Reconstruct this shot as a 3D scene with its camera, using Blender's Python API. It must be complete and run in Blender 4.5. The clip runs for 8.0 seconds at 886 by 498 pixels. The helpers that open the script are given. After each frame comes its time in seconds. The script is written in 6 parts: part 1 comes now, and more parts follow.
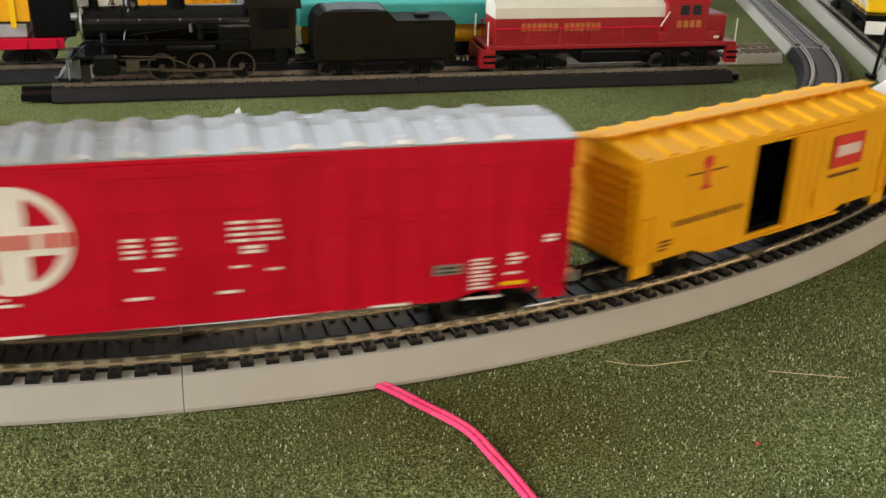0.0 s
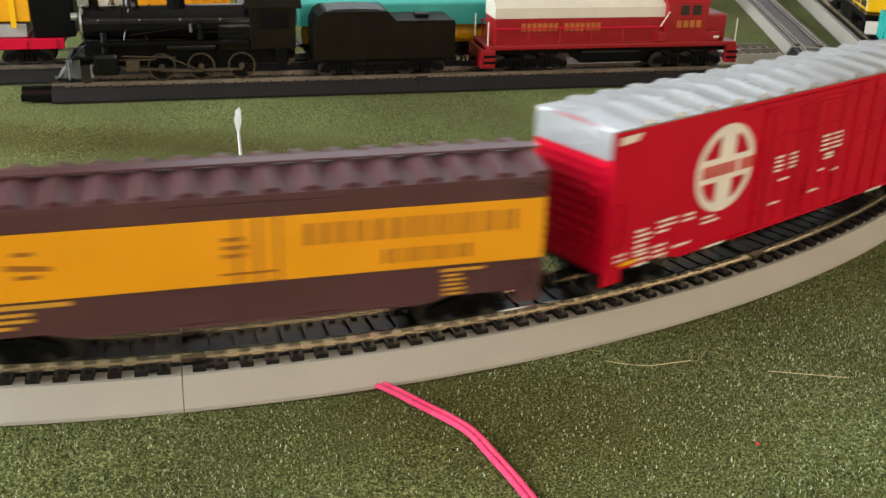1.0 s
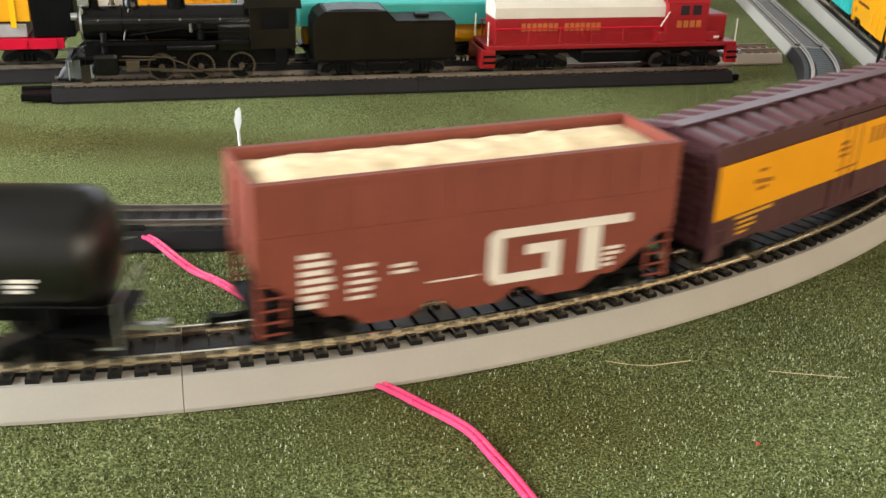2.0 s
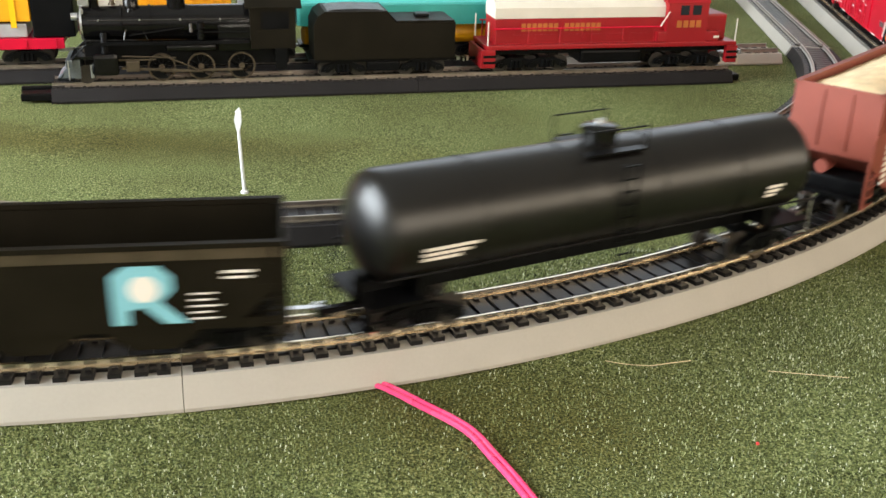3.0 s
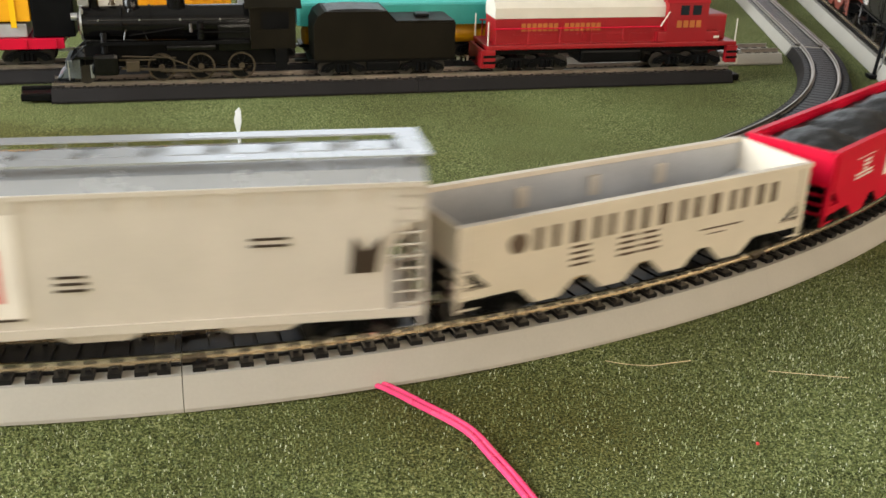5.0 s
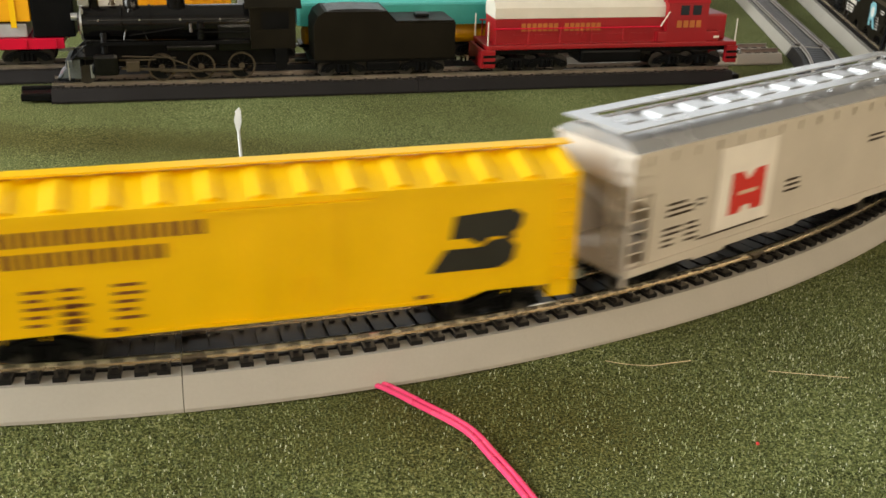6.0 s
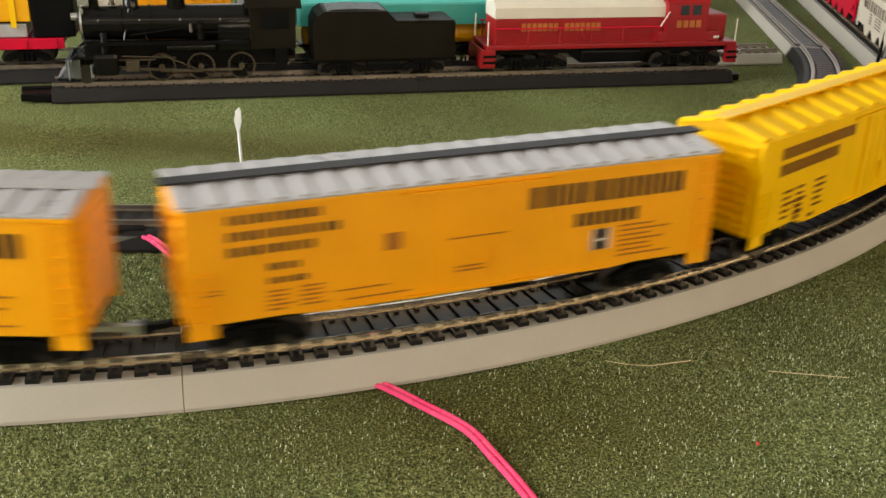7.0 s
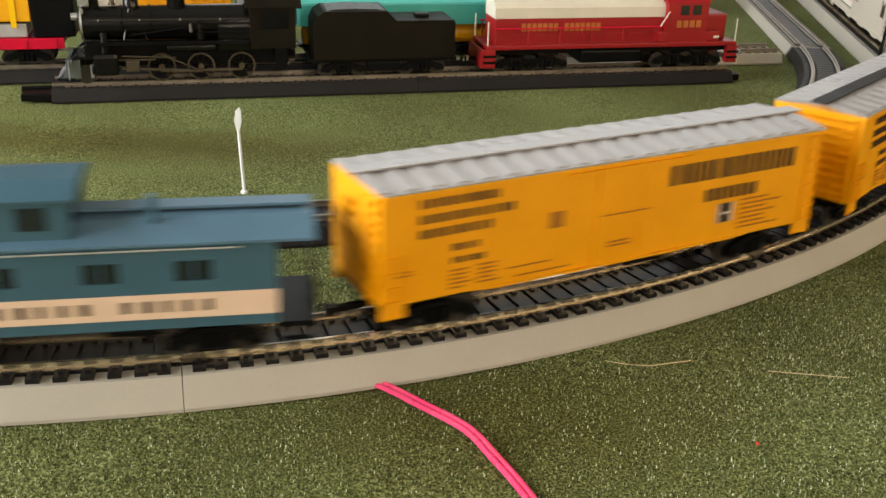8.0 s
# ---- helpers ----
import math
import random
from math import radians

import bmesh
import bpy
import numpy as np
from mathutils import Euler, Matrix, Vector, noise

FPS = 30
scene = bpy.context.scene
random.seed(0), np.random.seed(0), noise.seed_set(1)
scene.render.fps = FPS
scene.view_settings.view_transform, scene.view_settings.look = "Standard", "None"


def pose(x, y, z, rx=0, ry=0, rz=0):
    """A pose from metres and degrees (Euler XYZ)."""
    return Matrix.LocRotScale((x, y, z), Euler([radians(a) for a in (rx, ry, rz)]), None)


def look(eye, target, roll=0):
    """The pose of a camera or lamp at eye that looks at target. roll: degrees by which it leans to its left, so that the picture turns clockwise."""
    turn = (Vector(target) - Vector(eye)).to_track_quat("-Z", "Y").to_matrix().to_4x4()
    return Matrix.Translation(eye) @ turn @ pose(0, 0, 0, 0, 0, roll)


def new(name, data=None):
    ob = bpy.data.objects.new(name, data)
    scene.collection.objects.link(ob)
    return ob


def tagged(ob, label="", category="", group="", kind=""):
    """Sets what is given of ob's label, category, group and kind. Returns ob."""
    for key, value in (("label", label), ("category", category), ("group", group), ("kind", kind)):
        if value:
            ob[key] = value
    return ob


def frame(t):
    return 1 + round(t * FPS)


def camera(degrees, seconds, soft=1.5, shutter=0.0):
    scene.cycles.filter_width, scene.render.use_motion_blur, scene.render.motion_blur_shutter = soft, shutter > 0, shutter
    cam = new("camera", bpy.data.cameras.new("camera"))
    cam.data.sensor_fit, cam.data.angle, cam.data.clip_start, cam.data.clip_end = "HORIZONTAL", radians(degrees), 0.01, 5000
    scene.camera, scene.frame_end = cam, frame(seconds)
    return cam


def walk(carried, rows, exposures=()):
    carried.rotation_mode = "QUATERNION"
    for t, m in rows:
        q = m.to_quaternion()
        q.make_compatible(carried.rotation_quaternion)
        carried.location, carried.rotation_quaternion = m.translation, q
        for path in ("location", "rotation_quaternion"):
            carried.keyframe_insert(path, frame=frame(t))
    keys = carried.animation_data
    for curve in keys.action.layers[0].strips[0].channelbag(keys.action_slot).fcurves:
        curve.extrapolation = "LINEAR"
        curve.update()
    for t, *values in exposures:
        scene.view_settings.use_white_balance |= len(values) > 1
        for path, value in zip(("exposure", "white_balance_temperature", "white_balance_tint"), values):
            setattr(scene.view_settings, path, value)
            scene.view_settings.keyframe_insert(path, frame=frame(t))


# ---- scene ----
from math import sin, cos, pi, atan2, hypot

# Camera: a phone held still a hand's height above a model railway table.
cam = camera(47.46, 8.0, soft=1.6, shutter=0.5)
EYE = pose(0, 0, 0.16749) @ pose(0, 0, 0, 90 - 23.186, 0, 0) @ pose(0, 0, 0, 0, 0, 1.872)
walk(cam, [(0.0, EYE), (8.0, EYE)], exposures=[(0.0, -0.20, 7000, 10), (1.0, -0.11, 7000, 10), (1.7, 0.10, 6900, 10), (3.0, 0.42, 6750, 10), (3.8, 0.23, 6750, 10), (4.7, 0.16, 6850, 10), (6.0, -0.18, 7500, 10), (8.0, -0.12, 7600, 10)])

# World, sky and the windows' daylight.
world = bpy.data.worlds.new("world")
scene.world = world
world.use_nodes = True
wn = world.node_tree
sky = wn.nodes.new("ShaderNodeTexSky")
sky.sky_type = "NISHITA"
sky.sun_disc = False
sky.sun_elevation = radians(38)
sky.sun_rotation = radians(250)
wn.nodes["Background"].inputs["Strength"].default_value = 0.07
wn.links.new(sky.outputs["Color"], wn.nodes["Background"].inputs["Color"])


def window_light(name, x, y, z, target, w, h, watts, colour):
    """Sky light that enters by one window."""
    lamp = bpy.data.lights.new(name, "AREA")
    lamp.shape, lamp.size, lamp.size_y = "RECTANGLE", w, h
    lamp.energy, lamp.color = watts, colour
    ob = new(name, lamp)
    ob.matrix_world = look((x, y, z), target)
    return ob


window_light("window_light_back", 0.15, 2.72, 1.05, (0.15, 0, 0.75), 1.9, 1.15, 10, (0.84, 0.92, 1.0))
window_light("window_light_left", -1.22, 0.00, 0.62, (0, 0.10, 0.30), 1.2, 0.92, 56, (0.82, 0.92, 1.0))
window_light("window_light_front", 1.05, -0.88, 0.56, (0.75, 0.3, 0.35), 1.6, 0.76, 13.5, (1.0, 0.88, 0.71))
window_light("window_light_right", 2.30, -0.25, 0.50, (0, 0.2, 0.25), 1.3, 0.70, 10.0, (1.0, 0.84, 0.62))


# ---- materials ----
def pbr(name, rgb, rough=0.5, metal=0.0, var=0.10, scale=90.0, bump=0.06, fine=900.0, spec=0.5, second=None, grime=0.0):
    """A painted, plastic, metal or paper surface: broad and fine variation of colour and gloss, fine relief, worn or dusty patches."""
    m = bpy.data.materials.new(name)
    m.use_nodes = True
    t = m.node_tree
    b = t.nodes["Principled BSDF"]
    b.inputs["Roughness"].default_value, b.inputs["Metallic"].default_value = rough, metal
    b.inputs["Specular IOR Level"].default_value = spec
    tc = t.nodes.new("ShaderNodeTexCoord")
    n1, n2 = t.nodes.new("ShaderNodeTexNoise"), t.nodes.new("ShaderNodeTexNoise")
    n1.inputs["Scale"].default_value, n1.inputs["Detail"].default_value = scale, 5
    n2.inputs["Scale"].default_value, n2.inputs["Detail"].default_value = fine, 3
    for n in (n1, n2):
        t.links.new(tc.outputs["Object"], n.inputs["Vector"])
    mix = t.nodes.new("ShaderNodeMixRGB")
    lo = [max(0, c * (1 - var)) for c in rgb]
    hi = [min(1, c * (1 + var)) for c in rgb] if second is None else second
    mix.inputs[1].default_value, mix.inputs[2].default_value = (*lo, 1), (*hi, 1)
    ramp = t.nodes.new("ShaderNodeValToRGB")
    ramp.color_ramp.elements[0].position, ramp.color_ramp.elements[1].position = 0.3, 0.7
    add = t.nodes.new("ShaderNodeMath")
    add.operation, add.inputs[1].default_value = "MULTIPLY_ADD", 0.35
    t.links.new(n2.outputs["Fac"], add.inputs[0])
    t.links.new(n1.outputs["Fac"], add.inputs[2])
    sub = t.nodes.new("ShaderNodeMath")
    sub.operation, sub.inputs[1].default_value = "SUBTRACT", 0.175
    t.links.new(add.outputs[0], sub.inputs[0])
    t.links.new(sub.outputs[0], ramp.inputs["Fac"])
    t.links.new(ramp.outputs["Color"], mix.inputs[0])
    last = mix.outputs["Color"]
    if grime:
        n3 = t.nodes.new("ShaderNodeTexNoise")
        n3.inputs["Scale"].default_value, n3.inputs["Detail"].default_value, n3.inputs["Roughness"].default_value = scale * 2.3, 8, 0.7
        t.links.new(tc.outputs["Object"], n3.inputs["Vector"])
        r3 = t.nodes.new("ShaderNodeValToRGB")
        r3.color_ramp.elements[0].position, r3.color_ramp.elements[1].position = 0.52, 0.75
        r3.color_ramp.elements[1].color = (grime, grime, grime, 1)
        t.links.new(n3.outputs["Fac"], r3.inputs["Fac"])
        g = t.nodes.new("ShaderNodeMixRGB")
        g.inputs[2].default_value = (0.25, 0.22, 0.18, 1)
        t.links.new(r3.outputs["Color"], g.inputs[0])
        t.links.new(last, g.inputs[1])
        last = g.outputs["Color"]
    t.links.new(last, b.inputs["Base Color"])
    rr = t.nodes.new("ShaderNodeMapRange")
    rr.inputs["To Min"].default_value, rr.inputs["To Max"].default_value = max(0.02, rough - 0.10), min(1, rough + 0.10)
    t.links.new(n1.outputs["Fac"], rr.inputs["Value"])
    t.links.new(rr.outputs["Result"], b.inputs["Roughness"])
    if bump:
        bp = t.nodes.new("ShaderNodeBump")
        bp.inputs["Strength"].default_value, bp.inputs["Distance"].default_value = bump, 0.0004
        t.links.new(n2.outputs["Fac"], bp.inputs["Height"])
        t.links.new(bp.outputs["Normal"], b.inputs["Normal"])
    return m


def turf_material():
    """Flocked grass paper: a speckle of dark, olive and pale grains, broad tone changes and painted-in shade patches.
    """
    m = bpy.data.materials.new("turf")
    m.use_nodes = True
    t = m.node_tree
    b = t.nodes["Principled BSDF"]
    b.inputs["Roughness"].default_value, b.inputs["Specular IOR Level"].default_value = 0.95, 0.15
    tc = t.nodes.new("ShaderNodeTexCoord")

    def noise_at(scale, detail):
        n = t.nodes.new("ShaderNodeTexNoise")
        n.inputs["Scale"].default_value, n.inputs["Detail"].default_value = scale, detail
        t.links.new(tc.outputs["Object"], n.inputs["Vector"])
        return n
    grain, broad = noise_at(1250, 3), noise_at(9, 4)
    ramp = t.nodes.new("ShaderNodeValToRGB")
    e = ramp.color_ramp.elements
    e[0].position, e[0].color = 0.36, (0.034, 0.044, 0.015, 1)
    e[1].position, e[1].color = 0.72, (0.42, 0.44, 0.26, 1)
    k = ramp.color_ramp.elements.new(0.50)
    k.color = (0.122, 0.145, 0.055, 1)
    k = ramp.color_ramp.elements.new(0.60)
    k.color = (0.214, 0.238, 0.104, 1)
    t.links.new(grain.outputs["Fac"], ramp.inputs["Fac"])
    tint = t.nodes.new("ShaderNodeMixRGB")
    tint.blend_type = "MULTIPLY"
    tint.inputs[0].default_value = 1
    br = t.nodes.new("ShaderNodeValToRGB")
    br.color_ramp.elements[0].position, br.color_ramp.elements[0].color = 0.35, (0.84, 0.80, 0.66, 1)
    br.color_ramp.elements[1].position, br.color_ramp.elements[1].color = 0.65, (1.14, 1.15, 1.02, 1)
    t.links.new(broad.outputs["Fac"], br.inputs["Fac"])
    t.links.new(ramp.outputs["Color"], tint.inputs[1])
    t.links.new(br.outputs["Color"], tint.inputs[2])
    # brownish painted-in shade, ragged at the edge: long strip behind the signpost, patch beside the wire
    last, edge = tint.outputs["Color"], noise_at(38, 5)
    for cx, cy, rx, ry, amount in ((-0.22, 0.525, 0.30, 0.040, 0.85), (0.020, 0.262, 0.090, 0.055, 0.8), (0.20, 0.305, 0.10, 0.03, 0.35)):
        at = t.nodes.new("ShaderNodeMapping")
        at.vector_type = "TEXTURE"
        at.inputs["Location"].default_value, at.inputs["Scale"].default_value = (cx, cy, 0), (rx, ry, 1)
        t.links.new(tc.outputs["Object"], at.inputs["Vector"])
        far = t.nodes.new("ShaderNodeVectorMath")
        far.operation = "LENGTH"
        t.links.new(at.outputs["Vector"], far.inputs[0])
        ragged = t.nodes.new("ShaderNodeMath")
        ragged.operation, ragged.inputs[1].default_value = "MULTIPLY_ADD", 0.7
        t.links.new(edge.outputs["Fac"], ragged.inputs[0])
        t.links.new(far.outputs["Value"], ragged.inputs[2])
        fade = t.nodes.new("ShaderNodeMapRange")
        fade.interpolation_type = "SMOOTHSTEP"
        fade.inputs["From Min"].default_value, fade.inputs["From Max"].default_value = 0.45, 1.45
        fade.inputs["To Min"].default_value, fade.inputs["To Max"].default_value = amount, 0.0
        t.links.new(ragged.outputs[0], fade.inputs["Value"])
        painted_shade = t.nodes.new("ShaderNodeMixRGB")
        painted_shade.blend_type = "MULTIPLY"
        painted_shade.inputs[2].default_value = (0.62, 0.50, 0.34, 1)
        t.links.new(fade.outputs["Result"], painted_shade.inputs[0])
        t.links.new(last, painted_shade.inputs[1])
        last = painted_shade.outputs["Color"]
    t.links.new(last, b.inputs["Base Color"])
    bp = t.nodes.new("ShaderNodeBump")
    bp.inputs["Strength"].default_value, bp.inputs["Distance"].default_value = 0.8, 0.0012
    t.links.new(grain.outputs["Fac"], bp.inputs["Height"])
    t.links.new(bp.outputs["Normal"], b.inputs["Normal"])
    return m


def flock_material():
    """Loose flock fibres, each grain with a green of its own."""
    m = bpy.data.materials.new("flock")
    m.use_nodes = True
    t = m.node_tree
    b = t.nodes["Principled BSDF"]
    b.inputs["Roughness"].default_value, b.inputs["Specular IOR Level"].default_value = 0.8, 0.25
    geo = t.nodes.new("ShaderNodeNewGeometry")
    ramp = t.nodes.new("ShaderNodeValToRGB")
    e = ramp.color_ramp.elements
    e[0].position, e[0].color = 0.0, (0.018, 0.026, 0.009, 1)
    e[1].position, e[1].color = 1.0, (0.58, 0.60, 0.43, 1)
    k = e.new(0.45)
    k.color = (0.118, 0.138, 0.052, 1)
    k = e.new(0.85)
    k.color = (0.26, 0.29, 0.13, 1)
    t.links.new(geo.outputs["Random Per Island"], ramp.inputs["Fac"])
    t.links.new(ramp.outputs["Color"], b.inputs["Base Color"])
    return m


def glass_material():
    m = bpy.data.materials.new("window_glass")
    m.use_nodes = True
    b = m.node_tree.nodes["Principled BSDF"]
    b.inputs["Base Color"].default_value = (0.95, 0.98, 1, 1)
    b.inputs["Roughness"].default_value = 0.02
    b.inputs["Transmission Weight"].default_value = 1
    return m


TURF, FLOCK, GLASS = turf_material(), flock_material(), glass_material()
GREY_BED = pbr("grey_roadbed_plastic", (0.40, 0.37, 0.325), 0.55, var=0.05, scale=40, bump=0.05)
BLACK_BED = pbr("black_roadbed_plastic", (0.015, 0.013, 0.013), 0.60, var=0.15, scale=40, spec=0.15)
TIE = pbr("black_tie_plastic", (0.009, 0.008, 0.008), 0.42, var=0.2, scale=200, bump=0.12, spec=0.24)
RAIL = pbr("nickel_silver_rail", (0.78, 0.69, 0.56), 0.24, 1.0, var=0.05, scale=14, bump=0)
STEEL_RAIL = pbr("dull_steel_rail", (0.44, 0.39, 0.34), 0.4, 1.0, var=0.15, scale=120)
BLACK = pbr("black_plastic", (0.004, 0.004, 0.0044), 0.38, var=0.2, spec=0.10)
TANK_BLACK = pbr("tank_black_paint", (0.005, 0.0045, 0.004), 0.32, var=0.15, scale=25, spec=0.5, bump=0.03)
SATIN_BLACK = pbr("satin_black_paint", (0.004, 0.0036, 0.0036), 0.17, var=0.2, scale=25, spec=0.32, bump=0.03)
OLIVE_BLACK = pbr("dusty_black_plastic", (0.009, 0.007, 0.004), 0.50, var=0.2, scale=60, spec=0.08)
WHEEL = pbr("blackened_wheel_metal", (0.055, 0.048, 0.042), 0.45, 0.5)
BRASS = pbr("blackened_brass", (0.085, 0.064, 0.042), 0.45, 0.6, var=0.3)
RED = pbr("red_car_paint", (0.52, 0.003, 0.022), 0.34, var=0.06, scale=50, spec=0.25)
RED_HOT = pbr("scarlet_plastic", (0.60, 0.004, 0.032), 0.36, var=0.05, scale=50, spec=0.3)
RED_LOCO = pbr("maroon_red_paint", (0.28, 0.007, 0.011), 0.38, var=0.1, scale=50, spec=0.35)
SILVER = pbr("silver_roof_paint", (0.47, 0.48, 0.50), 0.25, 0.5, var=0.06, scale=60)
LILAC = pbr("pale_grey_roof_paint", (0.34, 0.325, 0.335), 0.30, var=0.06, scale=60, spec=0.8)
YELLOW = pbr("yellow_ochre_paint", (0.80, 0.36, 0.004), 0.45, var=0.05, scale=50)
LEMON = pbr("lemon_yellow_plastic", (0.84, 0.48, 0.004), 0.42, var=0.05, scale=50)
ORANGE = pbr("orange_car_paint", (0.82, 0.335, 0.004), 0.45, var=0.05, scale=50)
BROWN = pbr("tuscan_brown_paint", (0.085, 0.032, 0.037), 0.36, var=0.1, scale=50, spec=0.6)
RUST = pbr("rust_brown_paint", (0.22, 0.048, 0.030), 0.5, var=0.08, scale=50)
SAND = pbr("sandy_load", (0.72, 0.55, 0.34), 0.9, var=0.18, scale=160, bump=0.8, fine=700)
COAL = pbr("coal_load", (0.018, 0.018, 0.019), 0.38, var=0.3, scale=200, bump=0.7, fine=500, spec=0.4)
CREAM = pbr("warm_grey_paint", (0.62, 0.545, 0.45), 0.45, var=0.05, scale=50)
PALE = pbr("pale_grey_paint", (0.55, 0.49, 0.425), 0.45, var=0.05, scale=50)
INNER_GREY = pbr("grey_hopper_inside", (0.44, 0.44, 0.45), 0.36, 0.3, var=0.1, scale=60)
WHITE = pbr("white_lettering", (0.78, 0.72, 0.66), 0.5, var=0.05)
IVORY = pbr("ivory_paint", (0.60, 0.55, 0.47), 0.45, var=0.05, scale=50)
PEACH = pbr("peach_stripe_paint", (0.70, 0.50, 0.38), 0.5, var=0.04)
DARK_INK = pbr("dark_lettering", (0.035, 0.020, 0.012), 0.5, var=0.1)
BROWN_INK = pbr("brown_lettering", (0.16, 0.05, 0.012), 0.5, var=0.1)
RED_INK = pbr("red_lettering", (0.62, 0.03, 0.025), 0.5, var=0.06)
BROWN_GREY_INK = pbr("brown_grey_lettering", (0.10, 0.065, 0.045), 0.5, var=0.15)
FADED_INK = pbr("faded_brown_lettering", (0.34, 0.12, 0.012), 0.5, var=0.1)
EMBLEM_INK = pbr("black_emblem_ink", (0.014, 0.013, 0.009), 0.5, var=0.1)
CHARCOAL = pbr("charcoal_board_paint", (0.022, 0.021, 0.023), 0.50, var=0.12, scale=60, spec=0.18)
SIGN_WHITE = pbr("white_plastic", (0.80, 0.82, 0.84), 0.4, var=0.04)
DIM_GOLD_INK = pbr("dull_gold_lettering", (0.40, 0.11, 0.018), 0.5, var=0.12)
GOLD_INK = pbr("gold_lettering", (0.62, 0.30, 0.03), 0.5, var=0.06)
CYAN_INK = pbr("pale_blue_lettering", (0.20, 0.48, 0.56), 0.5, var=0.06)
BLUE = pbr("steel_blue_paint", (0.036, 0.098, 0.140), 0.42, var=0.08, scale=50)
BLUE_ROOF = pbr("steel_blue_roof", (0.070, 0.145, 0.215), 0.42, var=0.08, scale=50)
TEAL = pbr("teal_paint", (0.030, 0.30, 0.25), 0.4, var=0.08, scale=50)
CYAN_PAINT = pbr("bright_teal_paint", (0.020, 0.46, 0.43), 0.4, var=0.06, scale=50)
TURQUOISE = pbr("turquoise_paint", (0.07, 0.44, 0.42), 0.4, var=0.06, scale=50)
DARK_GLASS = pbr("dark_window", (0.012, 0.018, 0.022), 0.15, var=0.1)
PINK = pbr("pink_wire_sheath", (0.80, 0.055, 0.16), 0.28, var=0.06, bump=0)
# Pale steel: the pilot's blue-grey glints are put into the colour.
PILOT_STEEL = pbr("pilot_glint_steel", (0.16, 0.18, 0.20), 0.32, 0.7, var=0.35, scale=120)
BOLT = pbr("galvanised_steel", (0.60, 0.60, 0.60), 0.3, 0.9)
PAINTED_WALL = pbr("painted_plaster", (0.46, 0.41, 0.35), 0.8, var=0.04, scale=3, fine=200)
CEILING = pbr("white_ceiling_paint", (0.50, 0.49, 0.47), 0.85, var=0.03, scale=3, fine=200)
CARPET = pbr("beige_carpet", (0.22, 0.18, 0.14), 0.95, var=0.15, scale=20, fine=400, bump=0.5)
WOOD = pbr("varnished_wood", (0.32, 0.18, 0.08), 0.4, var=0.25, scale=18)


# ---- mesh helpers ----
def part(name, bm, material, parent=None, label="", smooth=False):
    me = bpy.data.meshes.new(name)
    bm.normal_update()
    bm.to_mesh(me)
    bm.free()
    me.materials.append(material)
    if smooth:
        me.shade_smooth()
        me.set_sharp_from_angle(angle=radians(38))
    ob = new(name, me)
    if parent:
        ob.parent = parent
    if label:
        ob["label"] = label
    return ob


def shared(name, me, parent, m=None):
    ob = new(name, me)
    ob.parent = parent
    if m is not None:
        ob.matrix_local = m
    return ob


def box(bm, x0, x1, y0, y1, z0, z1, m=None, bevel=0.0):
    v = [bm.verts.new((x, y, z)) for x in (x0, x1) for y in (y0, y1) for z in (z0, z1)]
    f = [bm.faces.new([v[i] for i in q]) for q in ((0, 1, 3, 2), (4, 6, 7, 5), (0, 4, 5, 1), (2, 3, 7, 6), (0, 2, 6, 4), (1, 5, 7, 3))]
    if bevel:
        r = bmesh.ops.bevel(bm, geom=list({e for q in f for e in q.edges}), offset=bevel, segments=2, affect="EDGES", profile=0.6)
        v = list({w for q in r["faces"] for w in q.verts} | {w for w in v if w.is_valid})
    if m is not None:
        for w in v:
            w.co = m @ w.co
    return bm


def prism(bm, outline, a0, a1, axis="x"):
    """A closed outline pushed along an axis: x takes (y, z), y takes (x, z), z takes (x, y)."""
    def at(p, a):
        return (a, p[0], p[1]) if axis == "x" else (p[0], a, p[1]) if axis == "y" else (p[0], p[1], a)
    A, B = [bm.verts.new(at(p, a0)) for p in outline], [bm.verts.new(at(p, a1)) for p in outline]
    n = len(outline)
    fs = [bm.faces.new(A[::-1]), bm.faces.new(B)]
    for i in range(n):
        fs.append(bm.faces.new((A[i], A[(i + 1) % n], B[(i + 1) % n], B[i])))
    bmesh.ops.recalc_face_normals(bm, faces=fs)
    return bm


def rod(bm, p, q, r, n=8, r2=None):
    """A round bar from p to q."""
    p, q = Vector(p), Vector(q)
    rot = (q - p).to_track_quat("Z", "Y").to_matrix()
    r2 = r if r2 is None else r2
    A = [bm.verts.new(p + rot @ Vector((r * cos(2 * pi * i / n), r * sin(2 * pi * i / n), 0))) for i in range(n)]
    B = [bm.verts.new(q + rot @ Vector((r2 * cos(2 * pi * i / n), r2 * sin(2 * pi * i / n), 0))) for i in range(n)]
    bm.faces.new(A[::-1])
    bm.faces.new(B)
    for i in range(n):
        bm.faces.new((A[i], A[(i + 1) % n], B[(i + 1) % n], B[i]))
    return bm


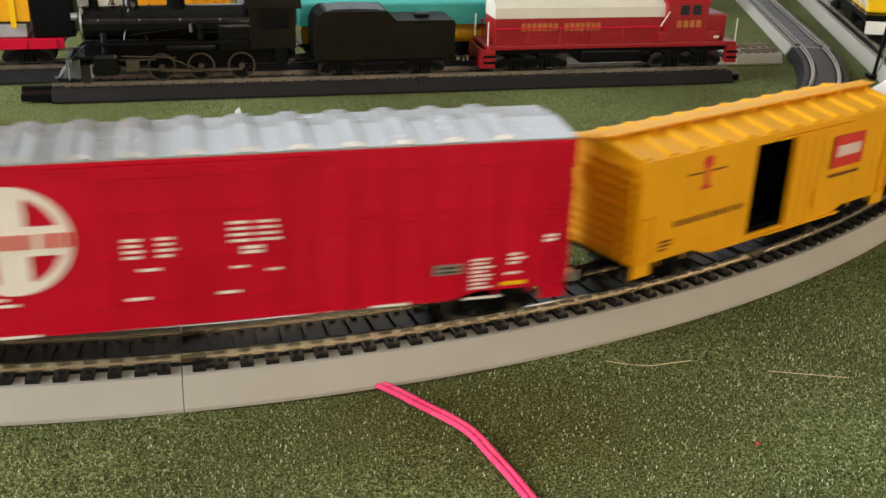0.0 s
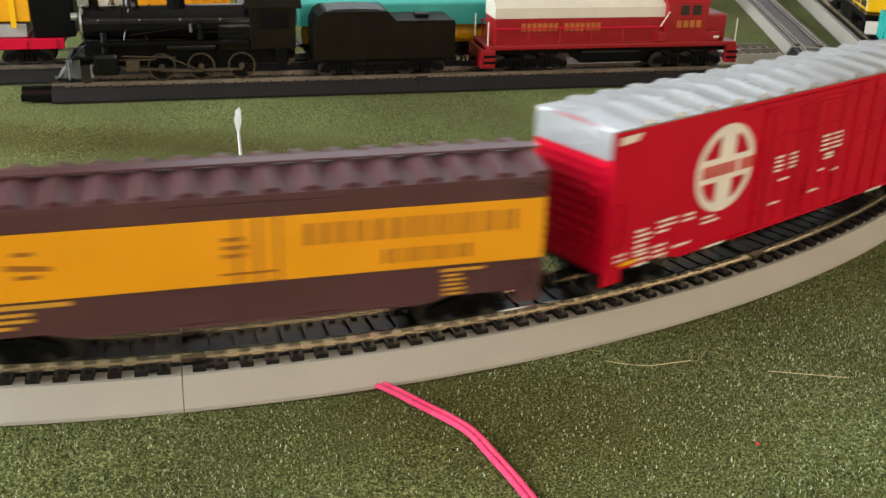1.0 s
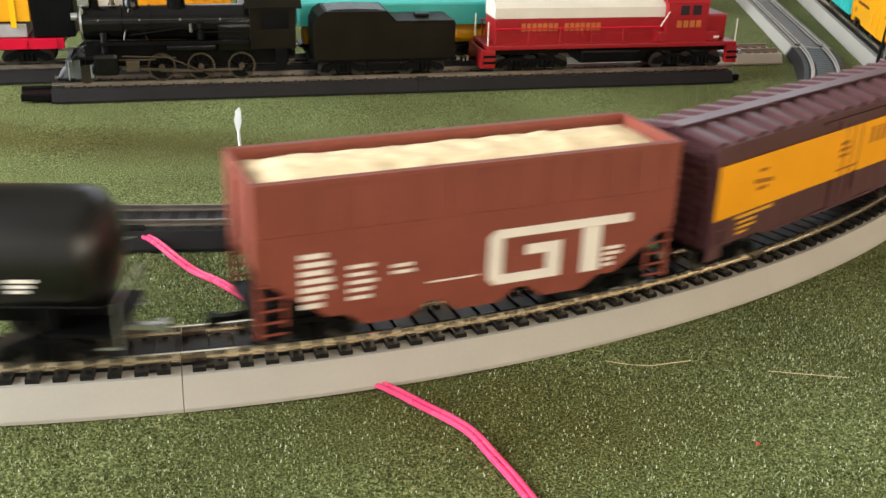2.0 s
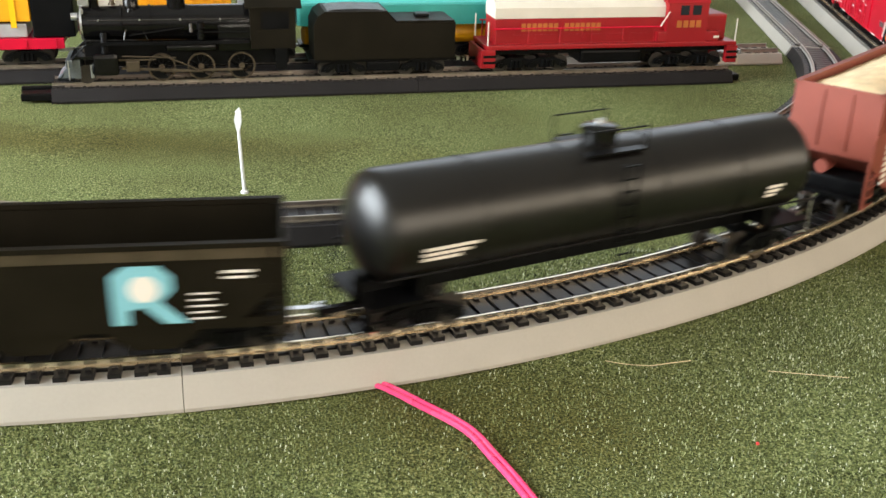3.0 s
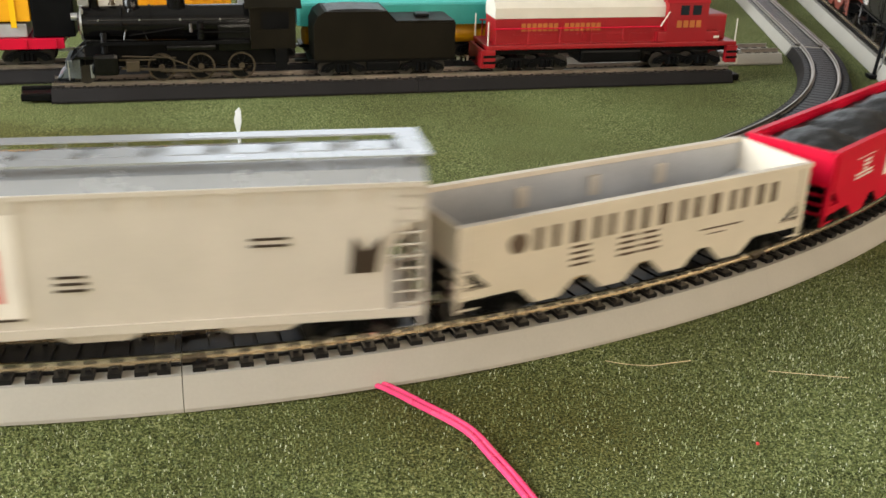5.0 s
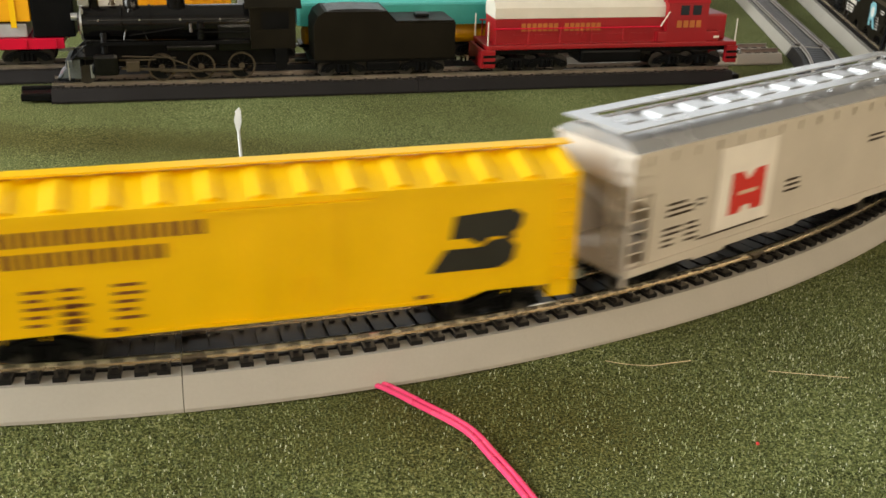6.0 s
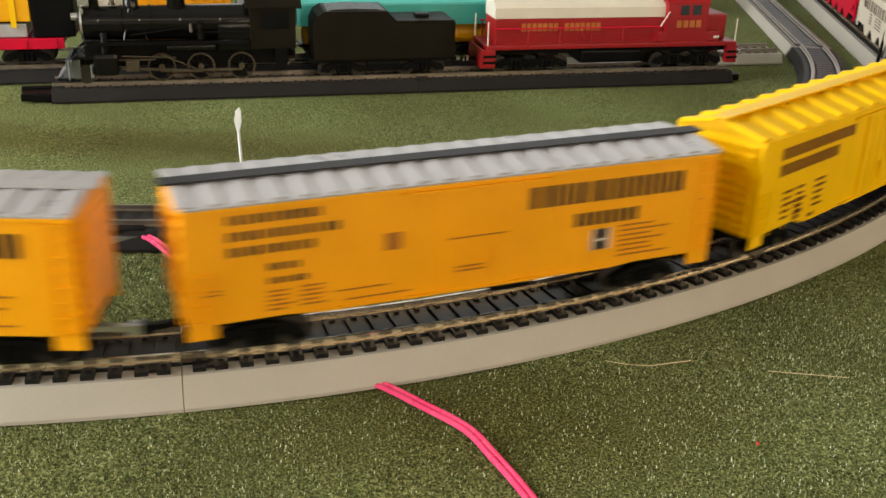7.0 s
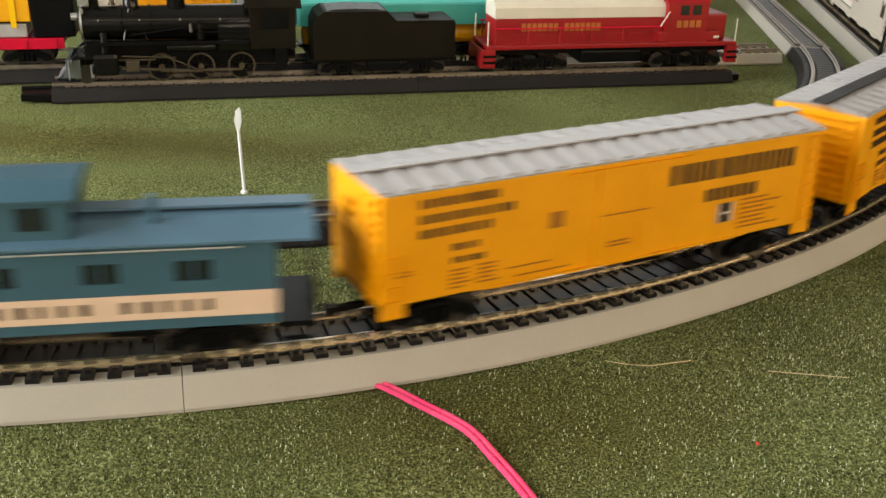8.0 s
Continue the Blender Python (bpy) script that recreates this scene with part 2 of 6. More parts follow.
def lathe(bm, profile, n=28, axis="x", centre=(0, 0, 0)):
    """A round body from (along, radius) pairs."""
    c, rings = Vector(centre), []
    for a, r in profile:
        ring = []
        for i in range(n):
            t = 2 * pi * i / n
            p = (a, r * cos(t), r * sin(t)) if axis == "x" else (r * cos(t), a, r * sin(t)) if axis == "y" else (r * cos(t), r * sin(t), a)
            ring.append(bm.verts.new(c + Vector(p)))
        rings.append(ring)
    fs = [bm.faces.new(rings[0]), bm.faces.new(rings[-1])]
    for A, B in zip(rings, rings[1:]):
        for i in range(n):
            fs.append(bm.faces.new((A[i], A[(i + 1) % n], B[(i + 1) % n], B[i])))
    bmesh.ops.recalc_face_normals(bm, faces=fs)
    return bm


def empty(name, label, category, group="", kind=""):
    return tagged(new(name), label, category, group, kind)


def sweep(bm, stations, outline):
    """A closed (offset, height) outline carried along stations of (x, y, nx, ny), ends capped."""
    rings = [[bm.verts.new((x + nx * o, y + ny * o, z)) for o, z in outline] for x, y, nx, ny in stations]
    n = len(outline)
    fs = [bm.faces.new(rings[0]), bm.faces.new(rings[-1])]
    for A, B in zip(rings, rings[1:]):
        for i in range(n):
            fs.append(bm.faces.new((A[i], A[(i + 1) % n], B[(i + 1) % n], B[i])))
    bmesh.ops.recalc_face_normals(bm, faces=fs)
    return bm


# ---- the plan ----
CX, CY, R = -0.21781, 0.82012, 0.5588          # big curve: centre and radius of the track's middle line
ZR = 0.01475                                   # rail top of the big loop above the turf
ARC = R * pi / 2
STRAIGHT_A, STRAIGHT_B = 0.95, 0.15
LOOP = [("arc", ARC), ("line", STRAIGHT_A), ("arc", ARC), ("line", STRAIGHT_B), ("arc", ARC), ("line", STRAIGHT_A), ("arc", ARC), ("line", STRAIGHT_B)]
LOOP_LENGTH = sum(n for _, n in LOOP)
START = radians(-98.35)


def on_loop(s):
    """Point and outward normal of the big loop, s metres past the start of the near curve."""
    s %= LOOP_LENGTH
    c, th = Vector((CX, CY)), START
    for kind, n in LOOP:
        if kind == "arc":
            if s <= n:
                a = th + s / R
                return c.x + R * cos(a), c.y + R * sin(a), cos(a), sin(a)
            th += n / R
        else:
            d = Vector((-sin(th), cos(th)))
            if s <= n:
                return c.x + R * cos(th) + d.x * s, c.y + R * sin(th) + d.y * s, cos(th), sin(th)
            c = c + d * n
        s -= n


def s_of(theta):
    """Loop metres for an angle, in degrees, on the near curve (past its ends: as if it went on)."""
    return (radians(theta) - START) * R


# ---- table, turf and room ----
def turf():
    bm = bmesh.new()
    nx, ny = 120, 120
    x0, x1, y0, y1 = -1.06, 1.12, -0.10, 2.25
    g = [[bm.verts.new((x0 + (x1 - x0) * i / nx, y0 + (y1 - y0) * j / ny,
                        0.0006 * noise.noise((i * 0.35, j * 0.35, 0)) - 0.0006)) for j in range(ny + 1)] for i in range(nx + 1)]
    for i in range(nx):
        for j in range(ny):
            bm.faces.new((g[i][j], g[i + 1][j], g[i + 1][j + 1], g[i][j + 1]))
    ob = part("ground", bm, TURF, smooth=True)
    return tagged(ob, "green flocked grass mat, olive patches and painted brownish shade", "grass mat", kind="structure")


def flock():
    """Fibres that stand on the mat, thick near the big curve and sparse further back."""
    rng = np.random.default_rng(4)
    pts = []
    for n, xa, xb, ya, yb, size in ((95000, -0.14, 0.20, 0.205, 0.40, 0.00058),):
        p = np.c_[rng.uniform(xa, xb, n), rng.uniform(ya, yb, n)]
        r = np.hypot(p[:, 0] - CX, p[:, 1] - CY)
        r2 = np.hypot(p[:, 0] + 0.172, p[:, 1] - 0.851)
        p = p[(np.abs(r - R) > 0.0205) & (np.abs(r2 - 0.4572) > 0.0195)]
        # fewer than half the fibres stay where shade is painted beside the wire
        painted_shade = ((p[:, 0] - 0.020) / 0.085) ** 2 + ((p[:, 1] - 0.262) / 0.05) ** 2 < rng.uniform(0.3, 1.3, len(p))
        p = p[~painted_shade | (rng.random(len(p)) < 0.40)]
        pts.append(np.c_[p, np.full(len(p), size)])
    p = np.vstack(pts)
    n = len(p)
    a, lean, tall = rng.uniform(0, 2 * pi, n), rng.uniform(0.1, 1.3, n), p[:, 2] * rng.uniform(0.4, 0.9, n)
    w = p[:, 2] * rng.uniform(0.22, 0.42, n)
    dx, dy = np.cos(a), np.sin(a)
    base = np.c_[p[:, :2], np.full(n, -0.0006)]
    side = np.c_[-dy * w, dx * w, np.zeros(n)]
    tip = base + np.c_[dx * np.sin(lean) * tall, dy * np.sin(lean) * tall, np.cos(lean) * tall + 0.0005]
    co = np.stack([base - side, base + side, tip + side * 0.6, tip - side * 0.6], 1).reshape(-1, 3)
    me = bpy.data.meshes.new("turf_flock")
    me.from_pydata(co.tolist(), [], np.arange(4 * n).reshape(-1, 4).tolist())
    me.materials.append(FLOCK)
    tagged(new("turf_flock", me), "loose green flock fibres on the grass mat", "grass", kind="stuff")


def table():
    t = empty("table", "wooden layout table under the grass mat", "table")
    bm = box(bmesh.new(), -1.08, 1.14, -0.12, 2.27, -0.035, -0.004, bevel=0.004)
    part("tabletop", bm, WOOD, t)
    for x in (-1.00, 1.06):
        for y in (-0.04, 2.19):
            part("leg", box(bmesh.new(), x - 0.03, x + 0.03, y - 0.03, y + 0.03, -0.75, -0.035, bevel=0.003), WOOD, t)


def wall_with_window(name, a, b, fixed, axis, w0, w1, s0, s1):
    """A room wall from a to b with one window opening, its frame and pane."""
    z0, z1 = -0.75, 2.0
    bm, th = bmesh.new(), 0.10
    for u0, u1, q0, q1 in ((a, w0, z0, z1), (w1, b, z0, z1), (w0, w1, z0, s0), (w0, w1, s1, z1)):
        if axis == "x":
            box(bm, u0, u1, fixed, fixed + th, q0, q1)
        else:
            box(bm, fixed, fixed + th, u0, u1, q0, q1)
    tagged(part(name, bm, PAINTED_WALL), "plain painted plaster wall with a window opening", "wall", kind="structure")


def room():
    tagged(part("floor", box(bmesh.new(), -1.5, 2.6, -1.1, 3.0, -0.80, -0.75), CARPET), "beige carpeted floor", "floor", kind="structure")
    tagged(part("ceiling", box(bmesh.new(), -1.5, 2.6, -1.1, 3.0, 2.00, 2.05), CEILING), "white painted ceiling", "ceiling", kind="structure")
    wall_with_window("wall_north", -1.4, 2.5, 2.80, "x", -0.9, 1.2, 0.46, 1.64)
    wall_with_window("wall_south", -1.4, 2.5, -1.04, "x", 0.2, 1.9, 0.14, 0.98)
    wall_with_window("wall_west", -1.04, 2.9, -1.40, "y", -0.62, 0.62, 0.14, 1.10)
    wall_with_window("wall_east", -1.04, 2.9, 2.40, "y", -0.92, 0.46, 0.12, 0.88)
    for name, x0, x1, y0, y1, s0, s1 in (("window_1", -0.9, 1.2, 2.83, 2.87, 0.46, 1.64), ("window_2", 0.2, 1.9, -1.01, -0.97, 0.14, 0.98),
                                         ("window_3", -1.37, -1.33, -0.62, 0.62, 0.14, 1.10), ("window_4", 2.43, 2.47, -0.92, 0.46, 0.12, 0.88)):
        w = empty(name, "white framed house window", "window", kind="structure")
        along_x = x1 - x0 > 0.5
        for z0, z1 in ((s0, s0 + 0.05), (s1 - 0.05, s1)):
            part("window_frame", box(bmesh.new(), x0, x1, y0, y1, z0, z1, bevel=0.003), CEILING, w)
        for k in (0, 0.5, 1):
            if along_x:
                c = x0 + 0.025 + (x1 - x0 - 0.05) * k
                b = box(bmesh.new(), c - 0.025, c + 0.025, y0 + 0.004, y1 + 0.004, s0 + 0.05, s1 - 0.05)
            else:
                c = y0 + 0.025 + (y1 - y0 - 0.05) * k
                b = box(bmesh.new(), x0 + 0.004, x1 + 0.004, c - 0.025, c + 0.025, s0 + 0.05, s1 - 0.05)
            part("window_frame", b, CEILING, w)
        yy, xx = (y0 + y1) / 2, (x0 + x1) / 2
        z0, z1 = s0 + 0.04, s1 - 0.04
        pane = box(bmesh.new(), x0, x1, yy - 0.002, yy + 0.002, z0, z1) if along_x else box(bmesh.new(), xx - 0.002, xx + 0.002, y0, y1, z0, z1)
        part("pane", pane, GLASS, w).visible_shadow = False


# ---- track ----
def bed_outline(half, top_half, top, lip=0.0012):
    return [(-half, 0.0), (-half, lip), (-top_half, top), (top_half, top), (half, lip), (half, 0.0)]


def rail_outline(off, top, tall=0.0026):
    f, w, h = 0.0013, 0.0003, 0.00055
    z = top - tall
    return [(off - f, z), (off + f, z), (off + f, z + 0.0004), (off + w, z + 0.0007), (off + w, top - 0.0008), (off + h, top - 0.0006),
            (off + h, top - 0.0001), (off + h - 0.0002, top), (off - h + 0.0002, top), (off - h, top - 0.0001), (off - h, top - 0.0006),
            (off - w, top - 0.0008), (off - w, z + 0.0007), (off - f, z + 0.0004)]


def tie_mesh(half, tall, width, wide, material):
    """A sleeper of snap track: a broad plate between the rails, narrower at both ends, with rail clips."""
    bm = bmesh.new()
    a, b, k = width / 2, wide / 2, 0.0066
    prism(bm, [(-half, -a), (-k - 0.001, -a), (-k, -b), (k, -b), (k + 0.001, -a), (half, -a), (half, a), (k + 0.001, a), (k, b), (-k, b), (-k - 0.001, a), (-half, a)], 0, tall, "z")
    for s in (-1, 1):
        for q in (-1, 1):
            c = s * 0.00875 + q * 0.0021
            box(bm, c - 0.0007, c + 0.0007, -0.0008, 0.0008, tall - 0.0001, tall + 0.0006)
    me = bpy.data.meshes.new("tie")
    bm.normal_update()
    bm.to_mesh(me)
    bm.free()
    me.materials.append(material)
    return me


GREY_SHAPE = dict(half=0.0197, top_half=0.0160, top=0.0106, rail=ZR, tie=0.0128)
BLACK_SHAPE = dict(half=0.0185, top_half=0.0150, top=0.0078, rail=0.0105, tie=0.0128)
TIE_MESH = tie_mesh(0.0145, 0.0019, 0.0040, 0.0060, TIE)


def track_section(stations, ties, shape, bed, rail, label, single_ties=True, group="", connectors=True):
    """A length of snap track: moulded roadbed, two rails, joiners and sleepers."""
    ob = empty("track_section", label, "model track", group)
    part("roadbed", sweep(bmesh.new(), stations, bed_outline(shape["half"], shape["top_half"], shape["top"])), bed, ob, smooth=False)
    for s in (-1, 1):
        part("rail", sweep(bmesh.new(), stations, rail_outline(s * 0.00875, shape["rail"])), rail, ob)
        if connectors:
            x, y, nx, ny = stations[0]
            d = (-ny, nx)
            bm = bmesh.new()
            o = s * 0.00875
            c = Matrix.Translation((x + nx * o, y + ny * o, 0)) @ Matrix.Rotation(atan2(d[1], d[0]), 4, "Z")
            box(bm, 0.0, 0.0075, -0.0016, 0.0016, shape["rail"] - 0.0029, shape["rail"] - 0.0016, c)
            part("rail_joiner", bm, BRASS if bed is GREY_BED else WHEEL, ob)
    z = shape["rail"] - 0.0026 - 0.0019
    w = 0.0099 if shape is GREY_SHAPE else 0.0146
    web = [(-w, z - 0.0004), (w, z - 0.0004), (w, z + 0.0010), (-w, z + 0.0010)]
    part("tie_strip", sweep(bmesh.new(), stations, web), TIE, ob)
    if single_ties:
        for x, y, nx, ny in ties:
            shared("tie", TIE_MESH, ob, Matrix.Translation((x, y, z)) @ Matrix.Rotation(atan2(ny, nx), 4, "Z"))
    else:
        bm = bmesh.new()
        for x, y, nx, ny in ties:
            box(bm, -0.0128, 0.0128, -0.0022, 0.0022, 0, 0.0019, Matrix.Translation((x, y, z)) @ Matrix.Rotation(atan2(ny, nx), 4, "Z"))
        tagged(part("ties", bm, TIE, ob), kind="stuff")
    return ob


def loop_track():
    # four sections of the near curve, cut at their joints
    gap = 0.00012
    sec = R * radians(22.5)
    for k in range(4):
        a, b = k * sec + (gap if k == 1 else 0.00002), (k + 1) * sec - (gap if k == 0 else 0.00002)
        st = [on_loop(a + (b - a) * i / 16) for i in range(17)]
        n = 29
        ties = [on_loop(a + (b - a) * (i + 0.5) / n + (0.0012 if i == 0 else -0.0012 if i == n - 1 else 0)) for i in range(n)]
        ob = track_section(st, ties, GREY_SHAPE, GREY_BED, RAIL, "curved snap track on grey plastic roadbed with black ties", group="loop track")
        # moulded bars that tie the last two sleepers together beside each joint
        for i, j in ((0, 1), (n - 2, n - 1)):
            for o in (-0.0116, 0.0116):
                (xa, ya, na, ma), (xb, yb, nb, mb) = ties[i], ties[j]
                p, q = Vector((xa + na * o, ya + ma * o, 0)), Vector((xb + nb * o, yb + mb * o, 0))
                m = Matrix.Translation(p) @ Matrix.Rotation(atan2(q.y - p.y, q.x - p.x), 4, "Z")
                part("joint_bar", box(bmesh.new(), 0, (q - p).length, -0.0011, 0.0011, ZR - 0.0044, ZR - 0.0030, m), TIE, ob)
    # the rest of the loop
    s, k = 4 * sec, 0
    while s < LOOP_LENGTH - 1e-4:
        e = min(s + 0.2286, LOOP_LENGTH)
        st = [on_loop(s + gap + (e - s - 2 * gap) * i / 10) for i in range(11)]
        n = max(2, round((e - s) / 0.0076))
        track_section(st, [on_loop(s + (e - s) * (i + 0.5) / n) for i in range(n)], GREY_SHAPE, GREY_BED, RAIL,
                      "snap track on grey plastic roadbed with black ties", single_ties=False, group="loop track")
        s = e


IX, IY, IR = -0.167, 0.851, 0.4572             # inner curve


def inner_track():
    def arc(a):
        return IX + IR * cos(a), IY + IR * sin(a), cos(a), sin(a)
    ends = [radians(-6 - 30 * k) for k in range(5)]
    for b, a in zip(ends, ends[1:]):
        st = [arc(a + (b - a) * i / 14) for i in range(15)]
        n = 31
        track_section(st, [arc(a + (b - a) * (i + 0.5) / n) for i in range(n)], BLACK_SHAPE, BLACK_BED, STEEL_RAIL,
                      "curved snap track on black plastic roadbed", single_ties=(b > radians(-40)), group="inner track")
    th = radians(-6)
    x, y, nx, ny = arc(th)
    for k in range(3):
        s = [0.004 + 0.2286 * k, 0.2326 + 0.2286 * k]
        st = [(x - sin(th) * q, y + cos(th) * q, nx, ny) for q in s]
        n = 30
        track_section(st, [(x - sin(th) * q, y + cos(th) * q, nx, ny) for q in (s[0] + 0.2286 * (i + 0.5) / n for i in range(n))], BLACK_SHAPE,
                      GREY_BED, STEEL_RAIL, "straight snap track on grey plastic roadbed", single_ties=(k == 0), group="inner track")
    # feed plug of the inner track
    p = empty("track_feeder", "black plastic track plug with a pink wire", "power feed")
    m = Matrix.Translation((-0.132, 0.392, 0)) @ Matrix.Rotation(radians(12), 4, "Z")
    part("plug", box(bmesh.new(), -0.010, 0.007, -0.012, 0.002, 0.0005, 0.0085, m, bevel=0.0008), BLACK, p)
    part("terminal", box(bmesh.new(), -0.007, 0.004, -0.0135, -0.0122, 0.003, 0.006, m), BOLT, p)


SID_A = radians(14.2)
SID_P = Vector((-0.2408, 0.5957))
SID_D, SID_N = Vector((cos(SID_A), sin(SID_A))), Vector((-sin(SID_A), cos(SID_A)))


def siding_point(along, back=0.0):
    """A point beside the front siding: metres along it from its buffer end, metres behind its middle line."""
    q = SID_P + SID_D * along + SID_N * (0.0185 + back)
    return q.x, q.y


def siding(along0, count, back, bed, label, step=0.2286, single=False):
    for k in range(count):
        a, b = along0 + step * k, along0 + step * (k + 1) - 0.0003
        st = [(*siding_point(q, back), -SID_N.x, -SID_N.y) for q in (a, b)]
        n = 30
        track_section(st, [(*siding_point(a + (b - a) * (i + 0.5) / n, back), -SID_N.x, -SID_N.y) for i in range(n)],
                      BLACK_SHAPE, bed, STEEL_RAIL, label, single_ties=single, group="siding track")


def end_connectors():
    for along, s in ((0.0, -1), (0.4572, 1)):
        x, y = siding_point(along)
        m = Matrix.Translation((x, y, 0)) @ Matrix.Rotation(SID_A, 4, "Z")
        c = empty("roadbed_clip", "black plastic snap connector of the siding's end", "track clip")
        bm = bmesh.new()
        lo, hi = sorted((0.0, s * (0.018 if s < 0 else 0.006)))
        box(bm, lo, hi, -0.0150, -0.0045, 0.0008, 0.0055, m, bevel=0.001)
        part("tongue", bm, BLACK, c)
        bm = bmesh.new()
        lo, hi = sorted((s * 0.001, s * (0.020 if s < 0 else 0.007)))
        box(bm, lo, hi, 0.004, 0.0075, 0.0008, 0.0055, m, bevel=0.0008)
        part("hook", bm, BLACK, c)


turf()
table()
room()
loop_track()
inner_track()
siding(0.0, 2, 0.0, BLACK_BED, "straight snap track on black plastic roadbed", single=True)
siding(-0.3960, 3, 0.052, BLACK_BED, "straight snap track on black roadbed in the yard's second row")
siding(0.2988, 1, 0.052, GREY_BED, "straight snap track on grey plastic roadbed at the yard's end")
siding(0.10, 2, 0.245, BLACK_BED, "straight snap track on black roadbed at the yard's back")
end_connectors()
flock()


# ---- rolling stock ----
# Car space: x forward, y to the inside of the near curve, z up from the rail's top.
def wheel_mesh():
    bm = bmesh.new()
    lathe(bm, [(-0.0009, 0.0058), (-0.0005, 0.0058), (-0.0004, 0.0049), (0.0012, 0.0047), (0.0012, 0.0036), (0.0008, 0.0034), (0.0009, 0.0012)], 16, "y")
    me = bpy.data.meshes.new("wheel")
    bm.to_mesh(me)
    bm.free()
    me.materials.append(WHEEL)
    return me


WHEEL_MESH = wheel_mesh()
TRUCKS = []


def truck(car, x, material=BLACK):
    """A four-wheeled bogie with side frames, springs and bolster."""
    bm = bmesh.new()
    for s in (-1, 1):
        y0, y1 = sorted((s * 0.0112, s * 0.0132))
        prism(bm, [(-0.0150, 0.0038), (-0.0135, 0.0070), (-0.0050, 0.0098), (0.0050, 0.0098), (0.0135, 0.0070), (0.0150, 0.0038), (0.0105, 0.0030),
                   (0.0060, 0.0056), (0.0050, 0.0030), (-0.0050, 0.0030), (-0.0060, 0.0056), (-0.0105, 0.0030)], y0, y1, "y")
        for xx in (-0.0105, 0.0105):
            rod(bm, (xx, s * 0.0128, 0.0049), (xx, s * 0.0142, 0.0049), 0.0018, 8)
        for k in (-0.0028, 0, 0.0028):
            rod(bm, (k, s * 0.0136, 0.0036), (k, s * 0.0136, 0.0082), 0.0011, 6)
    box(bm, -0.0030, 0.0030, -0.0120, 0.0120, 0.0060, 0.0092)
    t = part("truck", bm, material, car)
    t.matrix_local = Matrix.Translation((x, 0, 0))
    for xx in (-0.0105, 0.0105):
        b = rod(bmesh.new(), (xx, -0.0115, 0.0049), (xx, 0.0115, 0.0049), 0.0010, 8)
        part("axle", b, WHEEL, t)
        for s in (-1, 1):
            shared("wheel", WHEEL_MESH, t, Matrix.Translation((xx, s * 0.0082, 0.0049)) @ Matrix.Rotation(0 if s < 0 else pi, 4, "Z"))
    TRUCKS.append((car, t, x))
    return t


def coupler(car, x, s):
    bm = bmesh.new()
    lo, hi = sorted((x - s * 0.006, x + s * 0.0085))
    box(bm, lo, hi, -0.0012, 0.0012, 0.0068, 0.0086)
    prism(bm, [(x + s * 0.0075, -0.0022), (x + s * 0.0115, -0.0020), (x + s * 0.0118, -0.0006), (x + s * 0.0095, 0.0002), (x + s * 0.0112, 0.0022), (x + s * 0.0085, 0.0022)], 0.0062, 0.0094, "z")
    part("coupler", bm, BOLT if s > 0 else BLACK, car)


def running_gear(car, L, inset=0.024, floor=0.0125, half=0.0135, material=BLACK):
    """Floor, centre sill, brake gear, trucks and couplers."""
    bm = bmesh.new()
    box(bm, -L / 2 + 0.001, L / 2 - 0.001, -half, half, floor - 0.0015, floor)
    box(bm, -L / 2 + 0.004, L / 2 - 0.004, -0.0028, 0.0028, floor - 0.005, floor - 0.0015)
    for k in range(-4, 5):
        box(bm, k * L * 0.09 - 0.0007, k * L * 0.09 + 0.0007, -half, half, floor - 0.0028, floor - 0.0015)
    part("underframe", bm, material, car)
    bm = bmesh.new()
    rod(bm, (0.010, -0.008, floor - 0.004), (0.026, -0.008, floor - 0.004), 0.0026, 10)
    rod(bm, (-0.02, -0.007, floor - 0.003), (0.012, -0.007, floor - 0.003), 0.0005, 6)
    part("brake_cylinder", bm, material, car)
    for s in (-1, 1):
        truck(car, s * (L / 2 - inset), material)
        coupler(car, s * L / 2, s)


def row_of_blocks(bm, x, z, n, w, h, pitch, side, y, slits=0, seed=1, gaps=()):
    """A word as plain upright blocks from x, in reading order on that side of the car."""
    rng = random.Random(seed)
    for i in range(n):
        if i in gaps:
            continue
        k = rng.uniform(0.45, 0.78) if slits else 1
        bar(bm, x + i * pitch, x + i * pitch + w * k, z, z + h, side, y)


def word(car, material, label, x, z, n, w, h, pitch, side, y, seed=1, gaps=(), widths=None, gap=0.22, stroke=0.38):
    """A large word: one or two plain upright bars a letter, as wide as the letter is, each a part of its lettering."""
    rng = random.Random(seed)
    widths = widths or [0.0 if i in gaps else rng.uniform(0.75, 1.0) for i in range(n)]
    unit = n * pitch / (sum(widths) + gap * n)
    head = None
    for k in widths:
        if k:
            bm = bmesh.new()
            if k > 0.6:
                bar(bm, x, x + stroke * k * unit, z, z + h, side, y)
                bar(bm, x + (1 - stroke) * k * unit, x + k * unit, z, z + h, side, y)
            else:
                bar(bm, x, x + k * unit, z, z + h, side, y)
            ob = part("letter_block", bm, material, car, label if head is None else "")
            head = head or ob
        x += (k + gap if k else 0.5) * unit


NINE = (1.25, 0.38, 0.72, 1.35, 1.0, 0.9, 0.9, 0.74, 0.74)
FOUR = (0.92, 1.0, 1.0, 0.92)


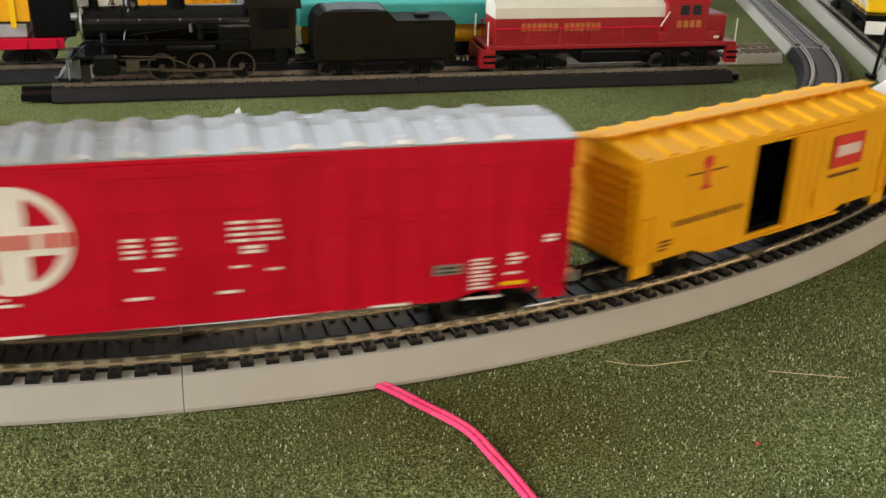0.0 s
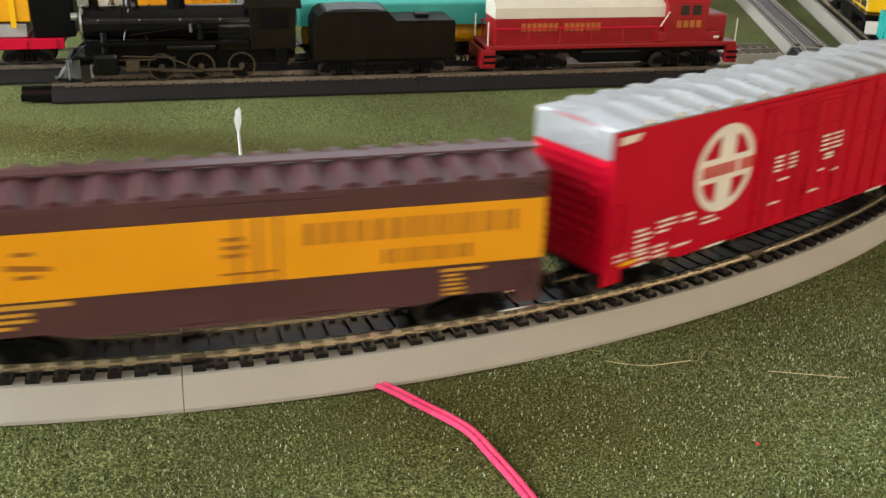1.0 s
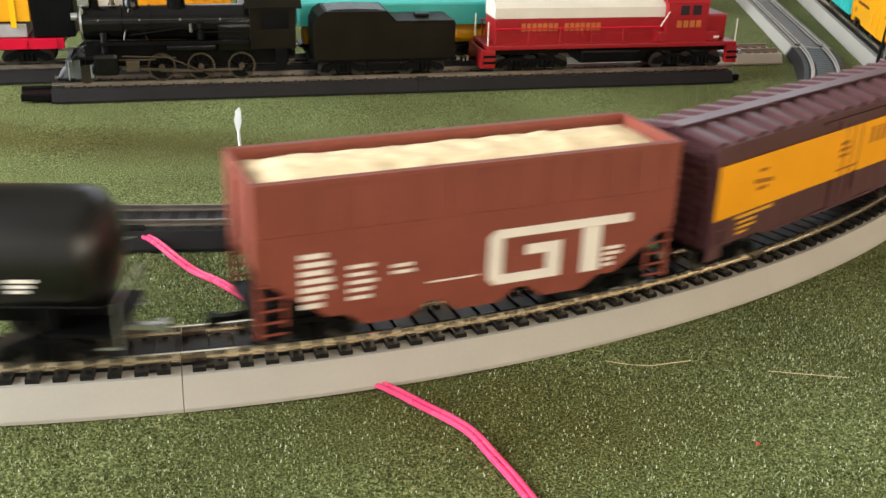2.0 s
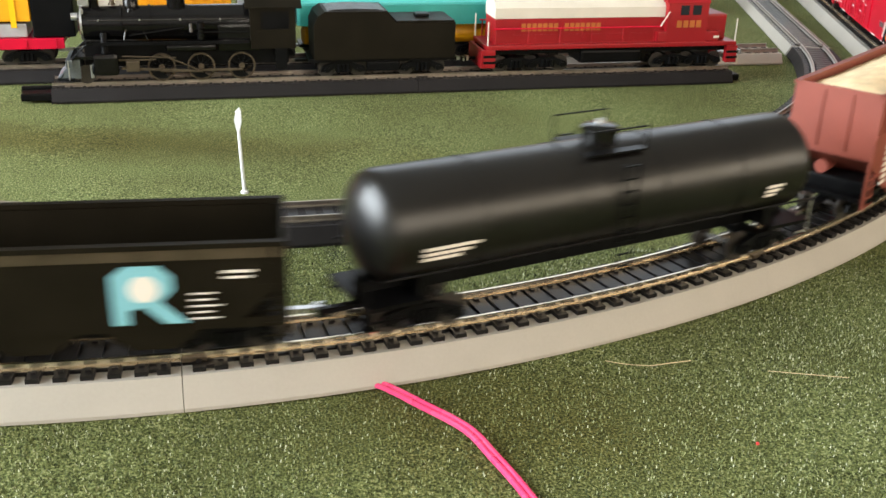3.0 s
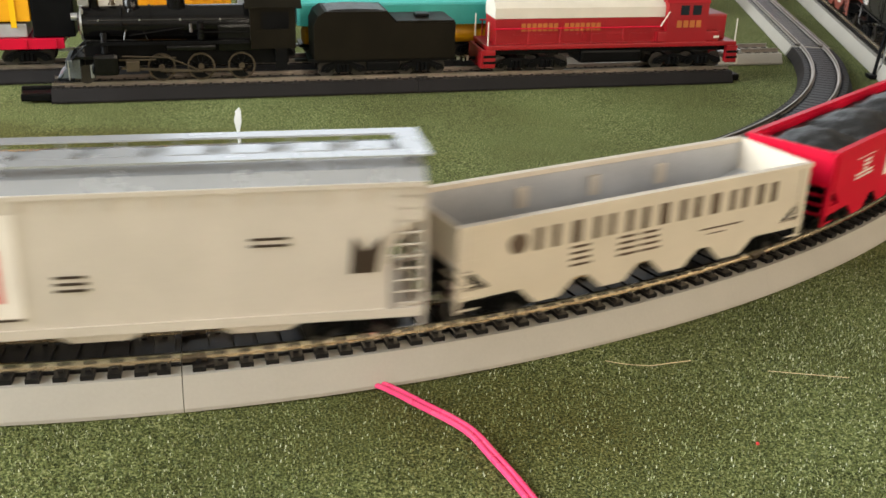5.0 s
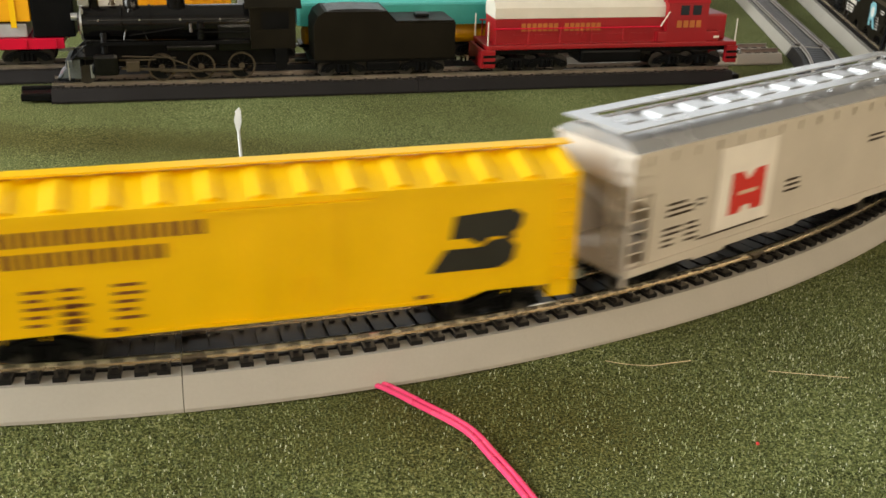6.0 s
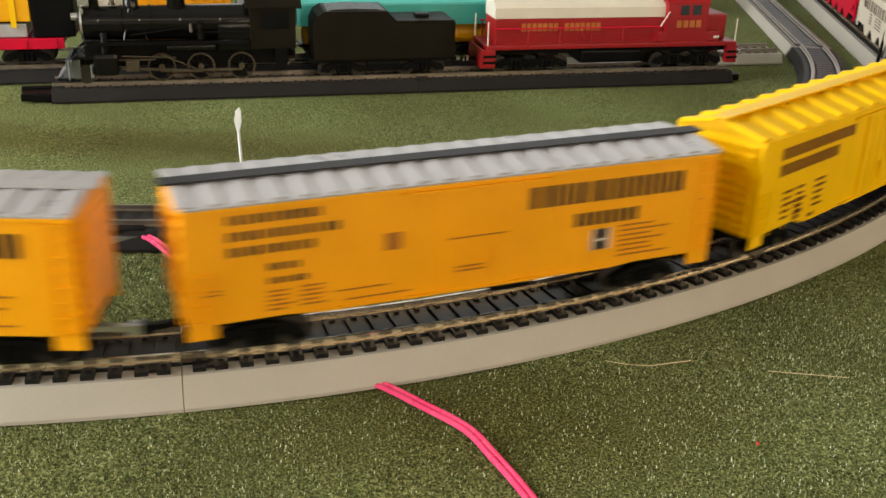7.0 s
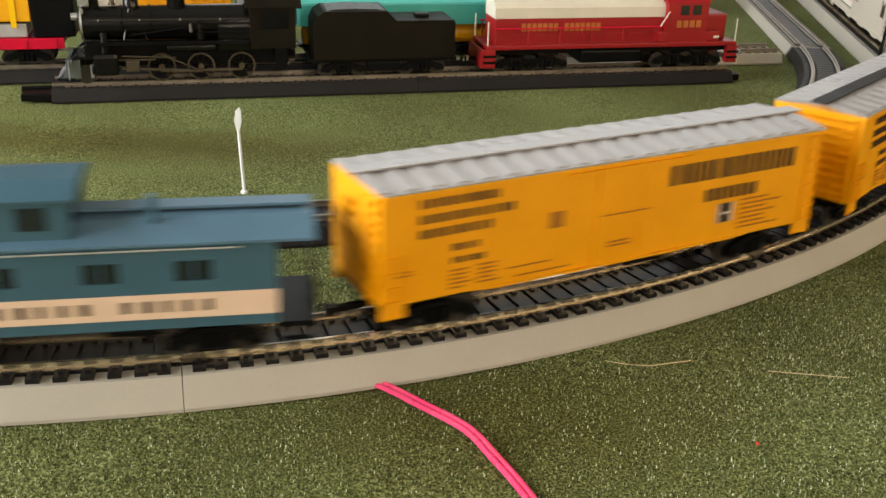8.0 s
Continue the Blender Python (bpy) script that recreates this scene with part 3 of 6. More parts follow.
def bar(bm, x0, x1, z0, z1, side, y):
    """A flat painted bar; x runs the way one reads on that side."""
    x0, x1 = (x0, x1) if side < 0 else (-x1, -x0)
    y0, y1 = sorted((side * (y - 0.0001), side * (y + 0.00015)))
    box(bm, x0, x1, y0, y1, z0, z1)


def flat(bm, outline, side, y, dy=0.00015):
    """A flat painted shape from (x, z) points."""
    pts = [(p[0] if side < 0 else -p[0], p[1]) for p in outline]
    y0, y1 = sorted((side * (y - 0.0001), side * (y + dy)))
    prism(bm, pts, y0, y1, "y")


def disc(cx, cz, r, n=36, a0=0.0, a1=2 * pi):
    return [(cx + r * cos(a0 + (a1 - a0) * i / (n if a1 - a0 > 6.2 else n - 1)), cz + r * sin(a0 + (a1 - a0) * i / (n if a1 - a0 > 6.2 else n - 1))) for i in range(n)]


def small_print(bm, x, z, rows, side, y, seed=3, w=0.006, h=0.0007, pitch=0.0015):
    rng = random.Random(seed)
    for i in range(rows):
        k = rng.uniform(0.55, 1.0) * w
        bar(bm, x, x + k, z - i * pitch, z - i * pitch + h, side, y)


def ladder(bm, x, y, z0, z1, w=0.0055, rungs=6, along="x"):
    for i in range(rungs):
        z = z0 + (z1 - z0) * i / (rungs - 1)
        if along == "x":
            box(bm, x - w / 2, x + w / 2, y - 0.0003, y + 0.0003, z - 0.00025, z + 0.00025)
        else:
            box(bm, y - 0.0003, y + 0.0003, x - w / 2, x + w / 2, z - 0.00025, z + 0.00025)
    for s in (-1, 1):
        if along == "x":
            box(bm, x + s * w / 2 - 0.00025, x + s * w / 2 + 0.00025, y - 0.0003, y + 0.0003, z0 - 0.001, z1 + 0.001)
        else:
            box(bm, y - 0.0003, y + 0.0003, x + s * w / 2 - 0.00025, x + s * w / 2 + 0.00025, z0 - 0.001, z1 + 0.001)


def boxcar(label, L, half, eave, peak, body, roof, ends, board, sill=0.0105, step=0.0090, rib=0.0105, rib_h=0.0008, end_h=0.0, roof_drop=0.0,
           door=None, open_door=None, ribs_side=(), group="train", board_w=0.0055, roof_ribs=True, brake=True, rib_w=0.22, board_z=0.0013):
    """A box car: sides with fishbelly sill and corner steps, corrugated ends, ribbed roof, running board, doors, ladders and gear."""
    car = empty("boxcar", label, "freight car", group)
    h = L / 2
    # side panels
    sill_line = [(-h, step + 0.0045), (-h + 0.030, step + 0.0045), (-h + 0.038, sill), (h - 0.038, sill), (h - 0.030, step + 0.0045), (h, step + 0.0045)]
    for s in (-1, 1):
        bm = bmesh.new()
        y0, y1 = sorted((s * (half - 0.0012), s * half))
        if open_door and s < 0:
            d0, d1 = open_door
            prism(bm, [p for p in sill_line[:3]] + [(d0, sill), (d0, eave), (-h, eave)], y0, y1, "y")
            prism(bm, [(d1, sill)] + [p for p in sill_line[3:]] + [(h, eave), (d1, eave)], y0, y1, "y")
            box(bm, d0, d1, y0, y1, sill, sill + 0.0022)
            box(bm, d0, d1, y0, y1, eave - 0.0028, eave)
        else:
            prism(bm, sill_line + [(h, eave), (-h, eave)], y0, y1, "y")
        part("side_panel", bm, body, car)
        part("side_sill", box(bmesh.new(), -h + 0.040, h - 0.040, *sorted((s * (half - 0.0002), s * (half + 0.0004))), sill, sill + 0.0010), body, car)
        part("eave_strip", box(bmesh.new(), -h, h, *sorted((s * (half - 0.0002), s * (half + 0.0004))), eave - 0.0012, eave), body, car)
        n = int(L / 0.0115)
        seams = [(x, 0.0004, 0.0005) for x in ribs_side] or [(-h + L * i / n, 0.0002, 0.00012) for i in range(1, n)]
        for x, w, out in seams:
            if not (open_door and s < 0 and open_door[0] - 0.002 < x < open_door[1] + 0.002):
                part("side_rib", box(bmesh.new(), x - w, x + w, *sorted((s * (half - 0.0002), s * (half + out))), sill + 0.001, eave - 0.0012), body, car)
        # corner steps
        for e in (-1, 1):
            bm = bmesh.new()
            x0, x1 = sorted((e * h, e * (h - 0.0085)))
            box(bm, x0, x1, *sorted((s * (half - 0.0009), s * (half - 0.0001))), step, step + 0.0047)
            part("corner_step", bm, body, car)
        for e in (-1, 1):
            bm = bmesh.new()
            ladder(bm, e * (h - 0.0042), s * (half + 0.0005), step + 0.006, eave - 0.002 if e > 0 else eave * 0.6, rungs=8 if e > 0 else 4)
            part("side_ladder", bm, body, car)
    # ends
    for e in (-1, 1):
        bm = bmesh.new()
        x0, x1 = sorted((e * (h - 0.0012), e * h))
        prism(bm, [(-half + 0.0012, step + 0.0045), (half - 0.0012, step + 0.0045), (half - 0.0012, eave), (0, peak - 0.0008), (-half + 0.0012, eave)], x0, x1, "x")
        z = step + 0.0075
        end = part("end_panel", bm, ends, car)
        while z < eave - 0.002:
            bm = bmesh.new()
            prism(bm, [(e * (h - 0.0001), z - 0.0011), (e * (h + 0.0009), z - 0.0003), (e * (h + 0.0009), z + 0.0003), (e * (h - 0.0001), z + 0.0011)], -half + 0.003, half - 0.003, "y")
            part("end_rib", bm, ends, end)
            z += 0.0034
        bm = bmesh.new()
        ladder(bm, -half + 0.0058, e * (h + 0.0013), step + 0.006, (eave if brake else eave * 0.8) - 0.002, rungs=8, along="y")
        part("end_ladder", bm, ends, end)
        if e < 0 and brake:
            bm = lathe(bmesh.new(), [(-h - 0.0022, 0.0036), (-h - 0.0017, 0.0036)], 16, "x", (0, 0.004, eave - 0.009))
            part("brake_wheel", bm, ends, end)
    # roof
    bm = bmesh.new()
    q = half + 0.0004
    prism(bm, [(-q, eave), (q, eave), (q, eave + 0.0006), (0, peak), (-q, eave + 0.0006)], -h, h, "x")
    roof_ob = part("roof", bm, roof, car)
    if roof_ribs:
        n = int(L / rib)
        slope = atan2(peak - eave - 0.0006, q)
        ln = hypot(peak - eave - 0.0006, q)
        for i in range(n + 1):
            x = -h + 0.0018 + (L - 0.0036) * i / n
            for s in (-1, 1):
                m = Matrix.Translation((x, 0, peak)) @ Matrix.Rotation(-s * slope, 4, "X")
                w = rib * rib_w
                bm = bmesh.new()
                vs = [(-w, 0), (-w * 0.5, rib_h), (w * 0.5, rib_h), (w, 0)]
                A = [bm.verts.new(m @ Vector((a, s * 0.0025, b))) for a, b in vs]
                B = [bm.verts.new(m @ Vector((a, s * (ln - 0.0012), b))) for a, b in vs]
                fs = [bm.faces.new((A[k], A[k + 1], B[k + 1], B[k])) for k in range(3)] + [bm.faces.new(A), bm.faces.new(B)]
                bmesh.ops.recalc_face_normals(bm, faces=fs)
                part("roof_rib", bm, roof, roof_ob)
    if board is not None:
        bm = bmesh.new()
        box(bm, -h - 0.003, h + 0.003, -board_w / 2, board_w / 2, peak + board_z, peak + board_z + 0.0006)
        n = int(L / 0.018)
        for i in range(n + 1):
            x = -h + 0.002 + (L - 0.004) * i / n
            box(bm, x - 0.0006, x + 0.0006, -board_w / 2, board_w / 2, peak - 0.0008, peak + board_z + 0.0001)
        part("running_board", bm, board, car)
    # doors
    for s in (-1, 1):
        if door:
            bm = bmesh.new()
            d0, d1 = door
            if open_door and s < 0:
                d0, d1 = open_door[1] + 0.0005, open_door[1] + (open_door[1] - open_door[0]) + 0.001
            y0, y1 = sorted((s * (half - 0.0001), s * (half + 0.0007)))
            box(bm, d0, d1, y0, y1, sill + 0.0008, eave - 0.0022)
            dr = part("door", bm, body, car)
            for i in range(1, 4):
                x = d0 + (d1 - d0) * i / 4
                part("door_rib", box(bmesh.new(), x - 0.0003, x + 0.0003, *sorted((s * (half + 0.0006), s * (half + 0.0010))), sill + 0.002, eave - 0.004), body, dr)
            for z0, z1 in ((eave - 0.0024, eave - 0.0016), (sill + 0.0002, sill + 0.0010)):
                part("door_track", box(bmesh.new(), d0 - 0.012, d1 + 0.012, *sorted((s * half, s * (half + 0.0012))), z0, z1), body, car)
            bm = bmesh.new()
            rod(bm, ((d0 + d1) / 2 + 0.004, s * (half + 0.0012), sill + 0.006), ((d0 + d1) / 2 + 0.004, s * (half + 0.0012), sill + 0.014), 0.0004, 6)
            part("door_latch", bm, body, dr)
    running_gear(car, L)
    return car


def hopper(label, L, half, top, body, inside, load=None, bays=4, slope_end=0.022, ribs=9, group="train", floor_z=0.016):
    """An open hopper car: ribbed sides, sloped end sheets, bays with discharge gates, end cages with ladders."""
    car = empty("hopper_car", label, "hopper car", group)
    h, t, low = L / 2, 0.0011, 0.0135
    cut = slope_end * 0.66
    shape = [(-h + cut, low), (h - cut, low), (h - 0.003, top * 0.62), (h - 0.003, low), (h, low - 0.004), (h, top), (-h, top), (-h, low - 0.004), (-h + 0.003, low), (-h + 0.003, top * 0.62)]
    inner = [(-h + slope_end, low + 0.001), (h - slope_end, low + 0.001), (h - t, top * 0.64), (h - t, top - 0.002), (-h + t, top - 0.002), (-h + t, top * 0.64)]
    for s in (-1, 1):
        bm = bmesh.new()
        y0, y1 = sorted((s * (half - t), s * half))
        prism(bm, shape, y0, y1, "y")
        for i in range(ribs):
            x = -h + 0.004 + (L - 0.008) * i / (ribs - 1)
            zb = low if abs(x) < h - cut else top * 0.6
            box(bm, x - 0.0006, x + 0.0006, *sorted((s * (half - 0.0002), s * (half + 0.0006))), zb, top - 0.001)
        part("side_panel", bm, body, car)
        bm = bmesh.new()
        box(bm, -h, h, *sorted((s * (half - 0.0015), s * (half + 0.0009))), top - 0.0016, top)
        part("top_rail", bm, body, car)
        bm = bmesh.new()
        box(bm, -h, h, *sorted((s * (half - 0.0018), s * (half - 0.0002))), low - 0.0016, low + 0.0016)
        part("side_sill", bm, body, car)
        # bays
        for i in range(bays):
            c = -h + slope_end + (L - 2 * slope_end) * (i + 0.5) / bays
            w = (L - 2 * slope_end) / bays * 0.5
            bm = bmesh.new()
            prism(bm, [(c - w * 0.98, low), (c + w * 0.98, low), (c + w * 0.35, 0.0055), (c - w * 0.35, 0.0055)], *sorted((s * (half - 0.0016), s * (half - 0.0008))), "y")
            part("bay_plate", bm, body, car)
    for e in (-1, 1):
        bm = bmesh.new()
        xs = sorted((e * h, e * (h - t)))
        box(bm, xs[0], xs[1], -half + t, half - t, top * 0.62, top)
        part("end_panel", bm, body, car)
        bm = bmesh.new()
        prism(bm, [(e * (h - t), top * 0.66), (e * (h - t), top * 0.62), (e * (h - slope_end * 1.6), low), (e * (h - slope_end * 1.6) - e * 0.001, low + 0.001)], -half + t, half - t, "y")
        part("slope_sheet", bm, inside, car)
        # end cage: posts, braces and single rungs
        for s in (-1, 1):
            part("end_post", rod(bmesh.new(), (e * (h - 0.001), s * (half - 0.001), 0.0075), (e * (h - 0.001), s * (half - 0.001), top * 0.66), 0.0008, 6), body, car)
            part("end_brace", rod(bmesh.new(), (e * (h - 0.010), s * (half - 0.001), low - 0.002), (e * (h - 0.001), s * (half - 0.001), top * 0.6), 0.0006, 6), body, car)
            for i in range(5):
                z = 0.0085 + i * 0.0042
                part("rung", box(bmesh.new(), *sorted((e * h, e * (h - 0.0075))), *sorted((s * (half - 0.0003), s * (half + 0.0002))), z, z + 0.0005), body, car)
        for i in range(4):
            z = 0.012 + i * 0.004
            part("rung", box(bmesh.new(), *sorted((e * (h - 0.0004), e * (h + 0.0002))), -half + 0.002, -half + 0.009, z, z + 0.0005), body, car)
        # Added black block stands in for the shade inside the end opening.
        gear = part("opening_shade_block", box(bmesh.new(), *sorted((e * (h - 0.021), e * (h - 0.005))), -half + 0.0035, half - 0.0035, low - 0.001, top * 0.44, bevel=0.0008), BLACK, car)
        part("brake_reservoir", lathe(bmesh.new(), [(e * (h - 0.003), 0.0028), (e * (h - 0.014), 0.0028)], 12, "x", (0, -half + 0.004, top * 0.5)), BLACK, car)
        # Platform black too, so that the opening reads as shaded.
        bm = bmesh.new()
        box(bm, *sorted((e * (h - 0.026), e * h)), -half + 0.002, half - 0.002, low - 0.0026, low - 0.0010)
        part("end_platform", bm, BLACK, car)
    bm = bmesh.new()
    box(bm, -h + slope_end * 1.5, h - slope_end * 1.5, -half + t, half - t, low, low + 0.001)
    for i in range(1, bays):
        x = -h + slope_end + (L - 2 * slope_end) * i / bays
        prism(bm, [(x - 0.006, low + 0.0005), (x + 0.006, low + 0.0005), (x, low + 0.009)], -half + t, half - t, "y")
    part("floor_sheet", bm, inside, car)
    # side linings seen over the rim
    for s in (-1, 1):
        bm = bmesh.new()
        prism(bm, inner, *sorted((s * (half - t - 0.0004), s * (half - t))), "y")
        part("lining", bm, inside, car)
    if load is not None:
        nx, ny = 60, 16
        bm = bmesh.new()
        g = []
        for i in range(nx + 1):
            row = []
            for j in range(ny + 1):
                u, v = i / nx, j / ny
                z = top - 0.0042 + 0.0062 * abs(sin(u * pi * 3.1 + 0.5)) * sin(pi * v) * min(1, 6 * u, 6 * (1 - u)) + 0.0014 * noise.noise((u * 26, v * 8, 3)) + 0.0006 * noise.noise((u * 90, v * 28, 5))
                row.append(bm.verts.new((-h + t + 0.0012 + (L - 2 * t - 0.0024) * u, -half + t + 0.0006 + (2 * half - 2 * t - 0.0012) * v, z)))
            g.append(row)
        for i in range(nx):
            for j in range(ny):
                bm.faces.new((g[i][j], g[i + 1][j], g[i + 1][j + 1], g[i][j + 1]))
        bmesh.ops.recalc_face_normals(bm, faces=bm.faces[:])
        part("load", bm, load, car, smooth=True)
    running_gear(car, L, inset=0.019, floor=0.0120, half=0.006)
    return car


HALF = 0.0184
CARS = {}


def both(fn):
    for s in (-1, 1):
        fn(s)


def yellow_boxcar():
    L = 0.149
    car = boxcar("yellow ochre boxcar with an open side door and red emblems", L, HALF, 0.0505, 0.0545, YELLOW, YELLOW, YELLOW, YELLOW, door=(-0.016, 0.008),
                 open_door=(-0.0155, 0.0065), rib=0.0125)
    # Added black sheet gives the shade behind the open door.
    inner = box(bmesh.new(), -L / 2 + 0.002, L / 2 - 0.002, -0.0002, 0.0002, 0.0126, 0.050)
    part("door_shade_sheet", inner, BLACK, car)

    def marks(s):
        bm = bmesh.new()
        flat(bm, [(0.031, 0.031), (0.051, 0.031), (0.051, 0.044), (0.031, 0.044)], s, HALF + (0.0009 if s < 0 else 0.0002))
        flat(bm, disc(-0.0423, 0.0462, 0.0024, 14), s, HALF + 0.0003)
        flat(bm, [(-0.0450, 0.0365), (-0.0390, 0.0365), (-0.0415, 0.0385), (-0.0415, 0.0440), (-0.0432, 0.0440), (-0.0432, 0.0385)], s, HALF + 0.0003)
        part("red_emblem", bm, RED_INK, car, "red square emblem and signal mark")
        bm = bmesh.new()
        row_of_blocks(bm, -0.0565, 0.0248, 15, 0.0016, 0.0022, 0.0025, s, HALF + 0.0003, 1, 5)
        row_of_blocks(bm, -0.0520, 0.0425, 3, 0.0022, 0.0006, 0.0026, s, HALF + 0.0003)
        row_of_blocks(bm, -0.0400, 0.0425, 3, 0.0022, 0.0006, 0.0026, s, HALF + 0.0003)
        small_print(bm, -0.0630, 0.0200, 3, s, HALF + 0.0003, 2)
        row_of_blocks(bm, 0.031, 0.0272, 8, 0.0018, 0.0012, 0.0025, s, HALF + (0.0009 if s < 0 else 0.0003))
        tagged(part("lettering", bm, BROWN_INK, car, "brown lettering"), kind="stuff")
        word(car, WHITE, "white lettering", 0.0335, 0.0355, 6, 0.0019, 0.0045, 0.0026, s, HALF + (0.0011 if s < 0 else 0.0004), 3)
    both(marks)
    return car


def corrugated_roof(car, L, eave, peak):
    """Pressed roof sheet: broad raised panels across the car, flat at both ends and along the eaves."""
    bm = bmesh.new()
    waves = round((L - 0.024) / 0.0150)
    pitch = (L - 0.024) / waves
    xs = [(-L / 2, 0.0)]
    for i in range(waves):
        x = -L / 2 + 0.012 + pitch * i
        xs += [(x, 0.0), (x + pitch * 0.12, 1.0), (x + pitch * 0.42, 1.0), (x + pitch * 0.54, 0.0)]
    xs += [(L / 2, 0.0)]
    cols = ((-1.0, 0.0, 0.0), (-0.97, 0.03, 0.0), (-0.95, 0.05, 1.0), (0.0, 1.0, 1.0), (0.95, 0.05, 1.0), (0.97, 0.03, 0.0), (1.0, 0.0, 0.0))
    g = [[bm.verts.new((x, k * (HALF + 0.0003), eave + (peak - eave) * p + 0.0016 * up * r)) for k, p, r in cols] for x, up in xs]
    for A, B in zip(g, g[1:]):
        for k in range(len(cols) - 1):
            bm.faces.new((A[k], B[k], B[k + 1], A[k + 1]))
    bmesh.ops.recalc_face_normals(bm, faces=bm.faces[:])
    part("roof_sheet", bm, SILVER, car, "pressed silver roof sheet")


def red_boxcar():
    L = 0.225
    ribs = [0.030 + 0.0117 * i for i in range(8)] + [-0.110, -0.098, -0.086, -0.0745]
    car = boxcar("long red high-cube boxcar with a white cross-in-circle emblem and silver roof", L, HALF, 0.0630, 0.0650, RED, SILVER, RED, None, sill=0.0110,
                 door=(-0.033, 0.022), roof_ribs=False, ribs_side=ribs[:8], brake=False)
    corrugated_roof(car, L, 0.0634, 0.0652)
    # pale end caps above the end panels
    for e in (-1, 1):
        bm = box(bmesh.new(), *sorted((e * L / 2, e * (L / 2 + 0.0010))), -HALF + 0.0008, HALF - 0.0008, 0.0535, 0.0632)
        part("end_cap", bm, SILVER if e < 0 else RED, car, "white painted upper end" if e < 0 else "")

    def marks(s):
        y = HALF + 0.0004
        bm = bmesh.new()
        cx, cz, r = -0.0535, 0.0408, 0.0164
        ring = disc(cx, cz, r, 48)
        inner = disc(cx, cz, r * 0.82, 48)
        for i in range(48):
            j = (i + 1) % 48
            flat(bm, [ring[i], ring[j], inner[j], inner[i]], s, y)
        w = r * 0.27
        flat(bm, [(cx - w, cz - r * 0.86), (cx + w, cz - r * 0.86), (cx + w, cz + r * 0.86), (cx - w, cz + r * 0.86)], s, y + 0.00005)
        flat(bm, [(cx - r * 0.86, cz - w), (cx + r * 0.86, cz - w), (cx + r * 0.86, cz + w), (cx - r * 0.86, cz + w)], s, y + 0.0001)
        part("emblem", bm, WHITE, car, "white cross-in-circle emblem")
        word(car, RED_INK, "red lettering", cx - r * 0.80, cz - 0.0022, 8, 0.0022, 0.0044, 0.0036, s, y + 0.0004, 9, gaps=(5,))
        bm = bmesh.new()
        flat(bm, [(-0.1105, 0.0585), (-0.1030, 0.0590), (-0.1005, 0.0615), (-0.1105, 0.0612)], s, y)
        for x, z, n, w, sd in ((-0.0985, 0.0265, 5, 0.0085, 1), (-0.0875, 0.0275, 3, 0.0095, 2), (-0.0980, 0.0175, 3, 0.0090, 3), (-0.0885, 0.0185, 3, 0.0095, 4), (-0.1080, 0.0195, 2, 0.006, 5),
                               (-0.0740, 0.0270, 2, 0.0065, 6), (-0.0780, 0.0160, 1, 0.0130, 7), (-0.0630, 0.0235, 2, 0.0095, 8)):
            small_print(bm, x, z - 0.0006, n, s, y, sd, w, 0.0009, 0.0019)
        for x in (-0.0238, -0.0145):
            small_print(bm, x, 0.0390, 4, s, y + 0.0010, 4, 0.0072, 0.0009, 0.0018)
        for x in (0.0060, 0.0140):
            small_print(bm, x, 0.0425, 4, s, y + 0.0010, 5, 0.0066, 0.0009, 0.0019)
        small_print(bm, -0.0200, 0.0295, 1, s, y + 0.0010, 5, 0.007, 0.0009)
        small_print(bm, 0.0095, 0.0345, 2, s, y + 0.0010, 6, 0.0065, 0.0010)
        small_print(bm, 0.0065, 0.0285, 1, s, y + 0.0010, 6, 0.0045, 0.0008)
        small_print(bm, 0.0165, 0.0270, 1, s, y + 0.0010, 6, 0.0045, 0.0008)
        for x in (-0.0240, 0.0020):
            small_print(bm, x, 0.0205, 1, s, y + 0.0010, 8, 0.0095, 0.0009)
        small_print(bm, 0.0800, 0.0245, 8, s, y + 0.0004, 7, 0.0085, 0.0007, 0.0014)
        small_print(bm, 0.0925, 0.0255, 3, s, y + 0.0004, 8, 0.0055, 0.0008, 0.0015)
        small_print(bm, 0.0915, 0.0190, 1, s, y + 0.0004, 8, 0.0075, 0.0008)
        small_print(bm, 0.1040, 0.0310, 2, s, y + 0.0004, 9, 0.0055, 0.0009)
        for x in (-0.061, 0.048, 0.078):
            bar(bm, x, x + 0.0120, 0.0112, 0.0120, s, y + 0.0006)
        tagged(part("lettering", bm, WHITE, car, "white lettering"), kind="stuff")
        bm = bmesh.new()
        bar(bm, -0.1060, -0.0960, 0.0150, 0.0163, s, y)
        part("yellow_stencil", bm, LEMON, car, "yellow stencil bar")
        bm = bmesh.new()
        bar(bm, 0.0905, 0.0985, 0.0150, 0.0163, s, y)
        part("yellow_stencil", bm, LEMON, car)
        bm = bmesh.new()
        bar(bm, 0.0680, 0.0770, 0.0205, 0.0240, s, y + 0.0005)
        part("builder_plate", bm, BOLT, car, "small metal plate with dark print")
        bm = bmesh.new()
        small_print(bm, 0.0690, 0.0226, 2, s, y + 0.0007, 2, 0.007, 0.0006)
        tagged(part("lettering", bm, DARK_INK, car, "dark lettering"), kind="stuff")
        # lock bars and rails across both leaves of the double door
        for x0, x1 in ((-0.0325, -0.0062), (-0.0048, 0.0215)):
            for z in (0.0585, 0.0568, 0.0470, 0.0330, 0.0190):
                part("door_bar", box(bmesh.new(), *sorted((x0 * -s, x1 * -s)), *sorted((s * (HALF + 0.0006), s * (HALF + 0.0013))), z, z + 0.0007), RED, car)
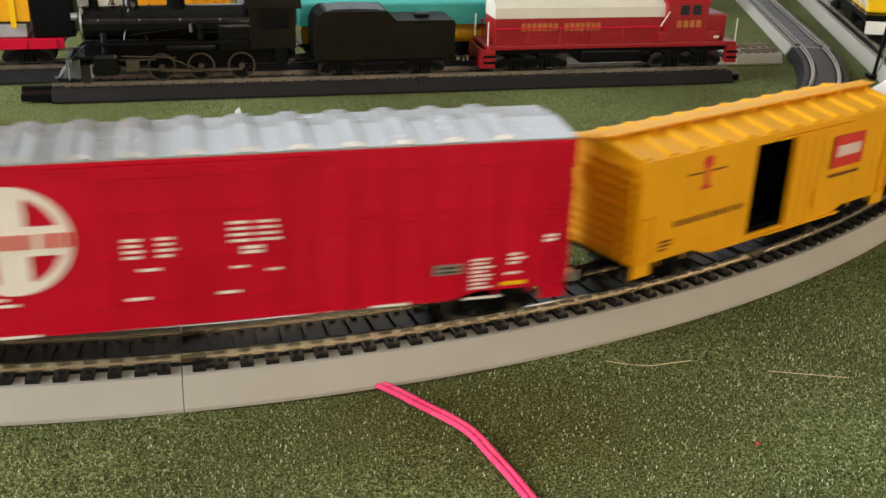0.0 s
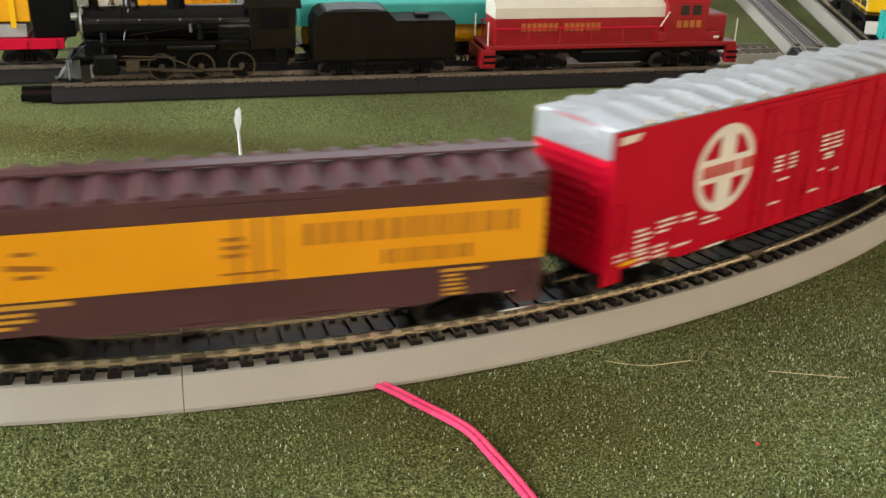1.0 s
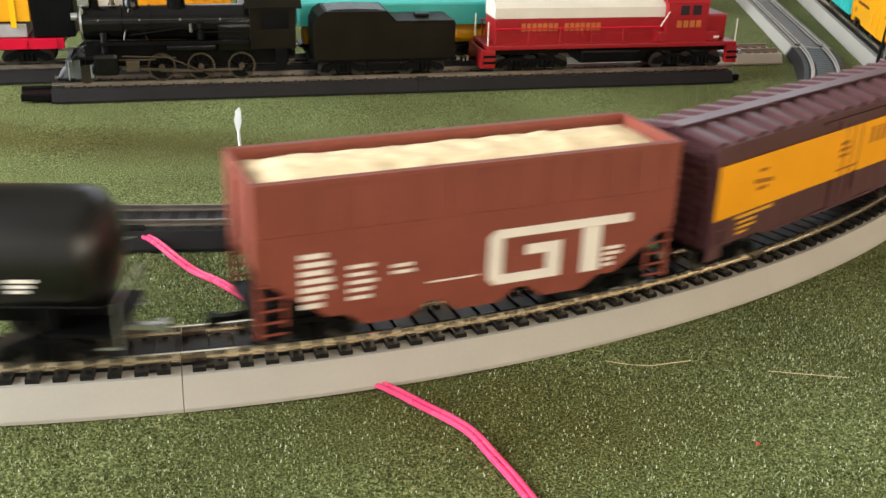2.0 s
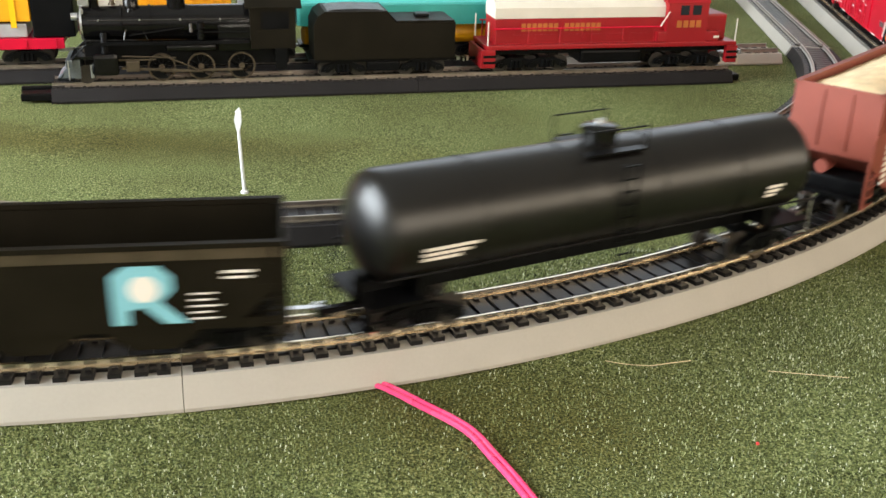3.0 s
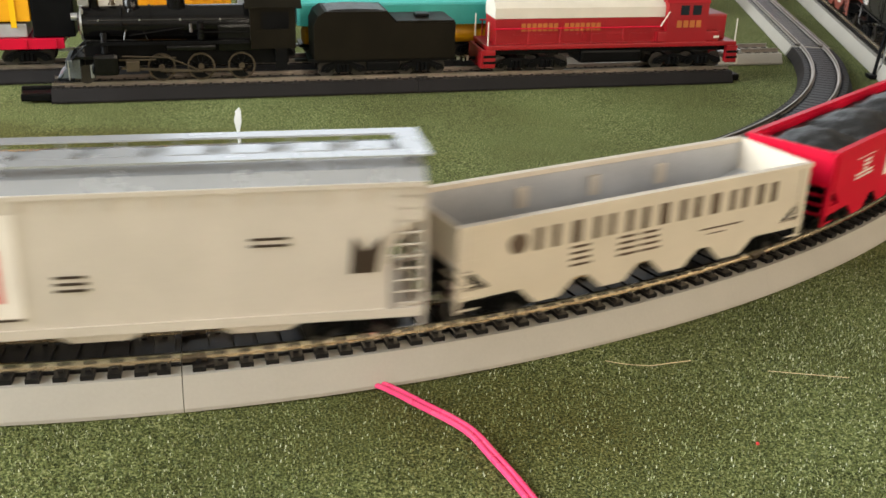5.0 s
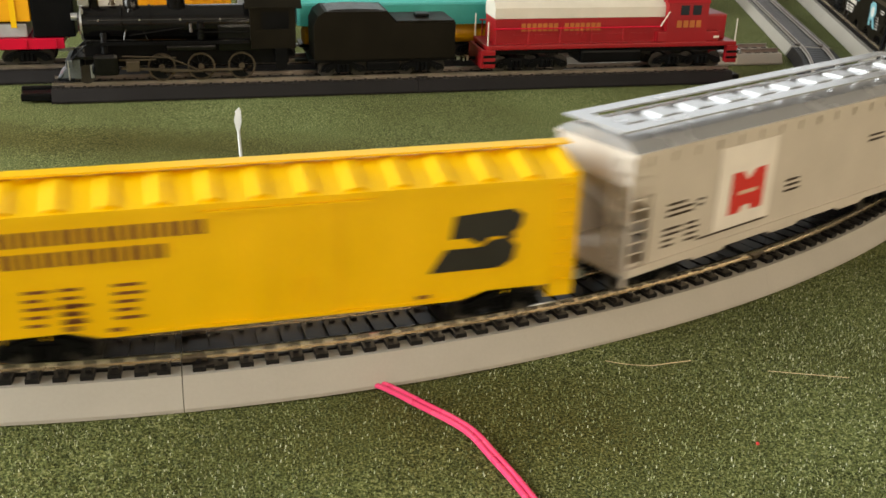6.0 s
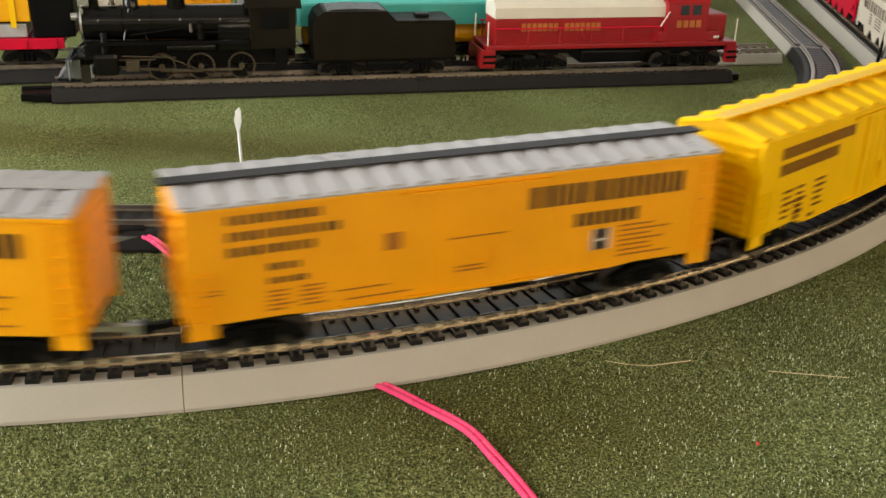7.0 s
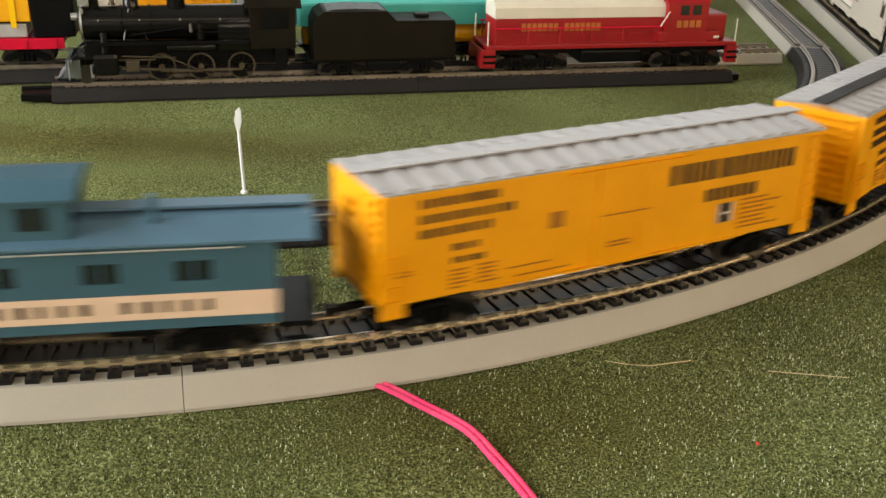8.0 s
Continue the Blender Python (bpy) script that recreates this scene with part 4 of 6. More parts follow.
            for x in (x0 + 0.004, x1 - 0.004):
                part("lock_rod", rod(bmesh.new(), (x * -s, s * (HALF + 0.0015), 0.0125), (x * -s, s * (HALF + 0.0015), 0.0605), 0.0003, 5), RED, car)
        # pressed panel marks of the ribbed side
        bm = bmesh.new()
        for k, x in enumerate(ribs[:7]):
            for z in (0.0560, 0.0420, 0.0395, 0.0372):
                box(bm, *sorted(((x + 0.0035) * -s, (x + 0.0090) * -s)), *sorted((s * HALF, s * (HALF + 0.0006))), z, z + 0.0008)
        tagged(part("panel_pressing", bm, RED, car), kind="stuff")
    both(marks)
    return car


def brown_boxcar():
    L = 0.181
    car = boxcar("dark brown boxcar with an orange band along its side", L, HALF, 0.0512, 0.0545, BROWN, BROWN, BROWN, BROWN, sill=0.0115, door=(-0.011, 0.013), rib=0.0115, rib_h=0.0014, rib_w=0.30)

    def marks(s):
        y = HALF + 0.0003
        bm = bmesh.new()
        h = L / 2 - 0.0002
        bar(bm, -h, h, 0.0247, 0.0450, s, y + 0.0005)
        part("band", bm, ORANGE, car, "orange painted band")
        bm = bmesh.new()
        word(car, FADED_INK, "brown lettering", 0.0150, 0.0352, 9, 0.0052, 0.0068, 0.0076, s, y + 0.0007, 12, widths=NINE, gap=0.5, stroke=0.30)
        word(car, FADED_INK, "brown lettering", 0.0385, 0.0272, 4, 0.0048, 0.0046, 0.0076, s, y + 0.0007, 13, widths=FOUR, gap=0.6, stroke=0.30)
        flat(bm, [(-0.0620 - 0.006, 0.0345), (-0.0620 + 0.006, 0.0335), (-0.0620 + 0.006, 0.0350), (-0.0620 - 0.006, 0.0362)], s, y + 0.0007)
        small_print(bm, -0.0655, 0.0385, 2, s, y + 0.0007, 3, 0.008, 0.0012, 0.0070)
        small_print(bm, -0.0090, 0.0385, 3, s, y + 0.0012, 3, 0.0085, 0.0011, 0.0026)
        bar(bm, -0.0100, 0.0060, 0.0278, 0.0284, s, y + 0.0012)
        tagged(part("lettering", bm, FADED_INK, car, "brown lettering"), kind="stuff")
        bm = bmesh.new()
        bar(bm, -0.0760, -0.0520, 0.0222, 0.0236, s, y)
        small_print(bm, -0.0745, 0.0200, 3, s, y, 2, 0.012, 0.0010, 0.0020)
        bar(bm, 0.0570, 0.0710, 0.0222, 0.0232, s, y)
        small_print(bm, 0.0580, 0.0205, 5, s, y, 3, 0.0085, 0.0008, 0.0016)
        tagged(part("lettering", bm, GOLD_INK, car, "gold lettering"), kind="stuff")
    both(marks)
    return car


def sand_hopper():
    L = 0.145
    car = empty("hopper_car", "rust-brown hopper car loaded with pale sand, white geometric emblem", "hopper car", "train")
    h, half, top = L / 2, HALF, 0.0565
    for s in (-1, 1):
        bm = bmesh.new()
        y0, y1 = sorted((s * (half - 0.0012), s * half))
        prism(bm, [(-h + 0.022, 0.0120), (h - 0.022, 0.0120), (h - 0.004, 0.0250), (h, 0.0265), (h, top), (-h, top), (-h, 0.0265), (-h + 0.004, 0.0250)], y0, y1, "y")
        box(bm, -h, h, *sorted((s * half, s * (half + 0.0004))), 0.0388, 0.0400)
        box(bm, -h, h, *sorted((s * (half - 0.0018), s * (half + 0.0008))), top - 0.0016, top)
        part("side_panel", bm, RUST, car)
        bm = bmesh.new()
        for i in range(13):
            x = -h + 0.006 + (L - 0.012) * i / 12
            box(bm, x - 0.0004, x + 0.0004, *sorted((s * (half - 0.0001), s * (half + 0.0004))), 0.0402, top - 0.0016)
        part("side_rib", bm, RUST, car)
        for i in range(3):
            c = (i - 1) * 0.031
            bm = prism(bmesh.new(), [(c - 0.0145, 0.0120), (c + 0.0145, 0.0120), (c + 0.007, 0.0070), (c - 0.007, 0.0070)], *sorted((s * (half - 0.0022), s * (half - 0.0010))), "y")
            part("bay_plate", bm, RUST, car)
        y = half + 0.0003
        bm = bmesh.new()
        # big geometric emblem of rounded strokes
        flat(bm, [(0.0050, 0.0142), (0.0290, 0.0142), (0.0290, 0.0175), (0.0070, 0.0175), (0.0050, 0.0160)], s, y)
        flat(bm, [(0.0026, 0.0168), (0.0050, 0.0142), (0.0078, 0.0175), (0.0078, 0.0300), (0.0050, 0.0333), (0.0026, 0.0310)], s, y + 0.00003)
        flat(bm, [(0.0050, 0.0302), (0.0550, 0.0302), (0.0550, 0.0333), (0.0050, 0.0333)], s, y + 0.00006)
        flat(bm, [(0.0235, 0.0175), (0.0290, 0.0175), (0.0290, 0.0270), (0.0235, 0.0270)], s, y + 0.00003)
        flat(bm, [(0.0160, 0.0235), (0.0290, 0.0235), (0.0290, 0.0270), (0.0160, 0.0270)], s, y + 0.00009)
        flat(bm, [(0.0370, 0.0140), (0.0440, 0.0140), (0.0440, 0.0300), (0.0370, 0.0300)], s, y)
        small_print(bm, 0.0455, 0.0210, 4, s, y, 2, 0.0070, 0.0011, 0.0020)
        small_print(bm, -0.0590, 0.0320, 7, s, y, 3, 0.0120, 0.0016, 0.0027)
        small_print(bm, -0.0440, 0.0270, 5, s, y, 4, 0.0120, 0.0012, 0.0026)
        small_print(bm, -0.0300, 0.0255, 2, s, y, 5, 0.0080, 0.0011, 0.0022)
        bar(bm, -0.0180, -0.0010, 0.0185, 0.0190, s, y)
        tagged(part("lettering", bm, WHITE, car, "white geometric emblem and small print"), kind="stuff")
    for e in (-1, 1):
        bm = box(bmesh.new(), *sorted((e * h, e * (h - 0.0012))), -half + 0.0012, half - 0.0012, 0.0290, top)
        for k in (-0.006, 0.006):
            box(bm, *sorted((e * h, e * (h + 0.0007))), k - 0.0005, k + 0.0005, 0.031, top - 0.002)
        part("end_panel", bm, RUST, car)
        bm = prism(bmesh.new(), [(e * (h - 0.001), 0.0295), (e * (h - 0.001), 0.0280), (e * (h - 0.030), 0.0125), (e * (h - 0.030), 0.0140)], -half + 0.0012, half - 0.0012, "y")
        part("slope_sheet", bm, RUST, car)
        for s in (-1, 1):
            part("end_post", rod(bmesh.new(), (e * (h - 0.001), s * (half - 0.001), 0.0075), (e * (h - 0.001), s * (half - 0.001), 0.028), 0.0009, 6), RUST, car)
            part("end_brace", rod(bmesh.new(), (e * (h - 0.009), s * (half - 0.001), 0.0105), (e * (h - 0.009), s * (half - 0.001), 0.026), 0.0006, 6), RUST, car)
            for i in range(5):
                z = 0.0085 + i * 0.0040
                part("rung", box(bmesh.new(), *sorted((e * h, e * (h - 0.009))), *sorted((s * (half - 0.0004), s * (half + 0.0002))), z, z + 0.0006), RUST, car)
        bm = box(bmesh.new(), *sorted((e * (h - 0.026), e * h)), -half + 0.002, half - 0.002, 0.0100, 0.0118)
        part("end_platform", bm, BLACK, car)
        # Same added block, black for the shade in this end opening.
        part("opening_shade_block", box(bmesh.new(), *sorted((e * (h - 0.020), e * (h - 0.005))), -half + 0.003, half - 0.003, 0.0118, 0.0175, bevel=0.0008), BLACK, car)
        bm = lathe(bmesh.new(), [(e * (h - 0.006), 0.0030), (e * (h - 0.014), 0.0030)], 14, "x", (0, 0.004, 0.0205))
        part("brake_reservoir", bm, RUST, car)
    nx, ny = 70, 20
    bm = bmesh.new()
    g = [[bm.verts.new((-h + 0.0018 + (L - 0.0036) * i / nx, -half + 0.0016 + (2 * half - 0.0032) * j / ny,
                        top - 0.0040 + 0.0036 * sin(pi * j / ny) * min(1, i / 6, (nx - i) / 6) + 0.0009 * noise.noise((i * 0.24, j * 0.3, 2)) + 0.0004 * noise.noise((i * 0.9, j * 1.1, 7))))
          for j in range(ny + 1)] for i in range(nx + 1)]
    for i in range(nx):
        for j in range(ny):
            bm.faces.new((g[i][j], g[i + 1][j], g[i + 1][j + 1], g[i][j + 1]))
    part("load", bm, SAND, car, "heaped pale sand", smooth=True)
    running_gear(car, L, inset=0.019, floor=0.0120, half=0.006)
    return car


def tank_car():
    L = 0.188
    car = empty("tank_car", "glossy black tank car with a dome walkway and small white print", "tank car", "train")
    r, zc, h = 0.0184, 0.0338, L / 2
    prof = [(-h + 0.010 - 0.010 * cos(radians(a)), max(0.0012, r * sin(radians(a)))) for a in (3, 14, 26, 38, 50, 60, 70, 80, 90)]
    prof += [(-h + 0.010 + (L - 0.020) * i / 8, r) for i in range(1, 8)] + [(-a, q) for a, q in prof[::-1]]
    part("tank", lathe(bmesh.new(), prof, 48, "x", (0, 0, zc)), TANK_BLACK, car, smooth=True)
    for x in (-0.054, -0.018, 0.018, 0.054):
        part("band", lathe(bmesh.new(), [(x - 0.0007, r + 0.0003), (x + 0.0007, r + 0.0003)], 40, "x", (0, 0, zc)), TANK_BLACK, car)
    dome = part("dome", lathe(bmesh.new(), [(r - 0.001, 0.0062), (r + 0.0030, 0.0062), (r + 0.0030, 0.0068), (r + 0.0042, 0.0068), (r + 0.0050, 0.0058), (r + 0.0054, 0.002)], 24, "z", (0, 0, zc)), SATIN_BLACK, car, smooth=True)
    part("valve", lathe(bmesh.new(), [(r + 0.005, 0.0016), (r + 0.0064, 0.0014), (r + 0.0068, 0.0008)], 12, "z", (0.001, 0.0015, zc)), BOLT, dome)
    for s in (-1, 1):
        bm = bmesh.new()
        box(bm, -0.012, 0.012, *sorted((s * 0.0065, s * 0.0115)), zc + r - 0.0022, zc + r - 0.0015)
        part("walkway", bm, BLACK, car)
        bm = bmesh.new()
        for x in (-0.0115, 0.0115):
            rod(bm, (x, s * 0.0115, zc + r - 0.002), (x, s * 0.0115, zc + r + 0.0065), 0.0003, 6)
        rod(bm, (-0.0115, s * 0.0115, zc + r + 0.0065), (0.0115, s * 0.0115, zc + r + 0.0065), 0.0003, 6)
        part("railing", bm, BLACK, car)
        bm = bmesh.new()
        ladder(bm, 0, s * (r + 0.0012), 0.012, zc + r - 0.004, 0.006, 9)
        part("ladder", bm, BLACK, car)
        bm = bmesh.new()
        rod(bm, (-h + 0.003, s * (r + 0.0008), zc - 0.0105), (h - 0.003, s * (r + 0.0008), zc - 0.0105), 0.0004, 6)
        for k in range(7):
            x = -h + 0.010 + (L - 0.02) * k / 6
            rod(bm, (x, s * (r + 0.0008), zc - 0.0105), (x, s * (r - 0.0040), zc - 0.0105), 0.0003, 5)
        part("handrail", bm, BLACK, car)
        bm = bmesh.new()
        for x, n, w in ((-0.077, 3, 0.020), (0.066, 3, 0.008)):
            for i in range(n):
                z = zc - 0.0035 - 0.0019 * i
                d = (r ** 2 - (zc - z) ** 2) ** 0.5
                bar(bm, x, x + w * (1 - 0.16 * i), z, z + 0.0010, s, d + 0.0003)
        tagged(part("lettering", bm, WHITE, car, "small white print"), kind="stuff")
    bm = bmesh.new()
    box(bm, -h + 0.002, h - 0.002, -0.0028, 0.0028, 0.0105, 0.0165)
    for e in (-1, 1):
        box(bm, *sorted((e * (h - 0.020), e * (h + 0.001))), -0.0150, 0.0150, 0.0112, 0.0126)
        prism(bm, [(-0.013, 0.0126), (0.013, 0.0126), (0.0135, zc - 0.006), (0.008, zc - 0.0135), (-0.008, zc - 0.0135), (-0.0135, zc - 0.006)], *sorted((e * (h - 0.022), e * (h - 0.018))), "x")
    part("frame", bm, BLACK, car)
    for e in (-1, 1):
        bm = bmesh.new()
        for s in (-1, 1):
            rod(bm, (e * (h + 0.0005), s * 0.0148, 0.0075), (e * (h + 0.0005), s * 0.0148, 0.022), 0.0004, 6)
            box(bm, *sorted((e * (h - 0.006), e * (h + 0.0005))), *sorted((s * 0.0145, s * 0.0152)), 0.0075, 0.0081)
        rod(bm, (e * (h + 0.0005), -0.0148, 0.022), (e * (h + 0.0005), 0.0148, 0.022), 0.0004, 6)
        part("end_rail", bm, BOLT if e > 0 else BLACK, car)
        truck(car, e * (h - 0.022))
        coupler(car, e * h, e)
    for k in range(5):
        x = -0.03 + 0.015 * k
        part("under_pipe", rod(bmesh.new(), (x, -0.004, 0.0145), (x, 0.004, 0.0145), 0.0012, 8), BLACK, car)
    return car


def black_hopper():
    L = 0.149
    car = hopper("empty black hopper car with a pale blue emblem and white print", L, HALF, 0.0395, OLIVE_BLACK, OLIVE_BLACK, ribs=2, bays=3)

    def marks(s):
        y = HALF + 0.0003
        bm = bmesh.new()
        flat(bm, [(0.0245, 0.0145), (0.0290, 0.0145), (0.0290, 0.0190), (0.0330, 0.0200), (0.0390, 0.0145), (0.0455, 0.0145), (0.0380, 0.0215), (0.0415, 0.0250),
                  (0.0415, 0.0295), (0.0380, 0.0330), (0.0285, 0.0330), (0.0245, 0.0300)], s, y)
        bar(bm, -0.0390, -0.0155, 0.0262, 0.0270, s, y)
        part("emblem", bm, CYAN_INK, car, "pale blue emblem with an underline")
        bm = bmesh.new()
        flat(bm, disc(0.0335, 0.0258, 0.0042, 20), s, y + 0.0002)
        word(car, WHITE, "white lettering", -0.0590, 0.0285, 12, 0.0030, 0.0045, 0.0036, s, y, 4, gaps=(3,))
        row_of_blocks(bm, -0.0560, 0.0215, 11, 0.0026, 0.0032, 0.0031, s, y, 1, 6)
        small_print(bm, -0.0555, 0.0180, 3, s, y, 5, 0.0095, 0.0013, 0.0022)
        small_print(bm, -0.0440, 0.0185, 3, s, y, 6, 0.0150, 0.0013, 0.0022)
        small_print(bm, 0.0465, 0.0235, 5, s, y, 7, 0.0100, 0.0005, 0.0020)
        bar(bm, 0.0560, 0.0650, 0.0300, 0.0308, s, y)
        bar(bm, 0.0560, 0.0640, 0.0282, 0.0289, s, y)
        tagged(part("lettering", bm, WHITE, car, "white lettering"), kind="stuff")
        # The rim's highlight, put into the colour as a tan strip.
        bm = bmesh.new()
        bar(bm, -L / 2 + 0.001, L / 2 - 0.001, 0.0345, 0.0380, s, y)
        part("rim_highlight", bm, BRASS, car, "tan strip painted along the rim as its highlight")
    both(marks)
    return car


def red_hopper():
    L = 0.147
    car = hopper("bright red hopper car heaped with coal", L, HALF, 0.0385, RED_HOT, RED_HOT, load=COAL, ribs=2, bays=4)

    def marks(s):
        y = HALF + 0.0003
        bm = bmesh.new()
        word(car, WHITE, "white lettering", -0.0195, 0.0178, 4, 0.0098, 0.0165, 0.0094, s, y, 21, widths=(1.3, 0.7, 0.8, 0.8), gap=0.14, stroke=0.43)
        small_print(bm, -0.0430, 0.0285, 3, s, y, 2, 0.0070, 0.0010, 0.0017)
        bar(bm, -0.0500, -0.0330, 0.0310, 0.0313, s, y)
        bar(bm, -0.0500, -0.0330, 0.0238, 0.0246, s, y)
        bar(bm, -0.0500, -0.0330, 0.0222, 0.0230, s, y)
        tagged(part("lettering", bm, WHITE, car, "white lettering"), kind="stuff")
    both(marks)
    return car


def grey_hopper():
    L = 0.154
    car = hopper("empty warm grey hopper car with dark lettering", L, HALF, 0.0378, CREAM, INNER_GREY, ribs=2, bays=4)

    def marks(s):
        y = HALF + 0.0003
        bm = bmesh.new()
        word(car, BROWN_GREY_INK, "dark lettering", -0.0480, 0.0250, 9, 0.0092, 0.0078, 0.0126, s, y, 31, widths=(1, 0.4, 0.9, 1.0, 0.4, 1.0, 0.4, 0.9, 1.0), gap=0.55, stroke=0.28)
        flat(bm, disc(-0.0545, 0.0285, 0.0035, 16), s, y)
        for x in (-0.033, -0.013, -0.003):
            small_print(bm, x, 0.0228, 4, s, y, 5, 0.0085, 0.0008, 0.0022)
        bar(bm, 0.024, 0.044, 0.0192, 0.0197, s, y)
        bar(bm, 0.028, 0.036, 0.0172, 0.0176, s, y)
        tagged(part("lettering", bm, BROWN_GREY_INK, car, "dark lettering"), kind="stuff")
        for x in (-0.030, 0.002, 0.034):
            part("inner_gusset", box(bmesh.new(), x - 0.0022, x + 0.0022, *sorted((s * (HALF - 0.0030), s * (HALF - 0.0014))), 0.0250, 0.0325), PALE, car)
    both(marks)
    return car


def covered_hopper():
    L = 0.194
    car = empty("covered_hopper", "pale grey covered hopper car with a red block emblem on white", "hopper car", "train")
    h, half, eave = L / 2, HALF, 0.0545
    for s in (-1, 1):
        bm = bmesh.new()
        y0, y1 = sorted((s * (half - 0.0012), s * half))
        prism(bm, [(-h + 0.011, 0.0125), (h - 0.011, 0.0125), (h - 0.011, 0.0390), (h - 0.001, 0.0430), (h, eave), (-h, eave), (-h + 0.001, 0.0430), (-h + 0.011, 0.0390)], y0, y1, "y")
        part("side_panel", bm, PALE, car)
        bm = box(bmesh.new(), -h, h, *sorted((s * (half - 0.0010), s * (half + 0.0006))), 0.0105, 0.0135)
        part("side_sill", bm, PALE, car)
        bm = box(bmesh.new(), -h, h, *sorted((s * (half - 0.0010), s * (half + 0.0008))), eave - 0.0014, eave)
        part("top_rail", bm, PALE, car)
        for i in range(16):
            x = -h + 0.008 + (L - 0.016) * i / 15
            part("rib_bracket", box(bmesh.new(), x - 0.0006, x + 0.0006, *sorted((s * half, s * (half + 0.0008))), eave - 0.0050, eave - 0.0014), PALE, car)
        for e in (-1, 1):
            bm = bmesh.new()
            x0, x1 = sorted((e * h, e * (h - 0.0012)))
            box(bm, x0, x1, *sorted((s * (half - 0.0012), s * half)), 0.0070, eave - 0.002)
            ladder(bm, e * (h - 0.0050), s * (half - 0.0003), 0.0150, 0.0500, 0.0080, 10)
            rod(bm, (e * (h - 0.001), s * (half - 0.001), 0.0150), (e * (h - 0.011), s * (half - 0.001), 0.0125), 0.0006, 6)
            part("corner_ladder", bm, PALE, car)
        y = half + 0.0003
        bm = bmesh.new()
        bar(bm, -0.0520, -0.0190, 0.0175, 0.0490, s, y)
        part("white_panel", bm, WHITE, car, "ivory panel behind the emblem")
        bm = bmesh.new()
        flat(bm, [(a + 0.0020, b) for a, b in ((-0.0460, 0.0225), (-0.0400, 0.0225), (-0.0385, 0.0250), (-0.0340, 0.0250), (-0.0325, 0.0225), (-0.0265, 0.0225), (-0.0265, 0.0385),
                                               (-0.0322, 0.0385), (-0.0363, 0.0345), (-0.0403, 0.0385), (-0.0460, 0.0385))], s, y + 0.0002)
        part("emblem", bm, RED_INK, car, "red block emblem")
        bm = bmesh.new()
        bar(bm, -0.0395, -0.0290, 0.0296, 0.0310, s, y + 0.0004)
        part("emblem_band", bm, PEACH, car, "pale band across the emblem")
        bm = bmesh.new()
        for x, z, n, w, sd in ((-0.078, 0.0330, 3, 0.015, 1), (-0.079, 0.0240, 4, 0.009, 2), (-0.067, 0.0240, 4, 0.008, 3), (-0.062, 0.0320, 2, 0.005, 4), (-0.010, 0.0290, 3, 0.010, 5), (0.045, 0.0380, 2, 0.012, 6)):
            small_print(bm, x, z, n, s, y, sd, w, 0.0008, 0.0021)
        bar(bm, -0.060, -0.020, 0.0165, 0.0171, s, y)
        tagged(part("lettering", bm, DARK_INK, car, "fine dark print"), kind="stuff")
        bm = bmesh.new()
        flat(bm, [(0.074, 0.026), (0.082, 0.026), (0.084, 0.038), (0.079, 0.033), (0.075, 0.038)], s, y)
        part("dark_mark", bm, DARK_INK, car, "dark angular mark")
        for i in range(3):
            c = (i - 1) * 0.047
            bm = prism(bmesh.new(), [(c - 0.020, 0.0125), (c + 0.020, 0.0125), (c + 0.008, 0.0060), (c - 0.008, 0.0060)], *sorted((s * (half - 0.0060), s * (half - 0.0040))), "y")
            part("bay_plate", bm, PALE, car)
    for e in (-1, 1):
        bm = prism(bmesh.new(), [(e * (h - 0.001), eave), (e * (h - 0.001), 0.0425), (e * (h - 0.030), 0.0140), (e * (h - 0.032), 0.0150)], -half + 0.0012, half - 0.0012, "y")
        part("slope_sheet", bm, PALE, car)
        bm = bmesh.new()
        for k in (-0.010, 0.010):
            rod(bm, (e * (h - 0.002), k, 0.0110), (e * (h - 0.002), k, 0.0430), 0.0007, 6)
        ladder(bm, -half + 0.006, e * (h + 0.0006), 0.012, 0.052, 0.007, 10, along="y")
        part("end_ladder", bm, PALE, car)
        bm = box(bmesh.new(), *sorted((e * (h - 0.032), e * h)), -half + 0.001, half - 0.001, 0.0105, 0.0122)
        part("end_platform", bm, PALE, car)
    bm = bmesh.new()
    prism(bm, [(-half, eave), (half, eave), (half - 0.004, eave + 0.0030), (half - 0.010, eave + 0.0042), (-half + 0.010, eave + 0.0042), (-half + 0.004, eave + 0.0030)], -h, h, "x")
    part("roof", bm, SILVER, car)
    for i in range(10):
        x = -h + 0.014 + (L - 0.028) * i / 9
        bm = box(bmesh.new(), x - 0.0055, x + 0.0055, -0.0045, 0.0045, eave + 0.0040, eave + 0.0058, bevel=0.0005)
        part("roof_hatch", bm, SILVER, car)
    bm = bmesh.new()
    for s in (-1, 1):
        box(bm, -h - 0.002, h + 0.002, *sorted((s * 0.0085, s * 0.0140)), eave + 0.0062, eave + 0.0068)
        for i in range(12):
            x = -h + 0.004 + (L - 0.008) * i / 11
            box(bm, x - 0.0004, x + 0.0004, *sorted((s * 0.0090, s * 0.0098)), eave + 0.0036, eave + 0.0063)
    for e in (-1, 1):
        box(bm, *sorted((e * (h - 0.006), e * (h + 0.002))), -0.0085, 0.0085, eave + 0.0062, eave + 0.0068)
    part("running_board", bm, SILVER, car)
    running_gear(car, L, inset=0.022, floor=0.0120, half=0.006)
    return car


